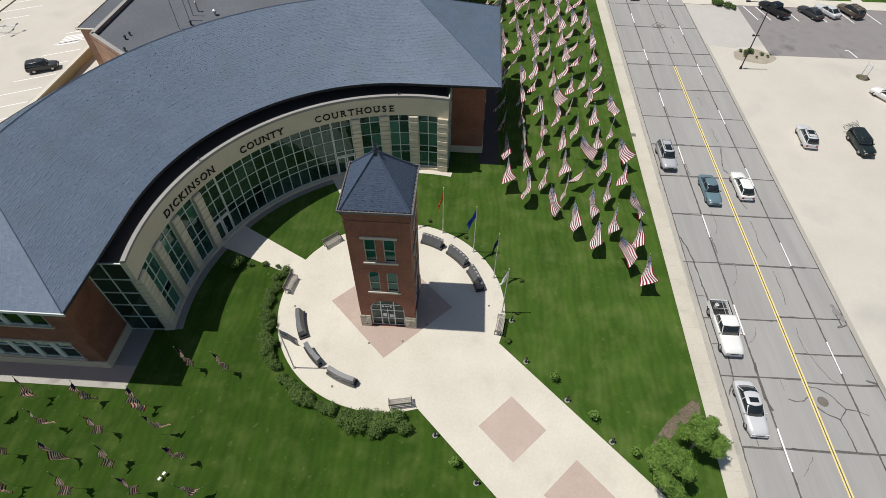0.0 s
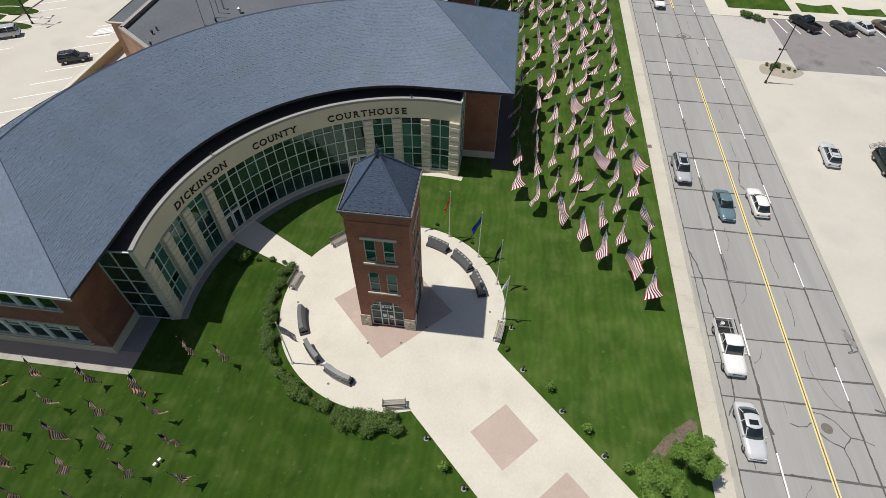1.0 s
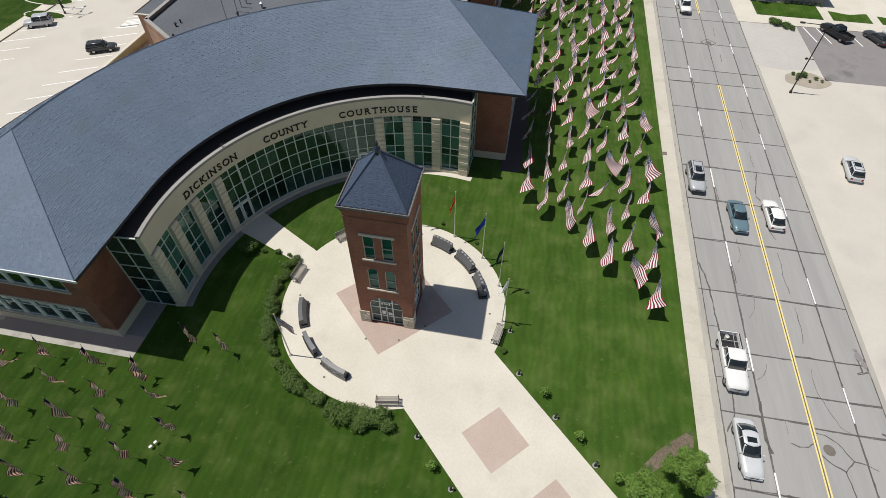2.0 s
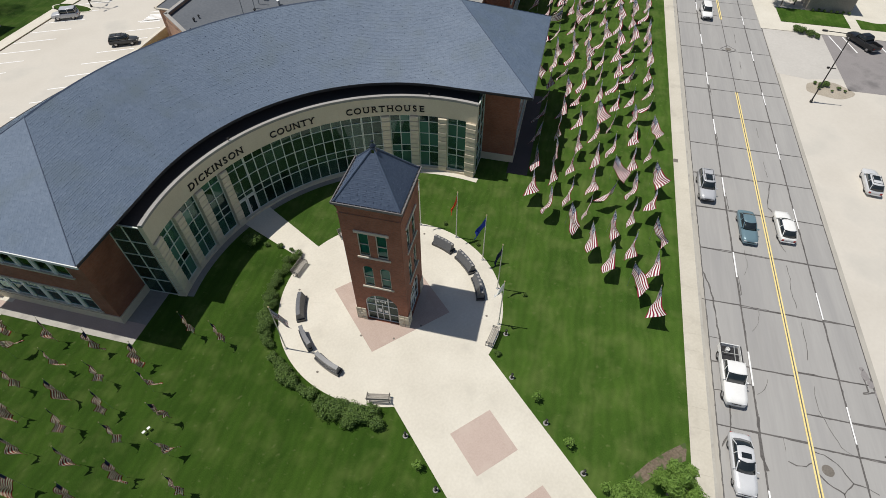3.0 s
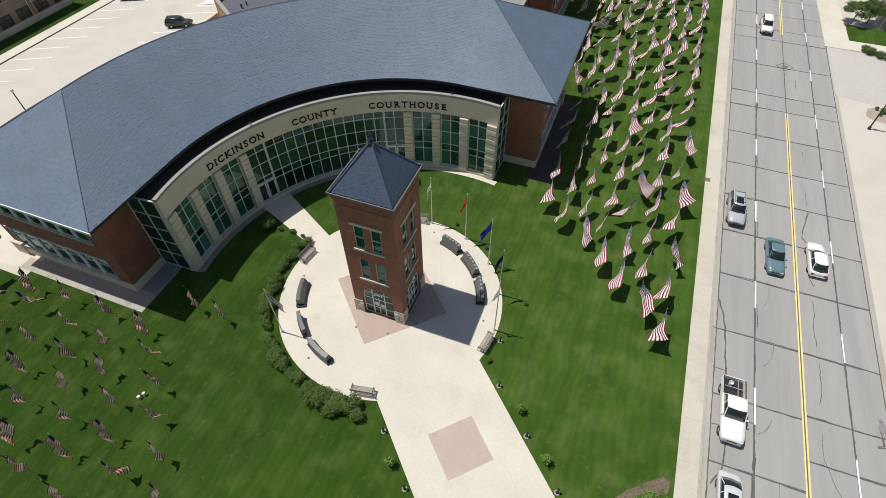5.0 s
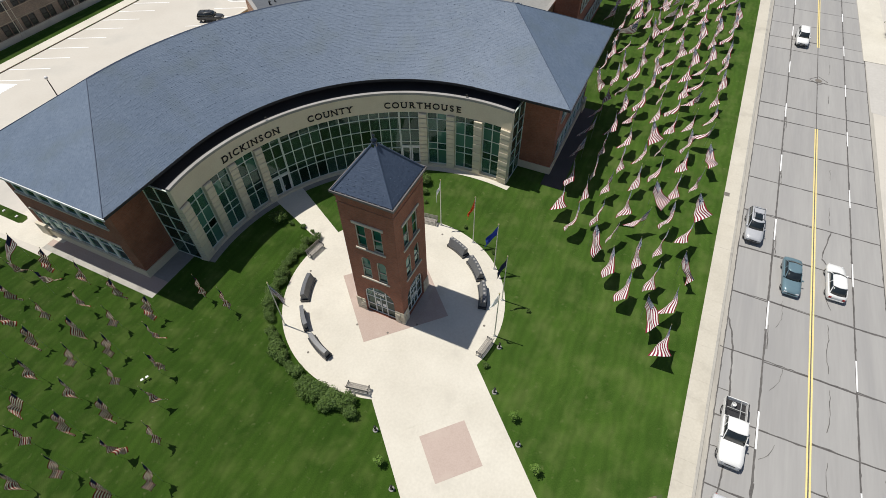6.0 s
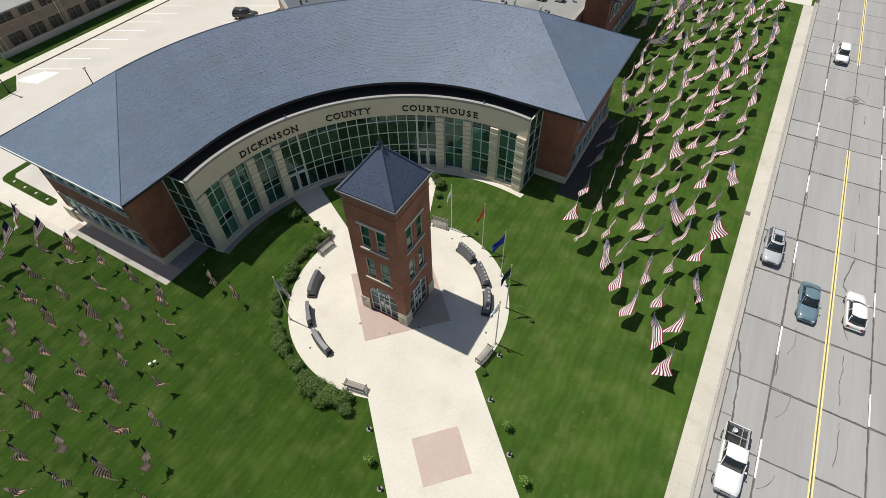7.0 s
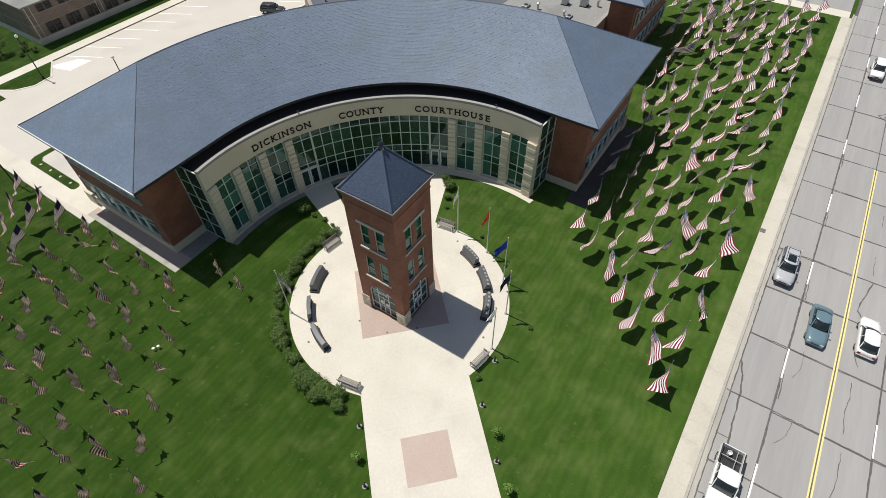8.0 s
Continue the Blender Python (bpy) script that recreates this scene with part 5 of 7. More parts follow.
crack_run([(30.5, 40.0), (27.5, 40.2), (24.0, 40.1), (19.9, 40.05)], 0.05, 0.1)
crack_run([(19.0, 40.25), (15.5, 40.2), (12.6, 40.3)], 0.03, 0.12)
# patched stretches beside the lane joint
for u in (44.6, 33.4, 22.4, 10.9):
    crack_run([(u, 30.72), (u - 2.6, 30.78)], 0.035)
for v, w in ((27.5, 0.045), (30.56, 0.07), (34.1, 0.03), (37.42, 0.06), (40.0, 0.05)):
    for k in range(14):
        crack_run([(-44 + k * 11.5, v), (-38 + k * 11.5, v + rng.uniform(-0.03, 0.03)), (-32.5 + k * 11.5, v)], w, 0.025, 0.0118)
for u in NEAR[5:20]:
    crack_run([(u, 27.5), (u + 0.06, 30.6), (u + 0.02, 34.1)], 0.045, 0.035, 0.0112)
for u in FAR[5:20]:
    crack_run([(u, 34.1), (u - 0.04, 37.4), (u + 0.02, 40.0)], 0.045, 0.035, 0.0112)
tagged(part("road_cracks", bm, TAR), "wandering tarred cracks in the street concrete", "crack", kind="stuff")
bm = bmesh.new()
for k in range(-4, 12):
    box(bm, 0, 3.2, -0.065, 0.065, 0, 0.006, street_pose(-1.0 + 11.4 * k, 30.60, ROAD_Z + 0.013))
    box(bm, 0, 3.0, -0.055, 0.055, 0, 0.006, street_pose(-4.2 + 11.35 * k, 37.44, ROAD_Z + 0.013))
tagged(part("lane_marking_white", bm, WHITE_LINE), "white broken lane lines on the street", "road marking", kind="structure")
bm = bmesh.new()
for v in (34.0, 34.22):
    box(bm, 0, 93.4, -0.058, 0.058, 0, 0.006, street_pose(-50, v, ROAD_Z + 0.0145))
    box(bm, 0, 66, -0.058, 0.058, 0, 0.006, street_pose(65.0, v, ROAD_Z + 0.0145))
tagged(part("lane_marking_yellow", bm, YELLOW_LINE), "double yellow centre line on the street", "road marking", kind="structure")
for u, v in ((-6.75, 34.95), (55.3, 34.25)):
    t = thing("manhole_cover", "round brown iron manhole cover in the street", "manhole cover", (*street(u, v), ROAD_Z + 0.006), 45, "manholes in the street")
    bm = bmesh.new()
    lathe(bm, [(0.42, -0.02), (0.42, 0.012), (0.34, 0.016), (0.33, 0.008), (0.1, 0.008)], 24)
    part("cover", bm, IRON, t)
    if u < 0:
        continue
    bm = bmesh.new()
    for k in range(4):
        rod(bm, (1.1 * math.cos(k * math.pi / 2), 1.1 * math.sin(k * math.pi / 2), 0.002), (1.1 * math.cos((k + 1) * math.pi / 2), 1.1 * math.sin((k + 1) * math.pi / 2), 0.002), 0.035, n=4)
    part("tar_border", bm, TAR, t)
t = thing("gutter_patch", "broken dark asphalt patch in the gutter", "patch", (*street(1.2, 39.75), ROAD_Z + 0.004), 45)
for x0, y0, sx, sy in ((0.9, 0.15, 0.55, 0.3), (0.1, -0.05, 0.5, 0.24), (-0.8, -0.3, 0.45, 0.16), (1.5, 0.3, 0.2, 0.2)):
    bm = bmesh.new()
    prism(bm, [(x0 + sx * math.cos(a) * rng.uniform(0.6, 1.2), y0 + sy * math.sin(a) * rng.uniform(0.6, 1.2)) for a in [q * math.tau / 9 for q in range(9)]], -0.02, 0.012)
    part("patch", bm, ASPHALT, t)
# footway along the street in square slabs
footway = flat("footway_street", "pale concrete footway along the street", "pavement", street_rect(-90, 82.0, 25.36, 26.86), -0.3, -0.006, LOT)
for k in range(72):
    shared("slab", slab_mesh(1.49, 1.72, WALK), footway, street_pose(-42 + 1.725 * k, 26.855, 0.012 + rng.uniform(-0.001, 0.001)))
t = thing("utility_lid", "square grey metal utility lid in the footway", "lid", (*street(26.6, 25.6), 0.012), 45)
bm = bmesh.new()
box(bm, -0.3, 0.3, -0.28, 0.28, -0.02, 0.012)
for k in range(3):
    box(bm, -0.26, 0.26, -0.2 + k * 0.16, -0.12 + k * 0.16, 0.012, 0.02)
part("lid", bm, IRON, t)
# parking stripes
bm = bmesh.new()


def stripe(a, b, z, w=0.085):
    a, b = Vector(uv(*a)), Vector(uv(*b))
    d = (b - a).normalized()
    s = Vector((-d.y, d.x)) * w
    prism(bm, [tuple(a - s), tuple(b - s), tuple(b + s), tuple(a + s)], z, z + 0.008)


for k in range(15):
    stripe((8.5 + 3.27 * k, -68.1), (11.2 + 3.27 * k, -63.0), 0.013)
for k in range(-4, 9):
    stripe((25.4 + 3.3 * k, -54.5), (27.8 + 3.3 * k, -50.0), 0.013)
for k in range(9):
    stripe((5.4 + 0.42 * k, -67.4 + 0.2 * k), (6.6 + 0.38 * k, -63.6), 0.013, 0.15)
for k in range(6):
    stripe((41.8 + 0.5 * k, -54.0), (43.0 + 0.5 * k, -51.4), 0.013, 0.15)
tagged(part("parking_lines_lot", bm, WHITE_LINE), "white slanted parking lines on concrete", "road marking", kind="structure")
bm = bmesh.new()
for v in (51.2, 53.2, 57.6, 62.0, 66.2, 70.4):
    stripe((58.6, v), (63.3, v - 0.9), -0.117)
stripe((47.7, 61.8), (49.8, 61.4), -0.117)
stripe((49.8, 61.4), (49.7, 60.9), -0.117)
tagged(part("parking_lines_street", bm, WHITE_LINE), "white parking lines on faded asphalt", "road marking", kind="structure")

# ---- memorial walls, benches, flagpoles ----
def memorial(a0, a1, plaques, label, inner=7.62):
    """A low curved granite wall; angles in degrees from the x axis."""
    t = thing("memorial_wall", label, "monument", group="granite memorial walls")
    b0, b1 = 90 - a1, 90 - a0
    bm = bmesh.new()
    arc_block(bm, (0, 0), inner, 8.4, b0, b1, 0.0, 0.32, 8)
    part("base", bm, GRANITE_DARK, t, "dark granite base")
    bm = bmesh.new()
    # sloped panel: outer side higher than the inner
    n = 8
    cols = []
    for k in range(n + 1):
        a = radians(b0 + 0.8 + (b1 - b0 - 1.6) * k / n)
        cols.append([bm.verts.new((r * math.sin(a), r * math.cos(a), z)) for r, z in ((inner + 0.07, 0.32), (8.3, 0.32), (8.3, 1.0), (7.95, 1.06))])
    for p, q in zip(cols, cols[1:]):
        for k in range(4):
            bm.faces.new((p[k], q[k], q[(k + 1) % 4], p[(k + 1) % 4]))
    bm.faces.new(cols[0][::-1])
    bm.faces.new(cols[-1])
    panel = part("panel", bm, GRANITE, t, "sloped grey granite panel")
    for k in range(plaques):
        a = b0 + (b1 - b0) * (k + 0.5) / plaques
        bm = bmesh.new()
        m = Matrix.Rotation(-radians(a), 4, "Z") @ Matrix.Translation((0, 8.10, 1.045)) @ Matrix.Rotation(radians(-9), 4, "X")
        box(bm, -0.11, 0.11, -0.09, 0.09, 0.0, 0.02, m)
        part("plaque", bm, COPING, panel, "small pale plaque of unreadable text")


for a0, a1 in ((14.5, 31.0), (-8.5, 9.8), (-31.0, -12.5)):
    memorial(a0, a1, 6, "low curved grey granite memorial wall with a row of plaques")
for a0, a1, inner in ((145.5, 164.5, 7.6), (171.0, 187.0, 8.0), (193.0, 211.5, 7.7)):
    memorial(a0, a1, 0, "low curved dark granite memorial wall on the plaza", inner)


def bench():
    t = thing("park_bench", "slatted grey bench with dark iron frame at the plaza edge", "bench", group="benches round the plaza")
    for x in (-0.86, 0.86):
        bm = bmesh.new()
        for a, b in (((x, -0.26, 0), (x, -0.24, 0.44)), ((x, 0.24, 0), (x, 0.26, 0.45)), ((x, 0.26, 0.45), (x, 0.38, 0.88)), ((x, -0.28, 0.44), (x, 0.28, 0.42)), ((x, -0.26, 0.44), (x, -0.26, 0.64)), ((x, -0.28, 0.64), (x, 0.3, 0.66))):
            rod(bm, a, b, 0.028, n=6)
        part("iron_frame", bm, DARK_METAL, t, "dark iron end frame")
    for k in range(5):
        bm = bmesh.new()
        y = -0.25 + k * 0.115
        box(bm, -0.92, 0.92, y, y + 0.085, 0.435, 0.47)
        part("seat_slat", bm, BENCH_WOOD, t)
    for k in range(4):
        bm = bmesh.new()
        z = 0.53 + k * 0.1
        box(bm, -0.92, 0.92, 0.265 + k * 0.028, 0.29 + k * 0.028, z, z + 0.075)
        part("back_slat", bm, BENCH_WOOD, t)
    return t


first = bench()
spots = [(-5.3, -7.85), (5.55, -7.95), (-5.7, 7.7), (5.95, 7.7), (0.1, 9.6)]
for k, (x, y) in enumerate(spots):
    d = math.hypot(x, y)
    m = pose(x * (d - 0.1) / d, y * (d - 0.1) / d, 0.03, 0, 0, math.degrees(math.atan2(y, x)) - 90)
    if k == 0:
        first.matrix_world = m
    else:
        copy_thing(first, m)


def cloth(bm, hoist, fly, droop, seed, cols=10, rows=13, swirl=1.0, mats=None, lean=0.0, fold=0.0):
    """A flag: its hoist runs down from the origin, its fly along x and down by droop degrees; lean twists that end over to y, fold gathers it in hanging pleats."""
    r = random.Random(seed)
    ph, ph2, amp = r.uniform(0, 6.28), r.uniform(0, 6.28), r.uniform(0.06, 0.15) * swirl
    d = radians(droop)
    tilt = lean * r.uniform(0.75, 1.1)
    gather = r.uniform(0.72, 1.05) if lean else 1.0
    pleat, curl = r.uniform(0.02, 0.08), r.uniform(-0.35, 0.35) * bool(lean)
    bends, first = r.uniform(1.3, 2.3), r.uniform(0, 1)
    grid = []
    for j in range(rows + 1):
        w = j / rows
        line = []
        for i in range(cols + 1):
            q = i / cols
            out = q * q * (3 - 2 * q)
            g = 1 - (1 - gather) * min(1.0, 1.6 * q)
            # the free end turns from upright towards lying open
            turn = tilt * out * 1.15
            x = fly * q * math.cos(d) * (1 - 0.1 * w) + 0.25 * hoist * w * q * math.sin(d)
            z = -hoist * w * g * math.cos(turn) * (1 - 0.15 * q * math.sin(d)) - fly * q * math.sin(d) * 0.92
            y = hoist * w * g * math.sin(turn) + amp * q * (math.sin(4.6 * q + 3.0 * w * math.sin(d) + ph) + 0.55 * math.sin(8.0 * q + 6.0 * w * (0.3 + math.sin(d)) + ph2))
            y += pleat * out * math.sin(9.0 * w + 2.0 * q + ph) + curl * q * q * fly * 0.35 * (1 - w)
            if fold:
                zig = math.sin(6.28 * (bends * q + first + 0.25 * w)) - math.sin(6.28 * (first + 0.25 * w))
                x, y = x * 0.55, y * 0.7 + fold * zig * min(1.0, 4 * q)
                x += 0.5 * fold * math.sin(6.28 * (1.4 * bends * q + first)) * min(1.0, 4 * q)
            line.append(bm.verts.new((x, y, z)))
        grid.append(line)
    weave(bm, grid, mats)


def weave(bm, grid, mats):
    rows, cols = len(grid) - 1, len(grid[0]) - 1
    for j in range(rows):
        for i in range(cols):
            f = bm.faces.new((grid[j][i], grid[j + 1][i], grid[j + 1][i + 1], grid[j][i + 1]))
            f.smooth = True
            f.material_index = mats(i / cols, j) if mats else 0


def stripes(q, j, canton=0.34):
    return 2 if q < canton and j < 6 else 0 if j % 2 == 0 else 1


CLOTHS = [RED_CLOTH, WHITE_CLOTH, BLUE_CLOTH]


def tall_pole(x, y, label, mats, seed, droop, turn, mat_of=None, hoist=0.95, fly=1.55):
    t = thing("flagpole", label, "flagpole", (x, y, 0.03), turn, "flagpoles round the plaza")
    bm = bmesh.new()
    lathe(bm, [(0.055, 0), (0.05, 2.0), (0.035, 6.0)], 10)
    part("pole", bm, POLE, t, "satin metal pole")
    bm = bmesh.new()
    lathe(bm, [(0.14, 0), (0.14, 0.05), (0.07, 0.12)], 12)
    part("base_collar", bm, POLE, t)
    bm = bmesh.new()
    bmesh.ops.create_uvsphere(bm, u_segments=10, v_segments=8, radius=0.075, matrix=Matrix.Translation((0, 0, 6.06)))
    part("ball", bm, GOLD, t, "gilded ball")
    bm = bmesh.new()
    cloth(bm, hoist, fly, droop, seed, mats=mat_of)
    for v in bm.verts:
        v.co += Vector((0.05, 0, 5.85))
    part("flag", bm, mats, t)


tall_pole(6.98, 6.87, "tall metal flagpole with a limp white flag", WHITE_CLOTH, 1, 74, 200)
tall_pole(9.15, 3.56, "tall metal flagpole with a limp red flag", ORANGE_CLOTH, 2, 66, 195, hoist=1.05)
tall_pole(9.74, -0.24, "tall metal flagpole with a blue flag", PLAIN_BLUE, 3, 50, 185, hoist=1.1, fly=1.7)
tall_pole(8.96, -3.78, "tall metal flagpole with a dark flag", NAVY_CLOTH, 4, 60, 190, hoist=1.05)
tall_pole(6.81, -6.97, "tall metal flagpole with a limp white flag", WHITE_CLOTH, 5, 72, 150)
tall_pole(-9.8, 0.33, "tall metal flagpole with a limp striped flag", CLOTHS, 6, 58, 322, stripes, 1.25, 1.9)

# ---- the field of flags ----
def lawn_flag(seed, droop, label, lean=0.95, size=1.06, canton=0.34, cloths=CLOTHS, swirl=1.3, fold=0.0):
    t = thing("lawn_flag", label, "flag", (0, 0, 0), group="flags on the lawn")
    bm = bmesh.new()
    rod(bm, (0, 0, -0.1), (0, 0, 3.32), 0.010, 0.009, n=6)
    part("staff", bm, GALV, t, "thin grey metal staff")
    bm = bmesh.new()
    bmesh.ops.create_icosphere(bm, subdivisions=1, radius=0.045, matrix=Matrix.Translation((0, 0, 3.34)))
    part("knob", bm, GOLD, t, "small gilded knob")
    bm = bmesh.new()
    cloth(bm, 1.4 * size, 2.15 * size, droop, seed, 18 if fold else 11, 13, swirl, lambda q, j: stripes(q, j, canton), lean=lean, fold=fold)
    for v in bm.verts:
        v.co += Vector((0.02, 0, 3.27))
        if v.co.z < 0.12:
            v.co.z = 0.12 + 0.04 * math.sin(v.co.x * 9)
    part("flag", bm, cloths, t, "red, white and blue striped cloth")
    return t


blown = [lawn_flag(200 + k, 20 + 2.2 * (k * 7 % 11), "striped flag with blue canton blowing over the lawn", -0.4 if k % 4 == 3 else -0.72 - 0.14 * (k % 4), 1.14, 0.28, swirl=1.7) for k in range(18)]
drifting = [lawn_flag(300 + k, 32 + 2.5 * (k * 5 % 9), "striped flag with blue canton hanging limp over the lawn", 0.5 + 0.2 * (k % 3), 1.08, 0.12, [BACKLIT_RED, BACKLIT_WHITE, NAVY_CLOTH], 1.2, 0.10 + 0.025 * (k % 4)) for k in range(9)]
bright = [lawn_flag(400 + k, 38 + 6 * k, "large bright striped flag hanging over the lawn", -0.35 - 0.1 * k, 1.05, 0.3, [RED_CLOTH, WHITE_CLOTH, NAVY_CLOTH], 1.8) for k in range(4)]
used = set()


def plant(kind, x, y, turn, grow=1.0):
    m = pose(x, y, 0.0, rng.uniform(-3, 3), rng.uniform(-3, 3), turn) @ Matrix.Scale(grow, 4)
    if kind in used:
        copy_thing(kind, m)
    else:
        used.add(kind)
        kind.matrix_world = m


rng = random.Random(21)
for i in range(22):
    for j in range(24):
        x, y = 19.5 + 2.96 * i, -12.75 + 2.97 * j
        u, v = (x + y) * R2, (x - y) * R2
        if v > 23.5 + SKEW * u or u > 80.5 or v < (9.9 if u < 38 else 7.8 if u < 56 else 5.7 if u < 66 else 3.7) or u < 4:
            continue
        plant(rng.choice(blown), x + rng.uniform(-0.1, 0.1), y + rng.uniform(-0.1, 0.1), 236 + rng.gauss(0, 17))
for i in range(10):
    for j in range(-6, 9):
        x, y = -20.1 - 2.97 * i, -0.8 + 2.97 * j
        u, v = (x + y) * R2, (x - y) * R2
        if u > -10.1 or v < -45 or u < -48:
            continue
        far = v < -33.5 and u > -16
        plant(rng.choice(bright if far else drifting), x + rng.uniform(-0.12, 0.12), y + rng.uniform(-0.12, 0.12), (248 if far else 268) + rng.gauss(0, 24))
for x, y in ((-16.1, 5.8), (-14.2, 3.8)):
    plant(drifting[6], x, y, 270)
# some larger flags on taller staffs at the end of the field
for k, (u, v) in enumerate(((69.6, 11.0), (66.8, 13.2), (64.2, 15.0), (65.4, 8.9), (61.3, 9.3), (58.6, 11.4), (71.5, 14.4), (68.0, 17.2))):
    plant(blown[k * 2], *uv(u, v), 236 + 9 * math.sin(5 * k), 1.12)

# ---- planting ----
def leaves(bm, centre, radii, n, size, rnd, hollow=0.55, low=-0.5, slim=1.0):
    """Small leaf blades scattered through the outer shell of an uneven clump."""
    for _ in range(n):
        d = Vector((rnd.gauss(0, 1), rnd.gauss(0, 1), rnd.gauss(0, 1))).normalized()
        if d.z < low:
            d.z = -d.z * 0.5
        lump = 0.78 + 0.42 * noise.noise(d * 2.3 + Vector(centre))
        p = Vector(centre) + Vector((d.x * radii[0], d.y * radii[1], d.z * radii[2])) * (hollow + (1 - hollow) * rnd.random() ** 0.5) * lump
        t = (d + Vector((rnd.uniform(-1, 1), rnd.uniform(-1, 1), rnd.uniform(-0.4, 1))) * 0.9).normalized()
        s = t.orthogonal().normalized()
        s = Matrix.Rotation(rnd.uniform(0, 6.28), 3, t) @ s
        w = t.cross(s)
        a, b = size * rnd.uniform(0.7, 1.4), size * rnd.uniform(0.35, 0.6) * slim
        solid(bm, [p - s * a, p + w * b, p + s * a, p - w * b], [(0, 1, 2, 3)])


def shrub(seed, n=2600, size=0.06):
    r = random.Random(seed)
    t = thing("shrub", "dense rounded dark green shrub in the plaza border", "shrub", group="shrubs round the plaza")
    bm = bmesh.new()
    for k in range(5):
        a = r.uniform(0, 6.28)
        rod(bm, (0, 0, -0.05), (0.4 * math.cos(a), 0.4 * math.sin(a), 0.7), 0.03, 0.012, n=5)
    part("stem_cluster", bm, BARK, t)
    bm = bmesh.new()
    for k in range(6):
        a, q = r.uniform(0, 6.28), r.uniform(0.1, 0.5)
        leaves(bm, (q * math.cos(a), q * math.sin(a), r.uniform(0.45, 0.75)), (0.55, 0.55, 0.5), n // 6, size, r)
    part("foliage", bm, LEAF, t)
    return t


bushes = [shrub(k) for k in range(4)]
rng = random.Random(31)
spots = []
for a in range(121, 234, 4):
    if 173 < a < 178 or 207 < a < 210:
        continue
    spots.append((10.75 + rng.uniform(-0.15, 0.4), a + rng.uniform(-1.0, 1.0), rng.uniform(0.66, 1.08) + (0.15 if a > 210 else 0)))
spots += [(11.5, 226, 1.0), (10.9, 233, 1.15), (11.3, 236, 0.9)]
for k, (r, a, s) in enumerate(spots):
    m = pose(r * math.cos(radians(a)), r * math.sin(radians(a)), 0.0, 0, 0, rng.uniform(0, 360)) @ Matrix.Diagonal((s, s, s * 0.95, 1))
    if k < 4:
        bushes[k].matrix_world = m
    else:
        c = copy_thing(bushes[k % 4], m)
        c.matrix_basis = m
for x, y, s in ((-8.3, 13.3, 1.15), (7.6, 13.3, 1.1), (7.3, 14.8, 0.75), (7.0, 12.0, 0.6), (9.2, 5.6, 0.35), (10.4, 1.6, 0.35), (10.6, -5.7, 0.3), (5.05, -9.35, 0.4), (6.6, 10.4, 0.3), (-5.5, 10.3, 0.35), (-6.2, 11.4, 0.45), (-7.3, 12.2, 0.4)):
    m = pose(x, y, 0, 0, 0, rng.uniform(0, 360)) @ Matrix.Diagonal((s, s, s, 1))
    c = copy_thing(bushes[rng.randrange(4)], m)
    c.matrix_basis = m
    tagged(c, "small green shrub at the edge of the paving", group="small shrubs")


def sapling(x, y, h, seed):
    r = random.Random(seed)
    t = thing("sapling", "small loose-leaved young plant beside the walkway", "plant", (x, y, 0), group="young plants by the walkway")
    bm = bmesh.new()
    for k in range(4):
        a = r.uniform(0, 6.28)
        rod(bm, (0, 0, -0.03), (0.25 * math.cos(a), 0.25 * math.sin(a), h), 0.018, 0.006, n=5)
    part("stem_cluster", bm, BARK, t)
    bm = bmesh.new()
    leaves(bm, (0, 0, h * 0.72), (0.45, 0.45, h * 0.5), 260, 0.085, r, 0.2)
    part("foliage", bm, LEAF_BRIGHT, t)


for x, y, h, sd in ((5.2, -14.2, 1.1, 1), (4.95, -18.3, 1.2, 2), (-5.2, -13.9, 1.0, 3), (5.1, -22.0, 1.0, 4)):
    sapling(x, y, h, sd)


def tree(x, y, h, spread, seed, n, label, mat=LEAF_BRIGHT, size=0.11):
    r = random.Random(seed)
    t = thing("tree", label, "tree", (x, y, 0))
    bm = bmesh.new()
    rod(bm, (0, 0, -0.2), (0.05, 0.03, h * 0.45), 0.11, 0.075, n=8)
    tips = []
    for k in range(9):
        a = k * 0.7 + r.uniform(-0.3, 0.3)
        z0 = h * r.uniform(0.25, 0.5)
        tip = Vector((spread * 0.7 * math.cos(a) * r.uniform(0.6, 1.0), spread * 0.7 * math.sin(a) * r.uniform(0.6, 1.0), h * r.uniform(0.5, 0.85)))
        mid = Vector((tip.x * 0.45, tip.y * 0.45, z0 + (tip.z - z0) * 0.6))
        rod(bm, (0.02, 0.01, z0), mid, 0.05, 0.032, n=6)
        rod(bm, mid, tip, 0.032, 0.012, n=5)
        tips.append(tip)
    tips.append(Vector((0, 0, h * 0.86)))
    part("trunk", bm, BARK, t, "grey trunk with spreading limbs")
    bm = bmesh.new()
    for tip in tips:
        leaves(bm, tip, (spread * r.uniform(0.34, 0.5), spread * r.uniform(0.34, 0.5), h * r.uniform(0.12, 0.19)), n // len(tips), size, r, 0.25, -0.8, 0.6)
    part("crown", bm, mat, t, "uneven crown of small green leaves")


tree(5.0, -24.1, 4.2, 2.0, 41, 11000, "young bright green tree at the edge of a mulch bed", size=0.115)
tree(8.7, -24.5, 4.1, 1.75, 42, 9000, "young bright green tree beside the footway", size=0.115)
tree(*uv(72.6, 45.0), 3.3, 2.5, 43, 7000, "dense leafy green tree beside a grey house", LEAF, 0.13)
tree(*uv(73.4, 47.2), 3.4, 2.2, 46, 5000, "dense leafy green tree by a house wall", LEAF, 0.13)
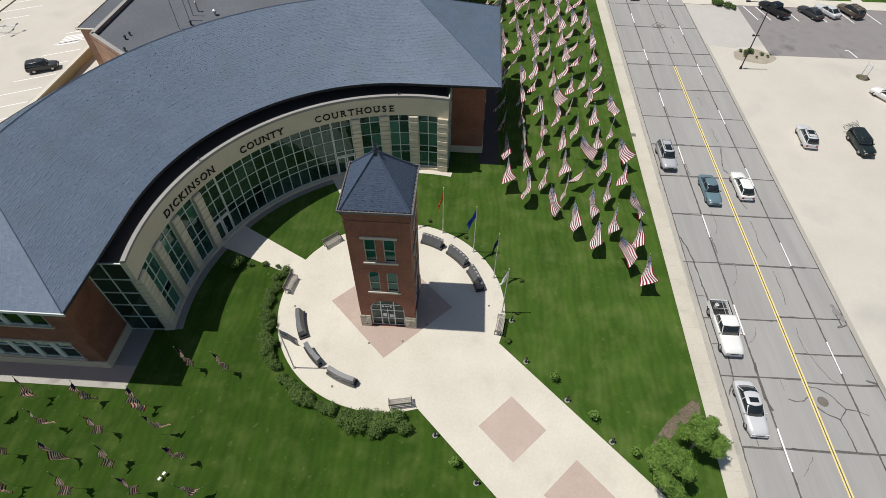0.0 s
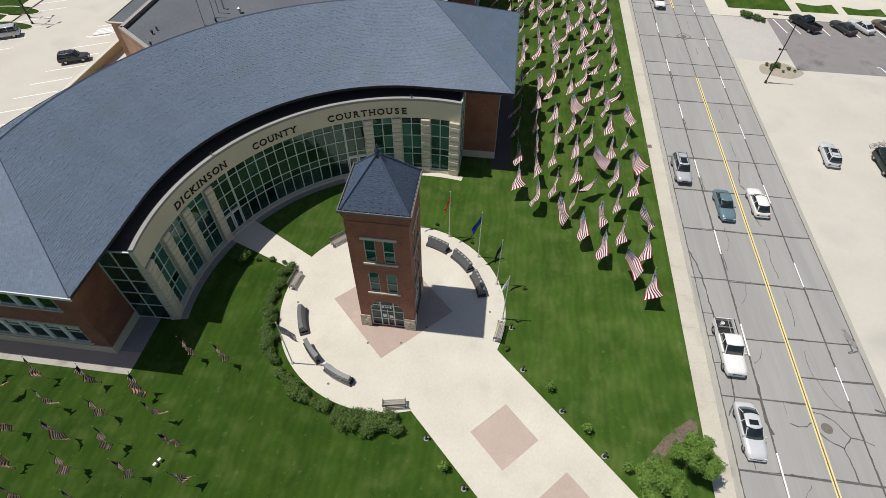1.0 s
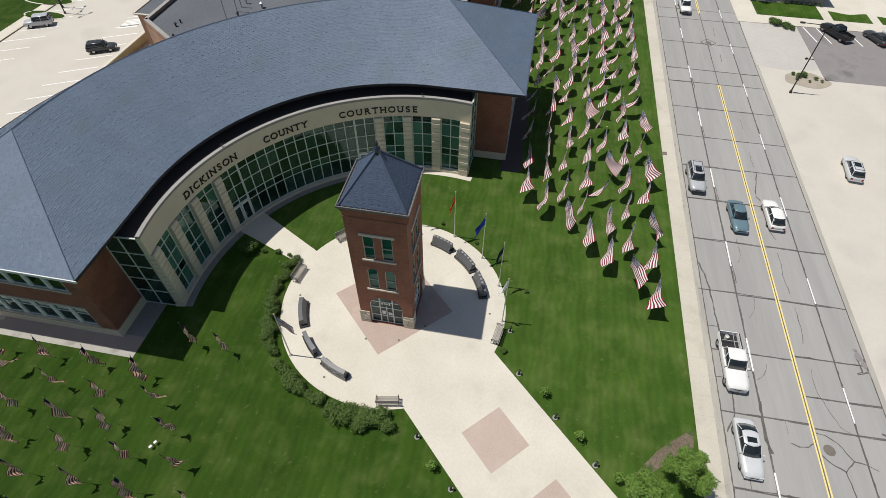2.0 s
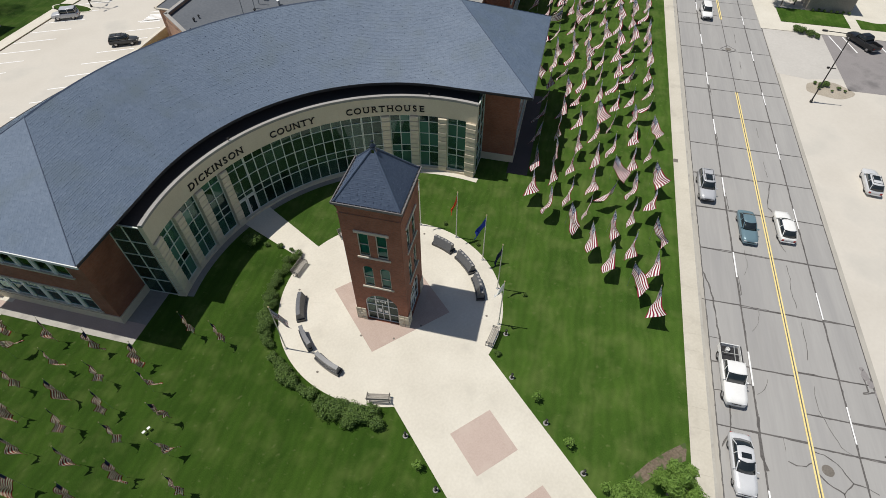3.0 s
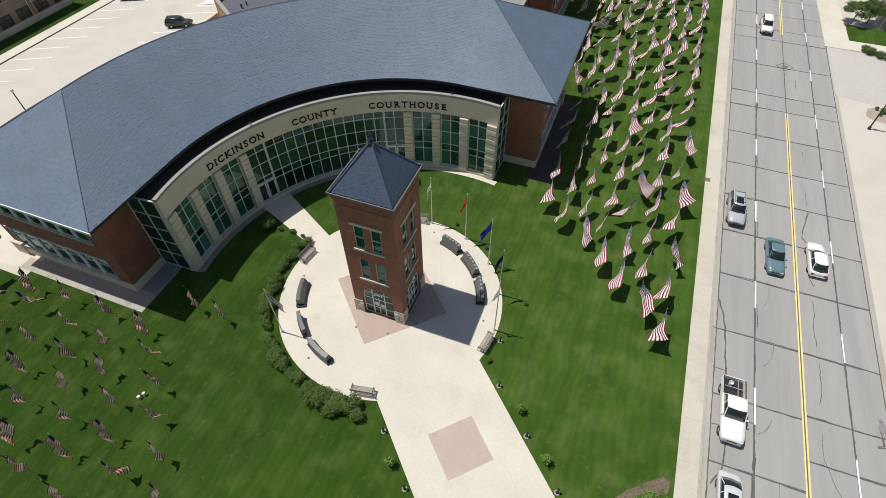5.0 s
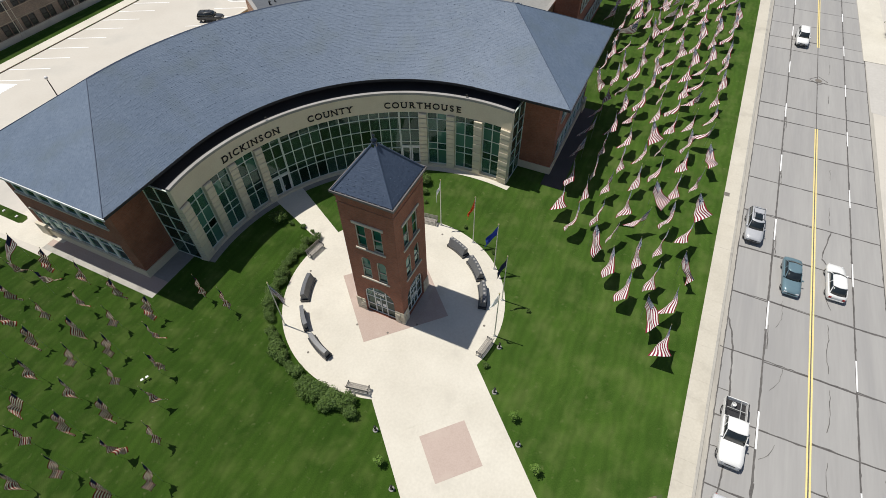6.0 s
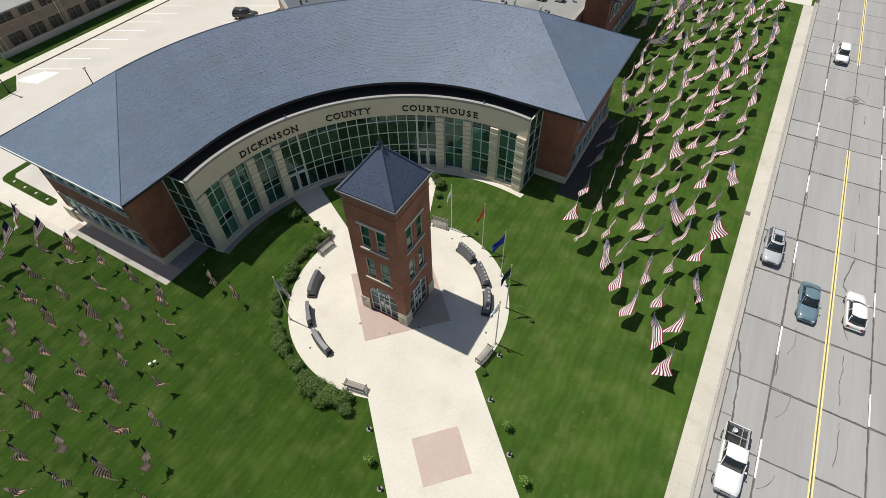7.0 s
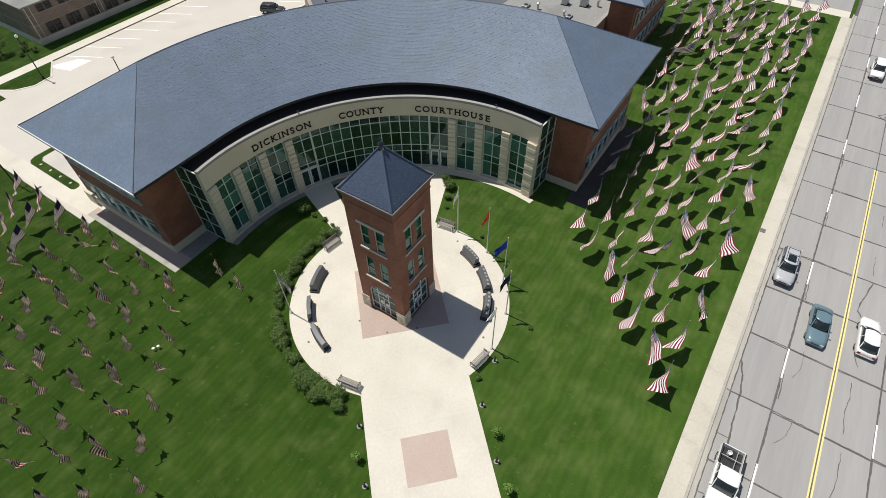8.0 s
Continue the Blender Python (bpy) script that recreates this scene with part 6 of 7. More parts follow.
tree(*uv(40.0, -79.5), 7.0, 3.6, 44, 3600, "leafy green tree on the lawn behind the lot", LEAF)
tree(*uv(3.5, -76.5), 3.2, 1.8, 45, 2000, "small leafy tree by the brown brick building", LEAF)
for u, v, s in ((63.9, 45.6, 1.0), (63.3, 46.5, 1.15), (62.6, 47.3, 1.0), (62.0, 48.2, 0.75), (48.0, 46.6, 0.75), (47.6, 45.8, 0.6), (47.4, 48.0, 0.4), (46.9, 45.4, 0.35), (46.8, 48.6, 0.3), (48.2, 45.2, 0.4), (46.5, 47.0, 0.3)):
    m = pose(*uv(u, v), -0.22 * s, 0, 0, rng.uniform(0, 360)) @ Matrix.Diagonal((s, s, 0.85 * s, 1))
    c = copy_thing(bushes[rng.randrange(4)], m)
    c.matrix_basis = m
    tagged(c, "low green shrub in the lot's planting bed", group="shrubs across the street")
for u, v, s in ((6.6, -73.2, 0.7), (6.2, -75.0, 0.8), (5.0, -73.8, 0.6), (7.0, -76.6, 0.7)):
    m = pose(*uv(u, v), 0, 0, 0, rng.uniform(0, 360)) @ Matrix.Diagonal((s, s, s, 1))
    c = copy_thing(bushes[rng.randrange(4)], m)
    c.matrix_basis = m
    tagged(c, "low green shrub by the brown brick building", group="shrubs behind the lot")

# ---- small fixtures ----
def bollard():
    t = thing("bollard_light", "short dark path light in a worn concrete ring", "path light", group="path lights by the walkway")
    bm = bmesh.new()
    lathe(bm, [(0.21, -0.02), (0.21, 0.05), (0.19, 0.07), (0.155, 0.07), (0.15, 0.03)], 20)
    part("ring", bm, COPING, t, "worn grey concrete ring")
    bm = bmesh.new()
    lathe(bm, [(0.14, 0.0), (0.075, 0.06), (0.07, 0.55), (0.10, 0.57), (0.10, 0.66), (0.03, 0.70)], 12)
    part("post", bm, DARK_METAL, t, "dark metal post")
    return t


b0 = bollard()
for k, (x, y) in enumerate(((4.75, -11.7), (4.7, -16.1), (4.65, -20.4), (4.6, -24.7), (-4.85, -11.4), (-4.9, -15.85), (-4.9, -20.2), (6.75, -8.15))):
    if k == 0:
        b0.matrix_world = pose(x, y, 0)
    else:
        copy_thing(b0, pose(x, y, 0, 0, 0, 30 * k))
for a, r in ((-42, 8.6), (40, 8.7), (140, 8.6), (200, 8.95), (205, 4.3), (245, 3.9), (285, 3.75)):
    t = thing("ground_light", "small round metal light set in the paving", "ground light", (r * math.cos(radians(a)), r * math.sin(radians(a)), 0.03), 0, "lights set in the plaza")
    bm = bmesh.new()
    lathe(bm, [(0.1, 0.0), (0.1, 0.018), (0.065, 0.02), (0.06, 0.01)], 14)
    part("rim", bm, IRON, t)
for v in (-40.6, -42.6, -44.6, -46.6):
    t = thing("strip_light", "low white square light in the grass band", "ground light", (*uv(-7.5, v), 0.045), 45, "lights in the grass band")
    bm = bmesh.new()
    box(bm, -0.14, 0.14, -0.1, 0.1, -0.02, 0.1)
    bmesh.ops.bevel(bm, geom=bm.edges[:], offset=0.02, segments=1, affect="EDGES")
    part("casing", bm, WHITE_PAINT, t)
    bm = bmesh.new()
    box(bm, -0.09, 0.09, -0.06, 0.06, 0.1, 0.108)
    part("lens", bm, LAMP_CLEAR, t)
t = thing("lawn_floodlight", "pair of white square floodlights low on the lawn", "floodlight", (-21.15, -1.05, 0), 20)
bm = bmesh.new()
rod(bm, (0, 0, -0.05), (0, 0, 0.3), 0.03, n=8)
part("stake", bm, DARK_METAL, t)
for x in (-0.2, 0.2):
    bm = bmesh.new()
    box(bm, x - 0.12, x + 0.12, -0.1, 0.1, 0.3, 0.38)
    bmesh.ops.bevel(bm, geom=bm.edges[:], offset=0.02, segments=1, affect="EDGES")
    part("lamp_head", bm, WHITE_PAINT, t, "white square lamp head")


def lamp_post(x, y, z, h, arm, turn, label, globe=False, reach=0.9):
    t = thing("street_lamp", label, "lamp", (x, y, z), turn, "lamp posts")
    bm = bmesh.new()
    lathe(bm, [(0.17, 0), (0.17, 0.3), (0.085, 0.35), (0.06, h)], 10)
    part("pole", bm, DARK_METAL, t)
    if globe:
        bm = bmesh.new()
        bmesh.ops.create_uvsphere(bm, u_segments=14, v_segments=10, radius=0.2, matrix=Matrix.Translation((0, 0, h + 0.17)))
        part("globe", bm, WHITE_PAINT, t, "white lamp globe")
        return
    for sg in (-1, 1) if arm > 1.5 else (1,):
        bm = bmesh.new()
        rod(bm, (0, 0, h - 0.05), (sg * reach, 0, h + 0.05), 0.045, n=6)
        part("arm", bm, DARK_METAL, t)
        bm = bmesh.new()
        box(bm, sg * reach - 0.28, sg * reach + 0.28, -0.15, 0.15, h - 0.02, h + 0.13)
        bmesh.ops.bevel(bm, geom=bm.edges[:], offset=0.03, segments=1, affect="EDGES")
        part("lamp_head", bm, DARK_METAL, t, "dark box lamp head")
    bm = bmesh.new()
    box(bm, -0.5, 0.5, -0.04, 0.04, h * 0.52, h * 0.52 + 0.07)
    box(bm, 0.25, 0.5, -0.09, 0.09, h * 0.52 - 0.05, h * 0.52 + 0.16)
    part("camera_bracket", bm, DARK_METAL, t, "short side bracket")


lamp_post(*uv(43.3, 43.75), -0.1, 9.2, 1.0, 135, "tall dark lamp post with a long arm by a gravel island", reach=3.0)
lamp_post(*uv(44.6, -64.9), 0.0, 8.5, 2.0, 20, "tall dark lamp post at the back lot")
lamp_post(*uv(46.4, -66.6), 0.0, 8.5, 2.0, 60, "tall dark lamp post at the back lot")
lamp_post(*uv(3.2, -64.9), 0.03, 6.0, 1.0, 0, "dark lamp post with a white globe on the grass island", True)
lamp_post(-30.05, 39.9, 0.0, 5.8, 1.0, 0, "dark lamp post with a white globe in the lot", True)
lamp_post(*uv(-10.9, -46.0), 0.0, 7.5, 1.0, 45, "tall dark lamp post beside the path")
t = thing("sign_frame", "small bare metal sign frame on concrete", "sign frame", (*uv(42.3, 60.1), -0.12), 40)
for x in (-0.6, 0.6):
    bm = bmesh.new()
    rod(bm, (x, 0, 0), (x, 0, 2.0), 0.04, n=6)
    part("post", bm, GALV, t)
bm = bmesh.new()
box(bm, -0.62, 0.62, -0.03, 0.03, 1.5, 2.0)
part("sign_panel", bm, WHITE_PAINT, t, "small pale sign panel")
bm = bmesh.new()
lathe(bm, [(0.9, -0.02), (0.6, 0.1), (0.2, 0.16)], 14)
part("footing", bm, MULCH, t, "earth mound at the foot")


# ---- vehicles ----
def wheel(parent, x, y, r):
    w = 0.2
    sg = 1 if y > 0 else -1
    bm = bmesh.new()
    prof = [(r * 0.62, -w / 2), (r * 0.95, -w / 2), (r, -w / 2 + 0.04), (r, w / 2 - 0.04), (r * 0.95, w / 2), (r * 0.62, w / 2)]
    n = 18
    rings = [[bm.verts.new((x + q * math.cos(k * math.tau / n), y + o, r + q * math.sin(k * math.tau / n))) for k in range(n)] for q, o in prof]
    for lo, hi in zip(rings, rings[1:] + rings[:1]):
        for k in range(n):
            bm.faces.new((lo[k], lo[(k + 1) % n], hi[(k + 1) % n], hi[k]))
    bmesh.ops.recalc_face_normals(bm, faces=bm.faces[:])
    tyre = part("wheel", bm, TYRE, parent, "black tyre with alloy rim")
    bm = bmesh.new()
    rod(bm, (x, y + sg * 0.03, r), (x, y + sg * 0.085, r), r * 0.62, r * 0.5, n=14)
    part("rim", bm, RIM, tyre)


def loft(bm, secs, close=True, mat=0):
    rings = [[bm.verts.new(v) for v in s] for s in secs]
    n = len(rings[0])
    for a, b in zip(rings, rings[1:]):
        for k in range(n):
            f = bm.faces.new((a[k], a[(k + 1) % n], b[(k + 1) % n], b[k]))
            f.smooth = True
            f.material_index = mat
    if close:
        bm.faces.new(rings[0][::-1]).material_index = mat
        bm.faces.new(rings[-1]).material_index = mat


def hull_section(x, w, zb, zs, zt, crown):
    """One cross-section of the body: sill, side, shoulder, top."""
    return [(x, -w * 0.9, zb), (x, -w, zb + 0.16), (x, -w, zs - 0.12), (x, -w * 0.96, zs), (x, -w * 0.6, zt), (x, 0, zt + crown), (x, w * 0.6, zt), (x, w * 0.96, zs), (x, w, zs - 0.12), (x, w, zb + 0.16), (x, w * 0.9, zb), (x, 0, zb - 0.02)]


STYLES = {
    # length, half width, shoulder height, roof height, cabin: windscreen foot, roof front, roof back, rear glass foot
    "sedan": (4.85, 0.91, 0.90, 1.42, (0.85, 0.15, -1.15, -1.85)),
    "hatch": (4.60, 0.90, 0.93, 1.47, (0.95, 0.25, -1.50, -2.05)),
    "suv": (4.85, 0.95, 1.08, 1.76, (1.00, 0.45, -2.05, -2.36)),
    "pickup": (5.80, 1.00, 1.15, 1.88, (1.10, 0.55, -0.70, -0.98)),
    "small_suv": (4.30, 0.86, 0.98, 1.62, (0.90, 0.42, -1.80, -2.08)),
    "wagon": (4.60, 0.90, 0.93, 1.50, (0.95, 0.30, -1.75, -2.12)),
    "jeep": (4.30, 0.92, 1.10, 1.82, (0.70, 0.50, -1.85, -1.98)),
}


def car(name, label, style, paint, u, v, heading, z, group, sunroof=False, rack=False):
    """heading: degrees from the street's own direction."""
    L, W, ZS, ZR, (wf, rf, rb, gf) = STYLES[style]
    t = thing(name, label, "truck" if style == "pickup" else "car", (*uv(u, v), z), 45 + heading, group)
    t.matrix_world = pose(*uv(u, v), z, 0, 0, 45 + heading) @ Matrix.Diagonal((0.91, 0.85, 0.9, 1))
    r = 0.33 if style in ("sedan", "hatch", "wagon") else 0.39
    zb = 0.24 if style in ("sedan", "hatch", "wagon") else 0.36
    hl = L / 2
    hood = ZS - 0.03
    square = style in ("jeep", "pickup")
    bm = bmesh.new()
    nose = 0.86 if not square else 0.95
    secs = [hull_section(hl, W * 0.72 * nose, zb + 0.14, ZS - 0.32, ZS - 0.27, 0.01), hull_section(hl - 0.10, W * 0.88 * (1 if square else 0.97), zb + 0.03, ZS - 0.2, ZS - 0.13, 0.02), hull_section(hl - 0.5, W * 0.98, zb, ZS - 0.12, ZS - 0.05, 0.03), hull_section(wf + 0.1, W, zb, ZS - 0.03, ZS + 0.02, 0.03), hull_section(0, W, zb, ZS, ZS + 0.02, 0.01), hull_section(gf + 0.1, W, zb, ZS, ZS + 0.02, 0.01)]
    if style == "pickup":
        floor = ZS - 0.42
        secs += [hull_section(gf - 0.06, W, zb, ZS, ZS + 0.02, 0.01), hull_section(gf - 0.07, W, zb, floor, floor + 0.01, 0.0), hull_section(-hl + 0.06, W * 0.98, zb + 0.1, floor, floor + 0.01, 0.0), hull_section(-hl, W * 0.96, zb + 0.16, floor - 0.04, floor - 0.03, 0.0)]
    else:
        secs += [hull_section(-hl + 0.25, W * 0.97, zb, ZS - 0.02, ZS + 0.02, 0.02), hull_section(-hl + 0.05, W * 0.9, zb + 0.06, ZS - 0.12, ZS - 0.06, 0.01), hull_section(-hl, W * 0.8, zb + 0.16, ZS - 0.3, ZS - 0.25, 0.0)]
    loft(bm, secs)
    bmesh.ops.recalc_face_normals(bm, faces=bm.faces[:])
    part("body", bm, PAINT[paint], t)
    # glasshouse: tinted glass with a painted roof on top
    bm = bmesh.new()

    def cab(front, back, w, z, bow):
        ys = (-1.0, -0.62, 0.0, 0.62, 1.0)
        return [(front - bow * y * y, w * y, z) for y in ys] + [(back + bow * 0.7 * y * y, w * y, z) for y in reversed(ys)]
    wl, wr = W * 0.93, W * 0.74 if not square else W * 0.82
    z0 = ZS + 0.005
    bow = 0.22 if not square else 0.08
    loft(bm, [cab(wf + bow * 0.7, gf - bow * 0.5, wl * 0.95, z0, bow), cab((wf + rf) / 2 + bow * 0.7, (gf + rb) / 2 - bow * 0.4, (wl + wr) * 0.495, (ZS + ZR) / 2 + 0.02, bow), cab(rf + bow * 0.5, rb - bow * 0.3, wr, ZR - 0.05, bow)])
    bmesh.ops.recalc_face_normals(bm, faces=bm.faces[:])
    part("glasshouse", bm, CAR_GLASS, t, "dark tinted glass")
    bm = bmesh.new()
    loft(bm, [cab(rf + bow * 0.35, rb - bow * 0.2, wr * 1.02, ZR - 0.06, bow), cab(rf + bow * 0.2, rb, wr * 0.98, ZR - 0.01, bow), cab(rf - 0.12, rb + 0.18, wr * 0.8, ZR + 0.02, bow), cab(rf - 0.4, rb + 0.45, wr * 0.4, ZR + 0.03, bow)])
    bmesh.ops.recalc_face_normals(bm, faces=bm.faces[:])
    roof = part("roof", bm, PAINT[paint], t)
    for sg in (-1, 1):
        for a, b in (((wf, wl * 0.93, z0), (rf, wr, ZR - 0.05)), ((gf, wl * 0.95, z0), (rb, wr, ZR - 0.05)), (((wf + gf) / 2 - 0.05, wl * 0.97, z0), ((rf + rb) / 2 - 0.05, wr, ZR - 0.05))):
            bm = bmesh.new()
            rod(bm, (a[0], sg * a[1], a[2]), (b[0], sg * b[1], b[2]), 0.04, n=6)
            part("pillar", bm, PAINT[paint], t)
        bm = bmesh.new()
        box(bm, wf - 0.25, wf - 0.12, sg * (W + 0.03) - 0.1, sg * (W + 0.03) + 0.1, ZS + 0.02, ZS + 0.17)
        bmesh.ops.bevel(bm, geom=bm.edges[:], offset=0.025, segments=1, affect="EDGES")
        part("mirror", bm, PAINT[paint], t)
        bm = bmesh.new()
        box(bm, hl - 0.17, hl - 0.02, sg * W * 0.62 - 0.16, sg * W * 0.62 + 0.16, ZS - 0.36, ZS - 0.2)
        part("headlight", bm, LAMP_CLEAR, t, "clear headlamp")
        bm = bmesh.new()
        box(bm, -hl - 0.006, -hl + (0.02 if style == "pickup" else 0.12), sg * W * 0.7 - 0.13, sg * W * 0.7 + 0.13, ZS - 0.38, ZS - 0.16)
        part("tail_light", bm, LAMP_RED, t, "red tail lamp")
        for x in (hl - 0.92, -hl + 0.95):
            wheel(t, x, sg * (W - 0.11), r)
    for x, nm in ((hl - 0.04, "front_bumper"), (-hl + 0.04, "rear_bumper")):
        bm = bmesh.new()
        box(bm, x - 0.07, x + 0.07, -W * 0.82, W * 0.82, zb + 0.08, zb + 0.26)
        bmesh.ops.bevel(bm, geom=bm.edges[:], offset=0.04, segments=1, affect="EDGES")
        part(nm, bm, PLASTIC if style in ("suv", "jeep") else GALV if style == "pickup" else PAINT[paint], t)
    bm = bmesh.new()
    box(bm, hl - 0.03, hl + 0.012, -W * 0.4, W * 0.4, ZS - 0.42, ZS - 0.3)
    part("grille", bm, PLASTIC, t)
    if style == "pickup":
        bm = bmesh.new()
        box(bm, -hl + 0.08, gf - 0.08, -W * 0.84, W * 0.84, floor + 0.012, floor + 0.04)
        bed = part("load_bed", bm, PLASTIC, t, "dark ribbed floor of the open load bed")
        for k in range(9):
            y = -W * 0.72 + k * W * 0.18
            bm = bmesh.new()
            box(bm, -hl + 0.1, gf - 0.1, y - 0.03, y + 0.03, floor + 0.04, floor + 0.055)
            part("rib", bm, PLASTIC, bed)
        for sg in (-1, 1):
            bm = bmesh.new()
            box(bm, -hl + 0.06, gf - 0.07, sg * W * 0.92 - 0.07, sg * W * 0.92 + 0.07, floor - 0.1, ZS + 0.05)
            bmesh.ops.bevel(bm, geom=bm.edges[:], offset=0.025, segments=1, affect="EDGES")
            side = part("bed_side", bm, PAINT[paint], t)
            bm = bmesh.new()
            box(bm, -hl + 0.1, gf - 0.1, sg * W * 0.92 - 0.055, sg * W * 0.92 + 0.055, ZS + 0.045, ZS + 0.07)
            part("rail_cap", bm, PLASTIC, side, "black plastic rail cap")
        bm = bmesh.new()
        box(bm, -hl, -hl + 0.08, -W * 0.86, W * 0.86, floor - 0.05, ZS + 0.04)
        bmesh.ops.bevel(bm, geom=bm.edges[:], offset=0.02, segments=1, affect="EDGES")
        part("tailgate", bm, PAINT[paint], t)
        if paint == "white":
            bm = bmesh.new()
            rod(bm, (-1.9, -W * 0.84, ZS - 0.02), (-1.9, W * 0.84, ZS - 0.02), 0.03, n=6)
            rod(bm, (gf - 0.1, 0.25, ZS + 0.05), (-hl + 0.1, 0.35, ZS - 0.05), 0.035, n=6)
            part("load_bar", bm, POLE, t, "pale bars across the load bed")
            bm = bmesh.new()
            lathe(bm, [(0.17, 0), (0.2, 0.34), (0.17, 0.34), (0.15, 0.05)], 14, (-2.35, -0.25, floor + 0.05))
            part("bucket", bm, WHITE_PAINT, t, "white bucket in the load bed")
    if sunroof:
        bm = bmesh.new()
        box(bm, (rf + rb) / 2 - 0.05, rf - 0.25, -0.4, 0.4, ZR + 0.005, ZR + 0.036)
        part("sunroof", bm, CAR_GLASS, roof, "dark glass sunroof")
    if rack:
        for sg in (-1, 1):
            bm = bmesh.new()
            rod(bm, (rf - 0.3, sg * wr * 0.8, ZR + 0.07), (rb + 0.2, sg * wr * 0.8, ZR + 0.07), 0.025, n=6)
            part("roof_rail", bm, PLASTIC, roof)
        for k in range(3):
            bm = bmesh.new()
            x = rf - 0.5 - k * (rf - rb - 0.8) / 2
            rod(bm, (x, -wr * 0.8, ZR + 0.07), (x, wr * 0.8, ZR + 0.07), 0.022, n=6)
            part("cross_bar", bm, PLASTIC, roof)
    return t


TR = "vehicles on the street"
car("sedan", "silver sedan with dark sunroof on the street", "sedan", "silver", -7.9, 28.7, 180, ROAD_Z, TR, sunroof=True)
car("pickup_truck", "white pickup truck with open dark bed on the street", "pickup", "white", -0.75, 28.75, 180, ROAD_Z, TR)
car("suv", "grey sport utility vehicle with roof rails on the street", "suv", "light_grey", 22.3, 28.75, 180, ROAD_Z, TR, sunroof=True, rack=True)
car("sedan", "steel-blue sedan on the street", "sedan", "steel_blue", 17.0, 32.3, 180, ROAD_Z, TR)
car("hatchback", "white hatchback on the street", "hatch", "white", 17.9, 35.95, 0, ROAD_Z, TR)
car("suv", "white sport utility vehicle far along the street", "suv", "white", 66.0, 32.5, 180, ROAD_Z, TR)
LP = "parked vehicles"
car("suv", "dark grey sport utility vehicle parked on the back lot", "small_suv", "dark_grey", 35.2, -52.0, -62, 0.015, LP, rack=True)
car("jeep", "pale grey boxy off-road vehicle parked on the back lot", "jeep", "light_grey", 40.2, -65.9, 118, 0.015, LP)
car("pickup_truck", "black pickup truck parked on faded asphalt", "pickup", "black", 61.2, 54.3, 27, -0.115, LP)
car("sedan", "dark grey sedan parked on faded asphalt", "sedan", "dark_grey", 60.8, 60.0, 22, -0.115, LP)
car("sedan", "silver sedan parked on faded asphalt", "sedan", "silver", 61.6, 63.0, 22, -0.115, LP)
car("suv", "brown sport utility vehicle parked on faded asphalt", "suv", "brown", 61.7, 66.6, 20, -0.115, LP, rack=True)
car("station_wagon", "silver station wagon with roof rails parked on bare concrete", "wagon", "silver", 27.4, 46.5, -6, -0.125, LP, sunroof=True, rack=True)
dark = car("suv", "dark green sport utility vehicle with bicycles behind", "suv", "dark_green", 26.4, 52.4, 180, -0.125, LP)
car("hatchback", "white hatchback parked on bare concrete", "hatch", "white", 37.0, 60.6, 30, -0.125, LP)
for k, yo in enumerate((0.0, 0.25)):
    t = thing("bicycle", "dark bicycle on a rack behind the parked vehicle", "bicycle", (*uv(29.2 + yo, 52.4), 0.35), -45, "bicycles on the rack")
    for x in (-0.5, 0.5):
        bm = bmesh.new()
        for a in range(14):
            p, q = a * math.tau / 14, (a + 1) * math.tau / 14
            rod(bm, (x + 0.33 * math.cos(p), 0, 0.34 + 0.33 * math.sin(p)), (x + 0.33 * math.cos(q), 0, 0.34 + 0.33 * math.sin(q)), 0.02, n=5)
        part("wheel", bm, TYRE, t)
    bm = bmesh.new()
    for a, b in (((-0.5, 0, 0.34), (-0.15, 0, 0.85)), ((-0.15, 0, 0.85), (0.4, 0, 0.82)), ((-0.05, 0, 0.36), (0.4, 0, 0.82)), ((0.5, 0, 0.34), (0.38, 0, 0.98)), ((-0.5, 0, 0.34), (-0.05, 0, 0.36)), ((-0.05, 0, 0.36), (-0.18, 0, 0.98))):
        rod(bm, a, b, 0.022, n=5)
    part("frame", bm, GALV, t)
    bm = bmesh.new()
    rod(bm, (0.38, -0.28, 1.0), (0.38, 0.28, 1.0), 0.018, n=5)
    part("handlebar", bm, DARK_METAL, t)

# ---- neighbouring buildings ----
nb = thing("brown_brick_building", "long brown brick building with paired windows behind the lot", "building")
NU0, NU1, NV0, NV1, NH = 8.4, 35.4, -92.0, -74.2, 5.55
bm = bmesh.new()
prism(bm, [uv(NU0, NV0), uv(NU0, NV1), uv(NU1, NV1), uv(NU1, NV0)][::-1], 0.95, NH)
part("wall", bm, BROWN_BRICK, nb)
bm = bmesh.new()
prism(bm, [uv(NU0 - 0.1, NV0 - 0.1), uv(NU0 - 0.1, NV1 + 0.1), uv(NU1 + 0.1, NV1 + 0.1), uv(NU1 + 0.1, NV0 - 0.1)][::-1], -0.05, 0.95)
part("stone_base", bm, CONCRETE, nb, "tan stone base")
for z in (2.75, 4.2):
    bm = bmesh.new()
    prism(bm, [uv(NU0 - 0.05, NV0 - 0.05), uv(NU0 - 0.05, NV1 + 0.05), uv(NU1 + 0.05, NV1 + 0.05), uv(NU1 + 0.05, NV0 - 0.05)][::-1], z, z + 0.1)
    part("string_course", bm, TAN_STONE, nb, "thin tan stone course")
bm = bmesh.new()
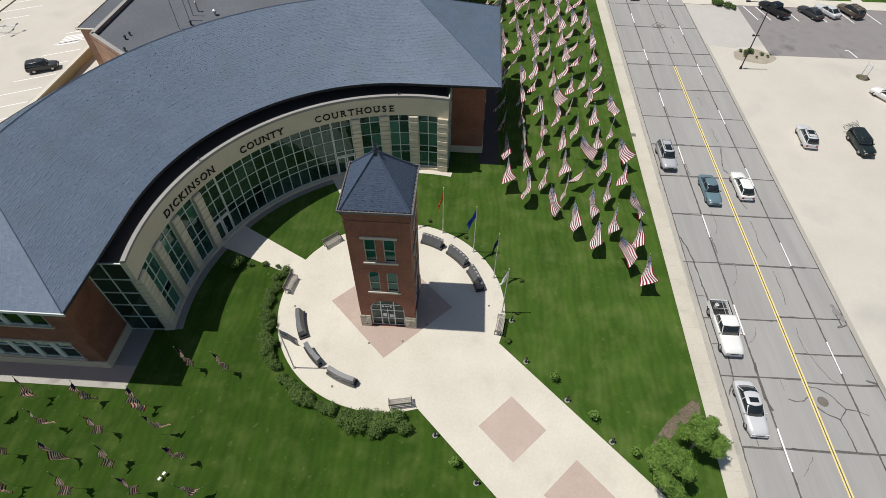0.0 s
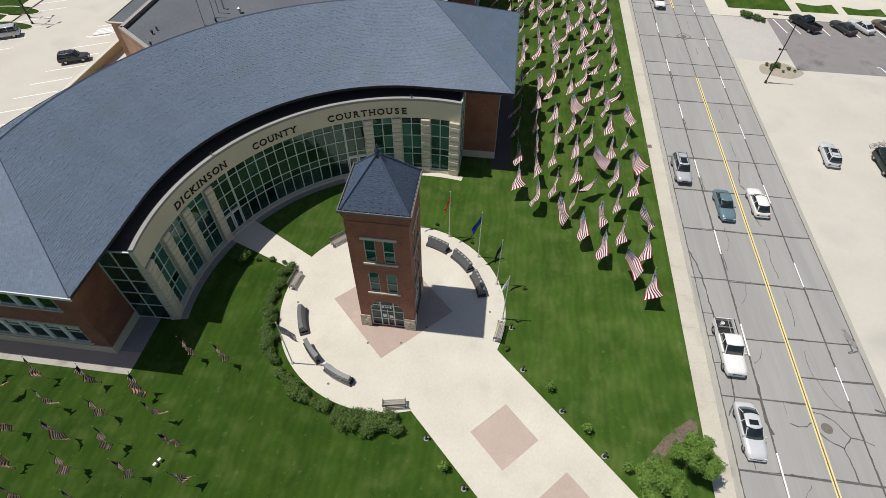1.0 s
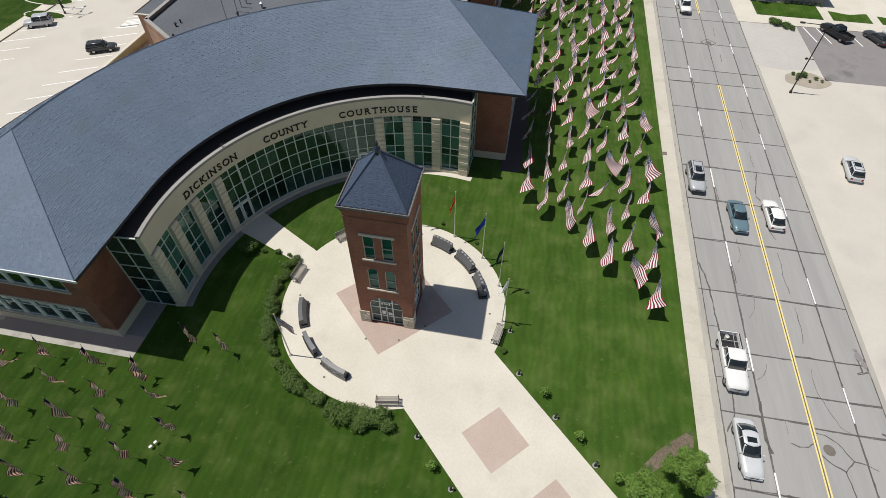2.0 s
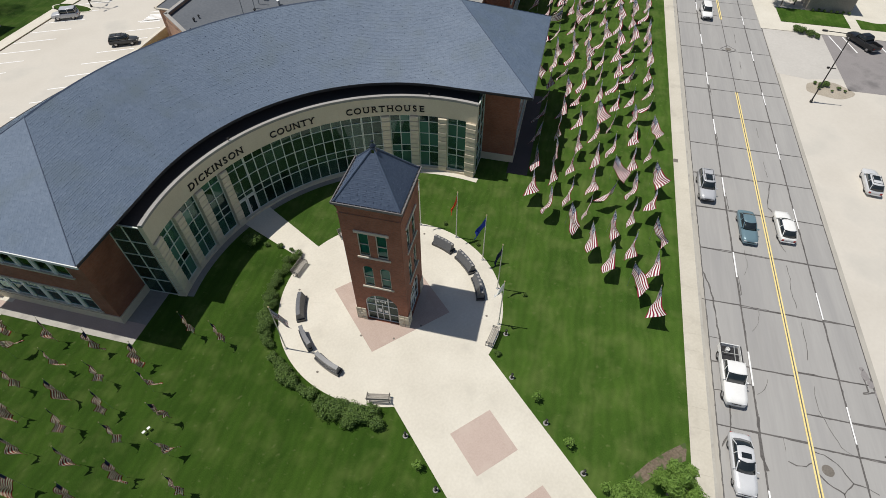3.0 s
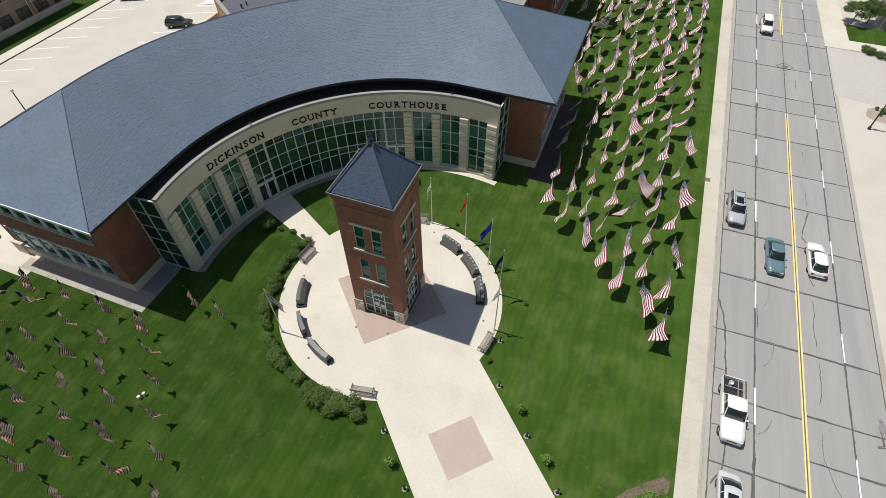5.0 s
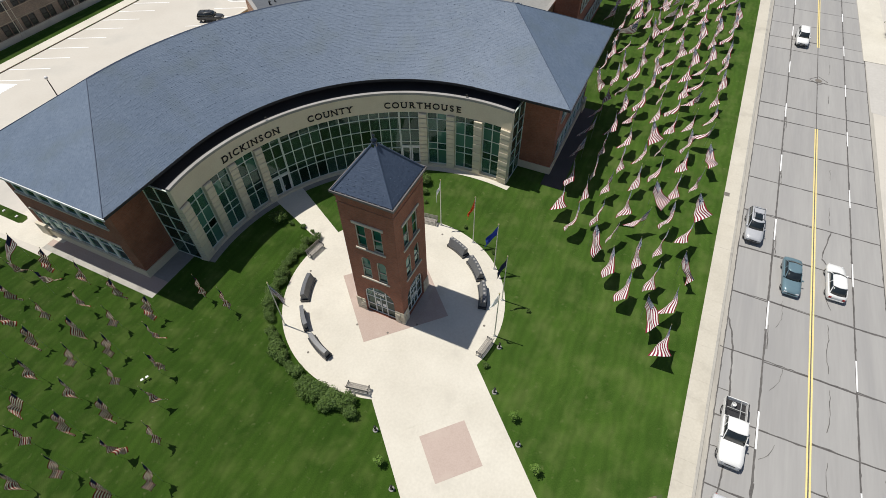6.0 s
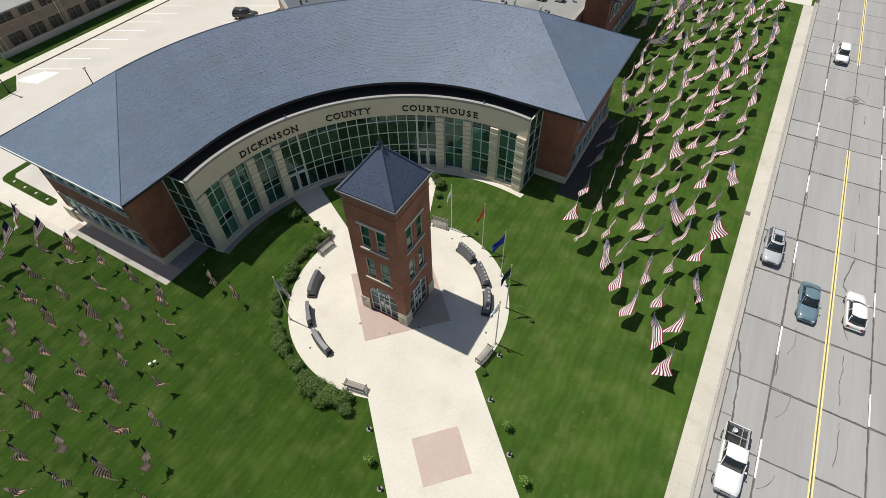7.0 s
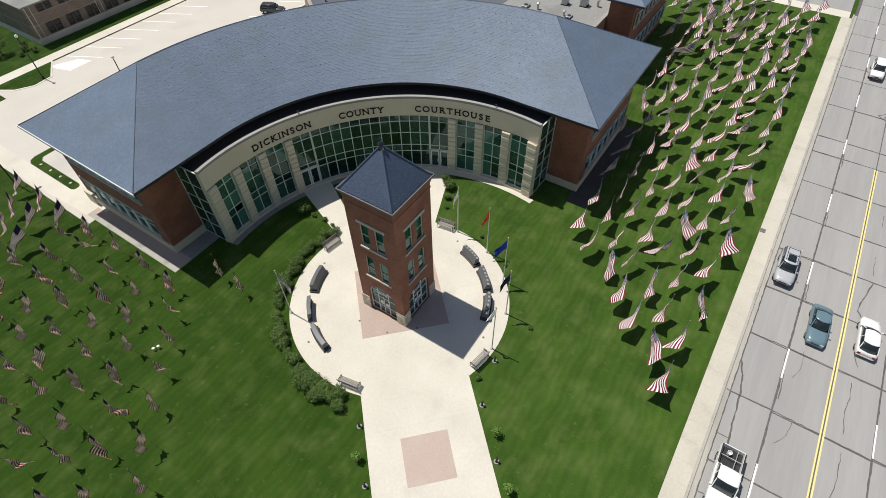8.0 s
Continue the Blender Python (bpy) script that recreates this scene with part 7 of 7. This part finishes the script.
prism(bm, [uv(NU0 - 0.25, NV0 - 0.25), uv(NU0 - 0.25, NV1 + 0.25), uv(NU1 + 0.25, NV1 + 0.25), uv(NU1 + 0.25, NV0 - 0.25)][::-1], NH, NH + 0.2)
part("roof", bm, MEMBRANE_PALE, nb, "flat pale grey roof with a low edge")
for z0, zt in ((1.1, 2.65), (4.4, 5.4)):
    for k in range(8):
        for d in (0.0, 1.15):
            u = NU0 + 2.0 + k * 3.2 + d
            bm = bmesh.new()
            for a, b, c, e in ((u, u + 0.08, z0, zt), (u + 0.87, u + 0.95, z0, zt), (u + 0.08, u + 0.87, z0, z0 + 0.08), (u + 0.08, u + 0.87, zt - 0.08, zt), (u + 0.08, u + 0.87, (z0 + zt) / 2 - 0.03, (z0 + zt) / 2 + 0.03)):
                wall_run(bm, uv(b, NV1 + 0.05), uv(a, NV1 + 0.05), -0.08, c, e)
            win = part("window", bm, PLASTIC, nb, "dark-framed sash window")
            bm = bmesh.new()
            wall_run(bm, uv(u + 0.87, NV1 + 0.01), uv(u + 0.08, NV1 + 0.01), -0.03, z0 + 0.08, zt - 0.08)
            part("pane", bm, DARK_PANE, win)
for u in (NU0 + 0.3, NU0 + 10.3, NU0 + 20.2):
    bm = bmesh.new()
    rod(bm, (*uv(u, NV1 + 0.12), 0.1), (*uv(u, NV1 + 0.12), NH), 0.07, n=6)
    rod(bm, (*uv(u + 0.7, NV1 + 0.12), 0.1), (*uv(u + 0.7, NV1 + 0.12), NH), 0.05, n=6)
    part("downpipe", bm, CONCRETE, nb, "pair of pale downpipes")

house = thing("grey_roofed_house", "low house with a dark grey shingle roof across the street", "house")
HU0, HU1, HV0, HV1 = 71.3, 78.3, 48.1, 56.0
bm = bmesh.new()
prism(bm, [uv(HU0 + 0.6, HV0 + 0.6), uv(HU0 + 0.6, HV1 - 0.6), uv(HU1 - 0.6, HV1 - 0.6), uv(HU1 - 0.6, HV0 + 0.6)][::-1], -0.1, 3.0)
part("wall", bm, GREY_WALL, house)
bm = bmesh.new()
hw = (HU1 - HU0) / 2
solid(bm, [(*uv(HU0, HV0), 3.0), (*uv(HU0, HV1), 3.0), (*uv(HU1, HV1), 3.0), (*uv(HU1, HV0), 3.0), (*uv(HU0 + hw, HV0 + hw), 5.8), (*uv(HU0 + hw, HV1 - hw), 5.8)], [(0, 1, 5, 4), (1, 2, 5), (2, 3, 4, 5), (3, 0, 4), (3, 2, 1, 0)])
bmesh.ops.recalc_face_normals(bm, faces=bm.faces[:])
part("roof", bm, SHINGLE, house, "dark grey shingle roof")
for k in range(7):
    m = pose(*uv(71.5 + rng.uniform(-0.15, 0.15), 49.6 + k * 0.9), -0.02, 0, 0, rng.uniform(0, 360)) @ Matrix.Diagonal((0.35, 0.35, 0.4, 1))
    c = copy_thing(bushes[k % 4], m)
    c.matrix_basis = m
    tagged(c, "low plant along the house wall", group="plants by the house")
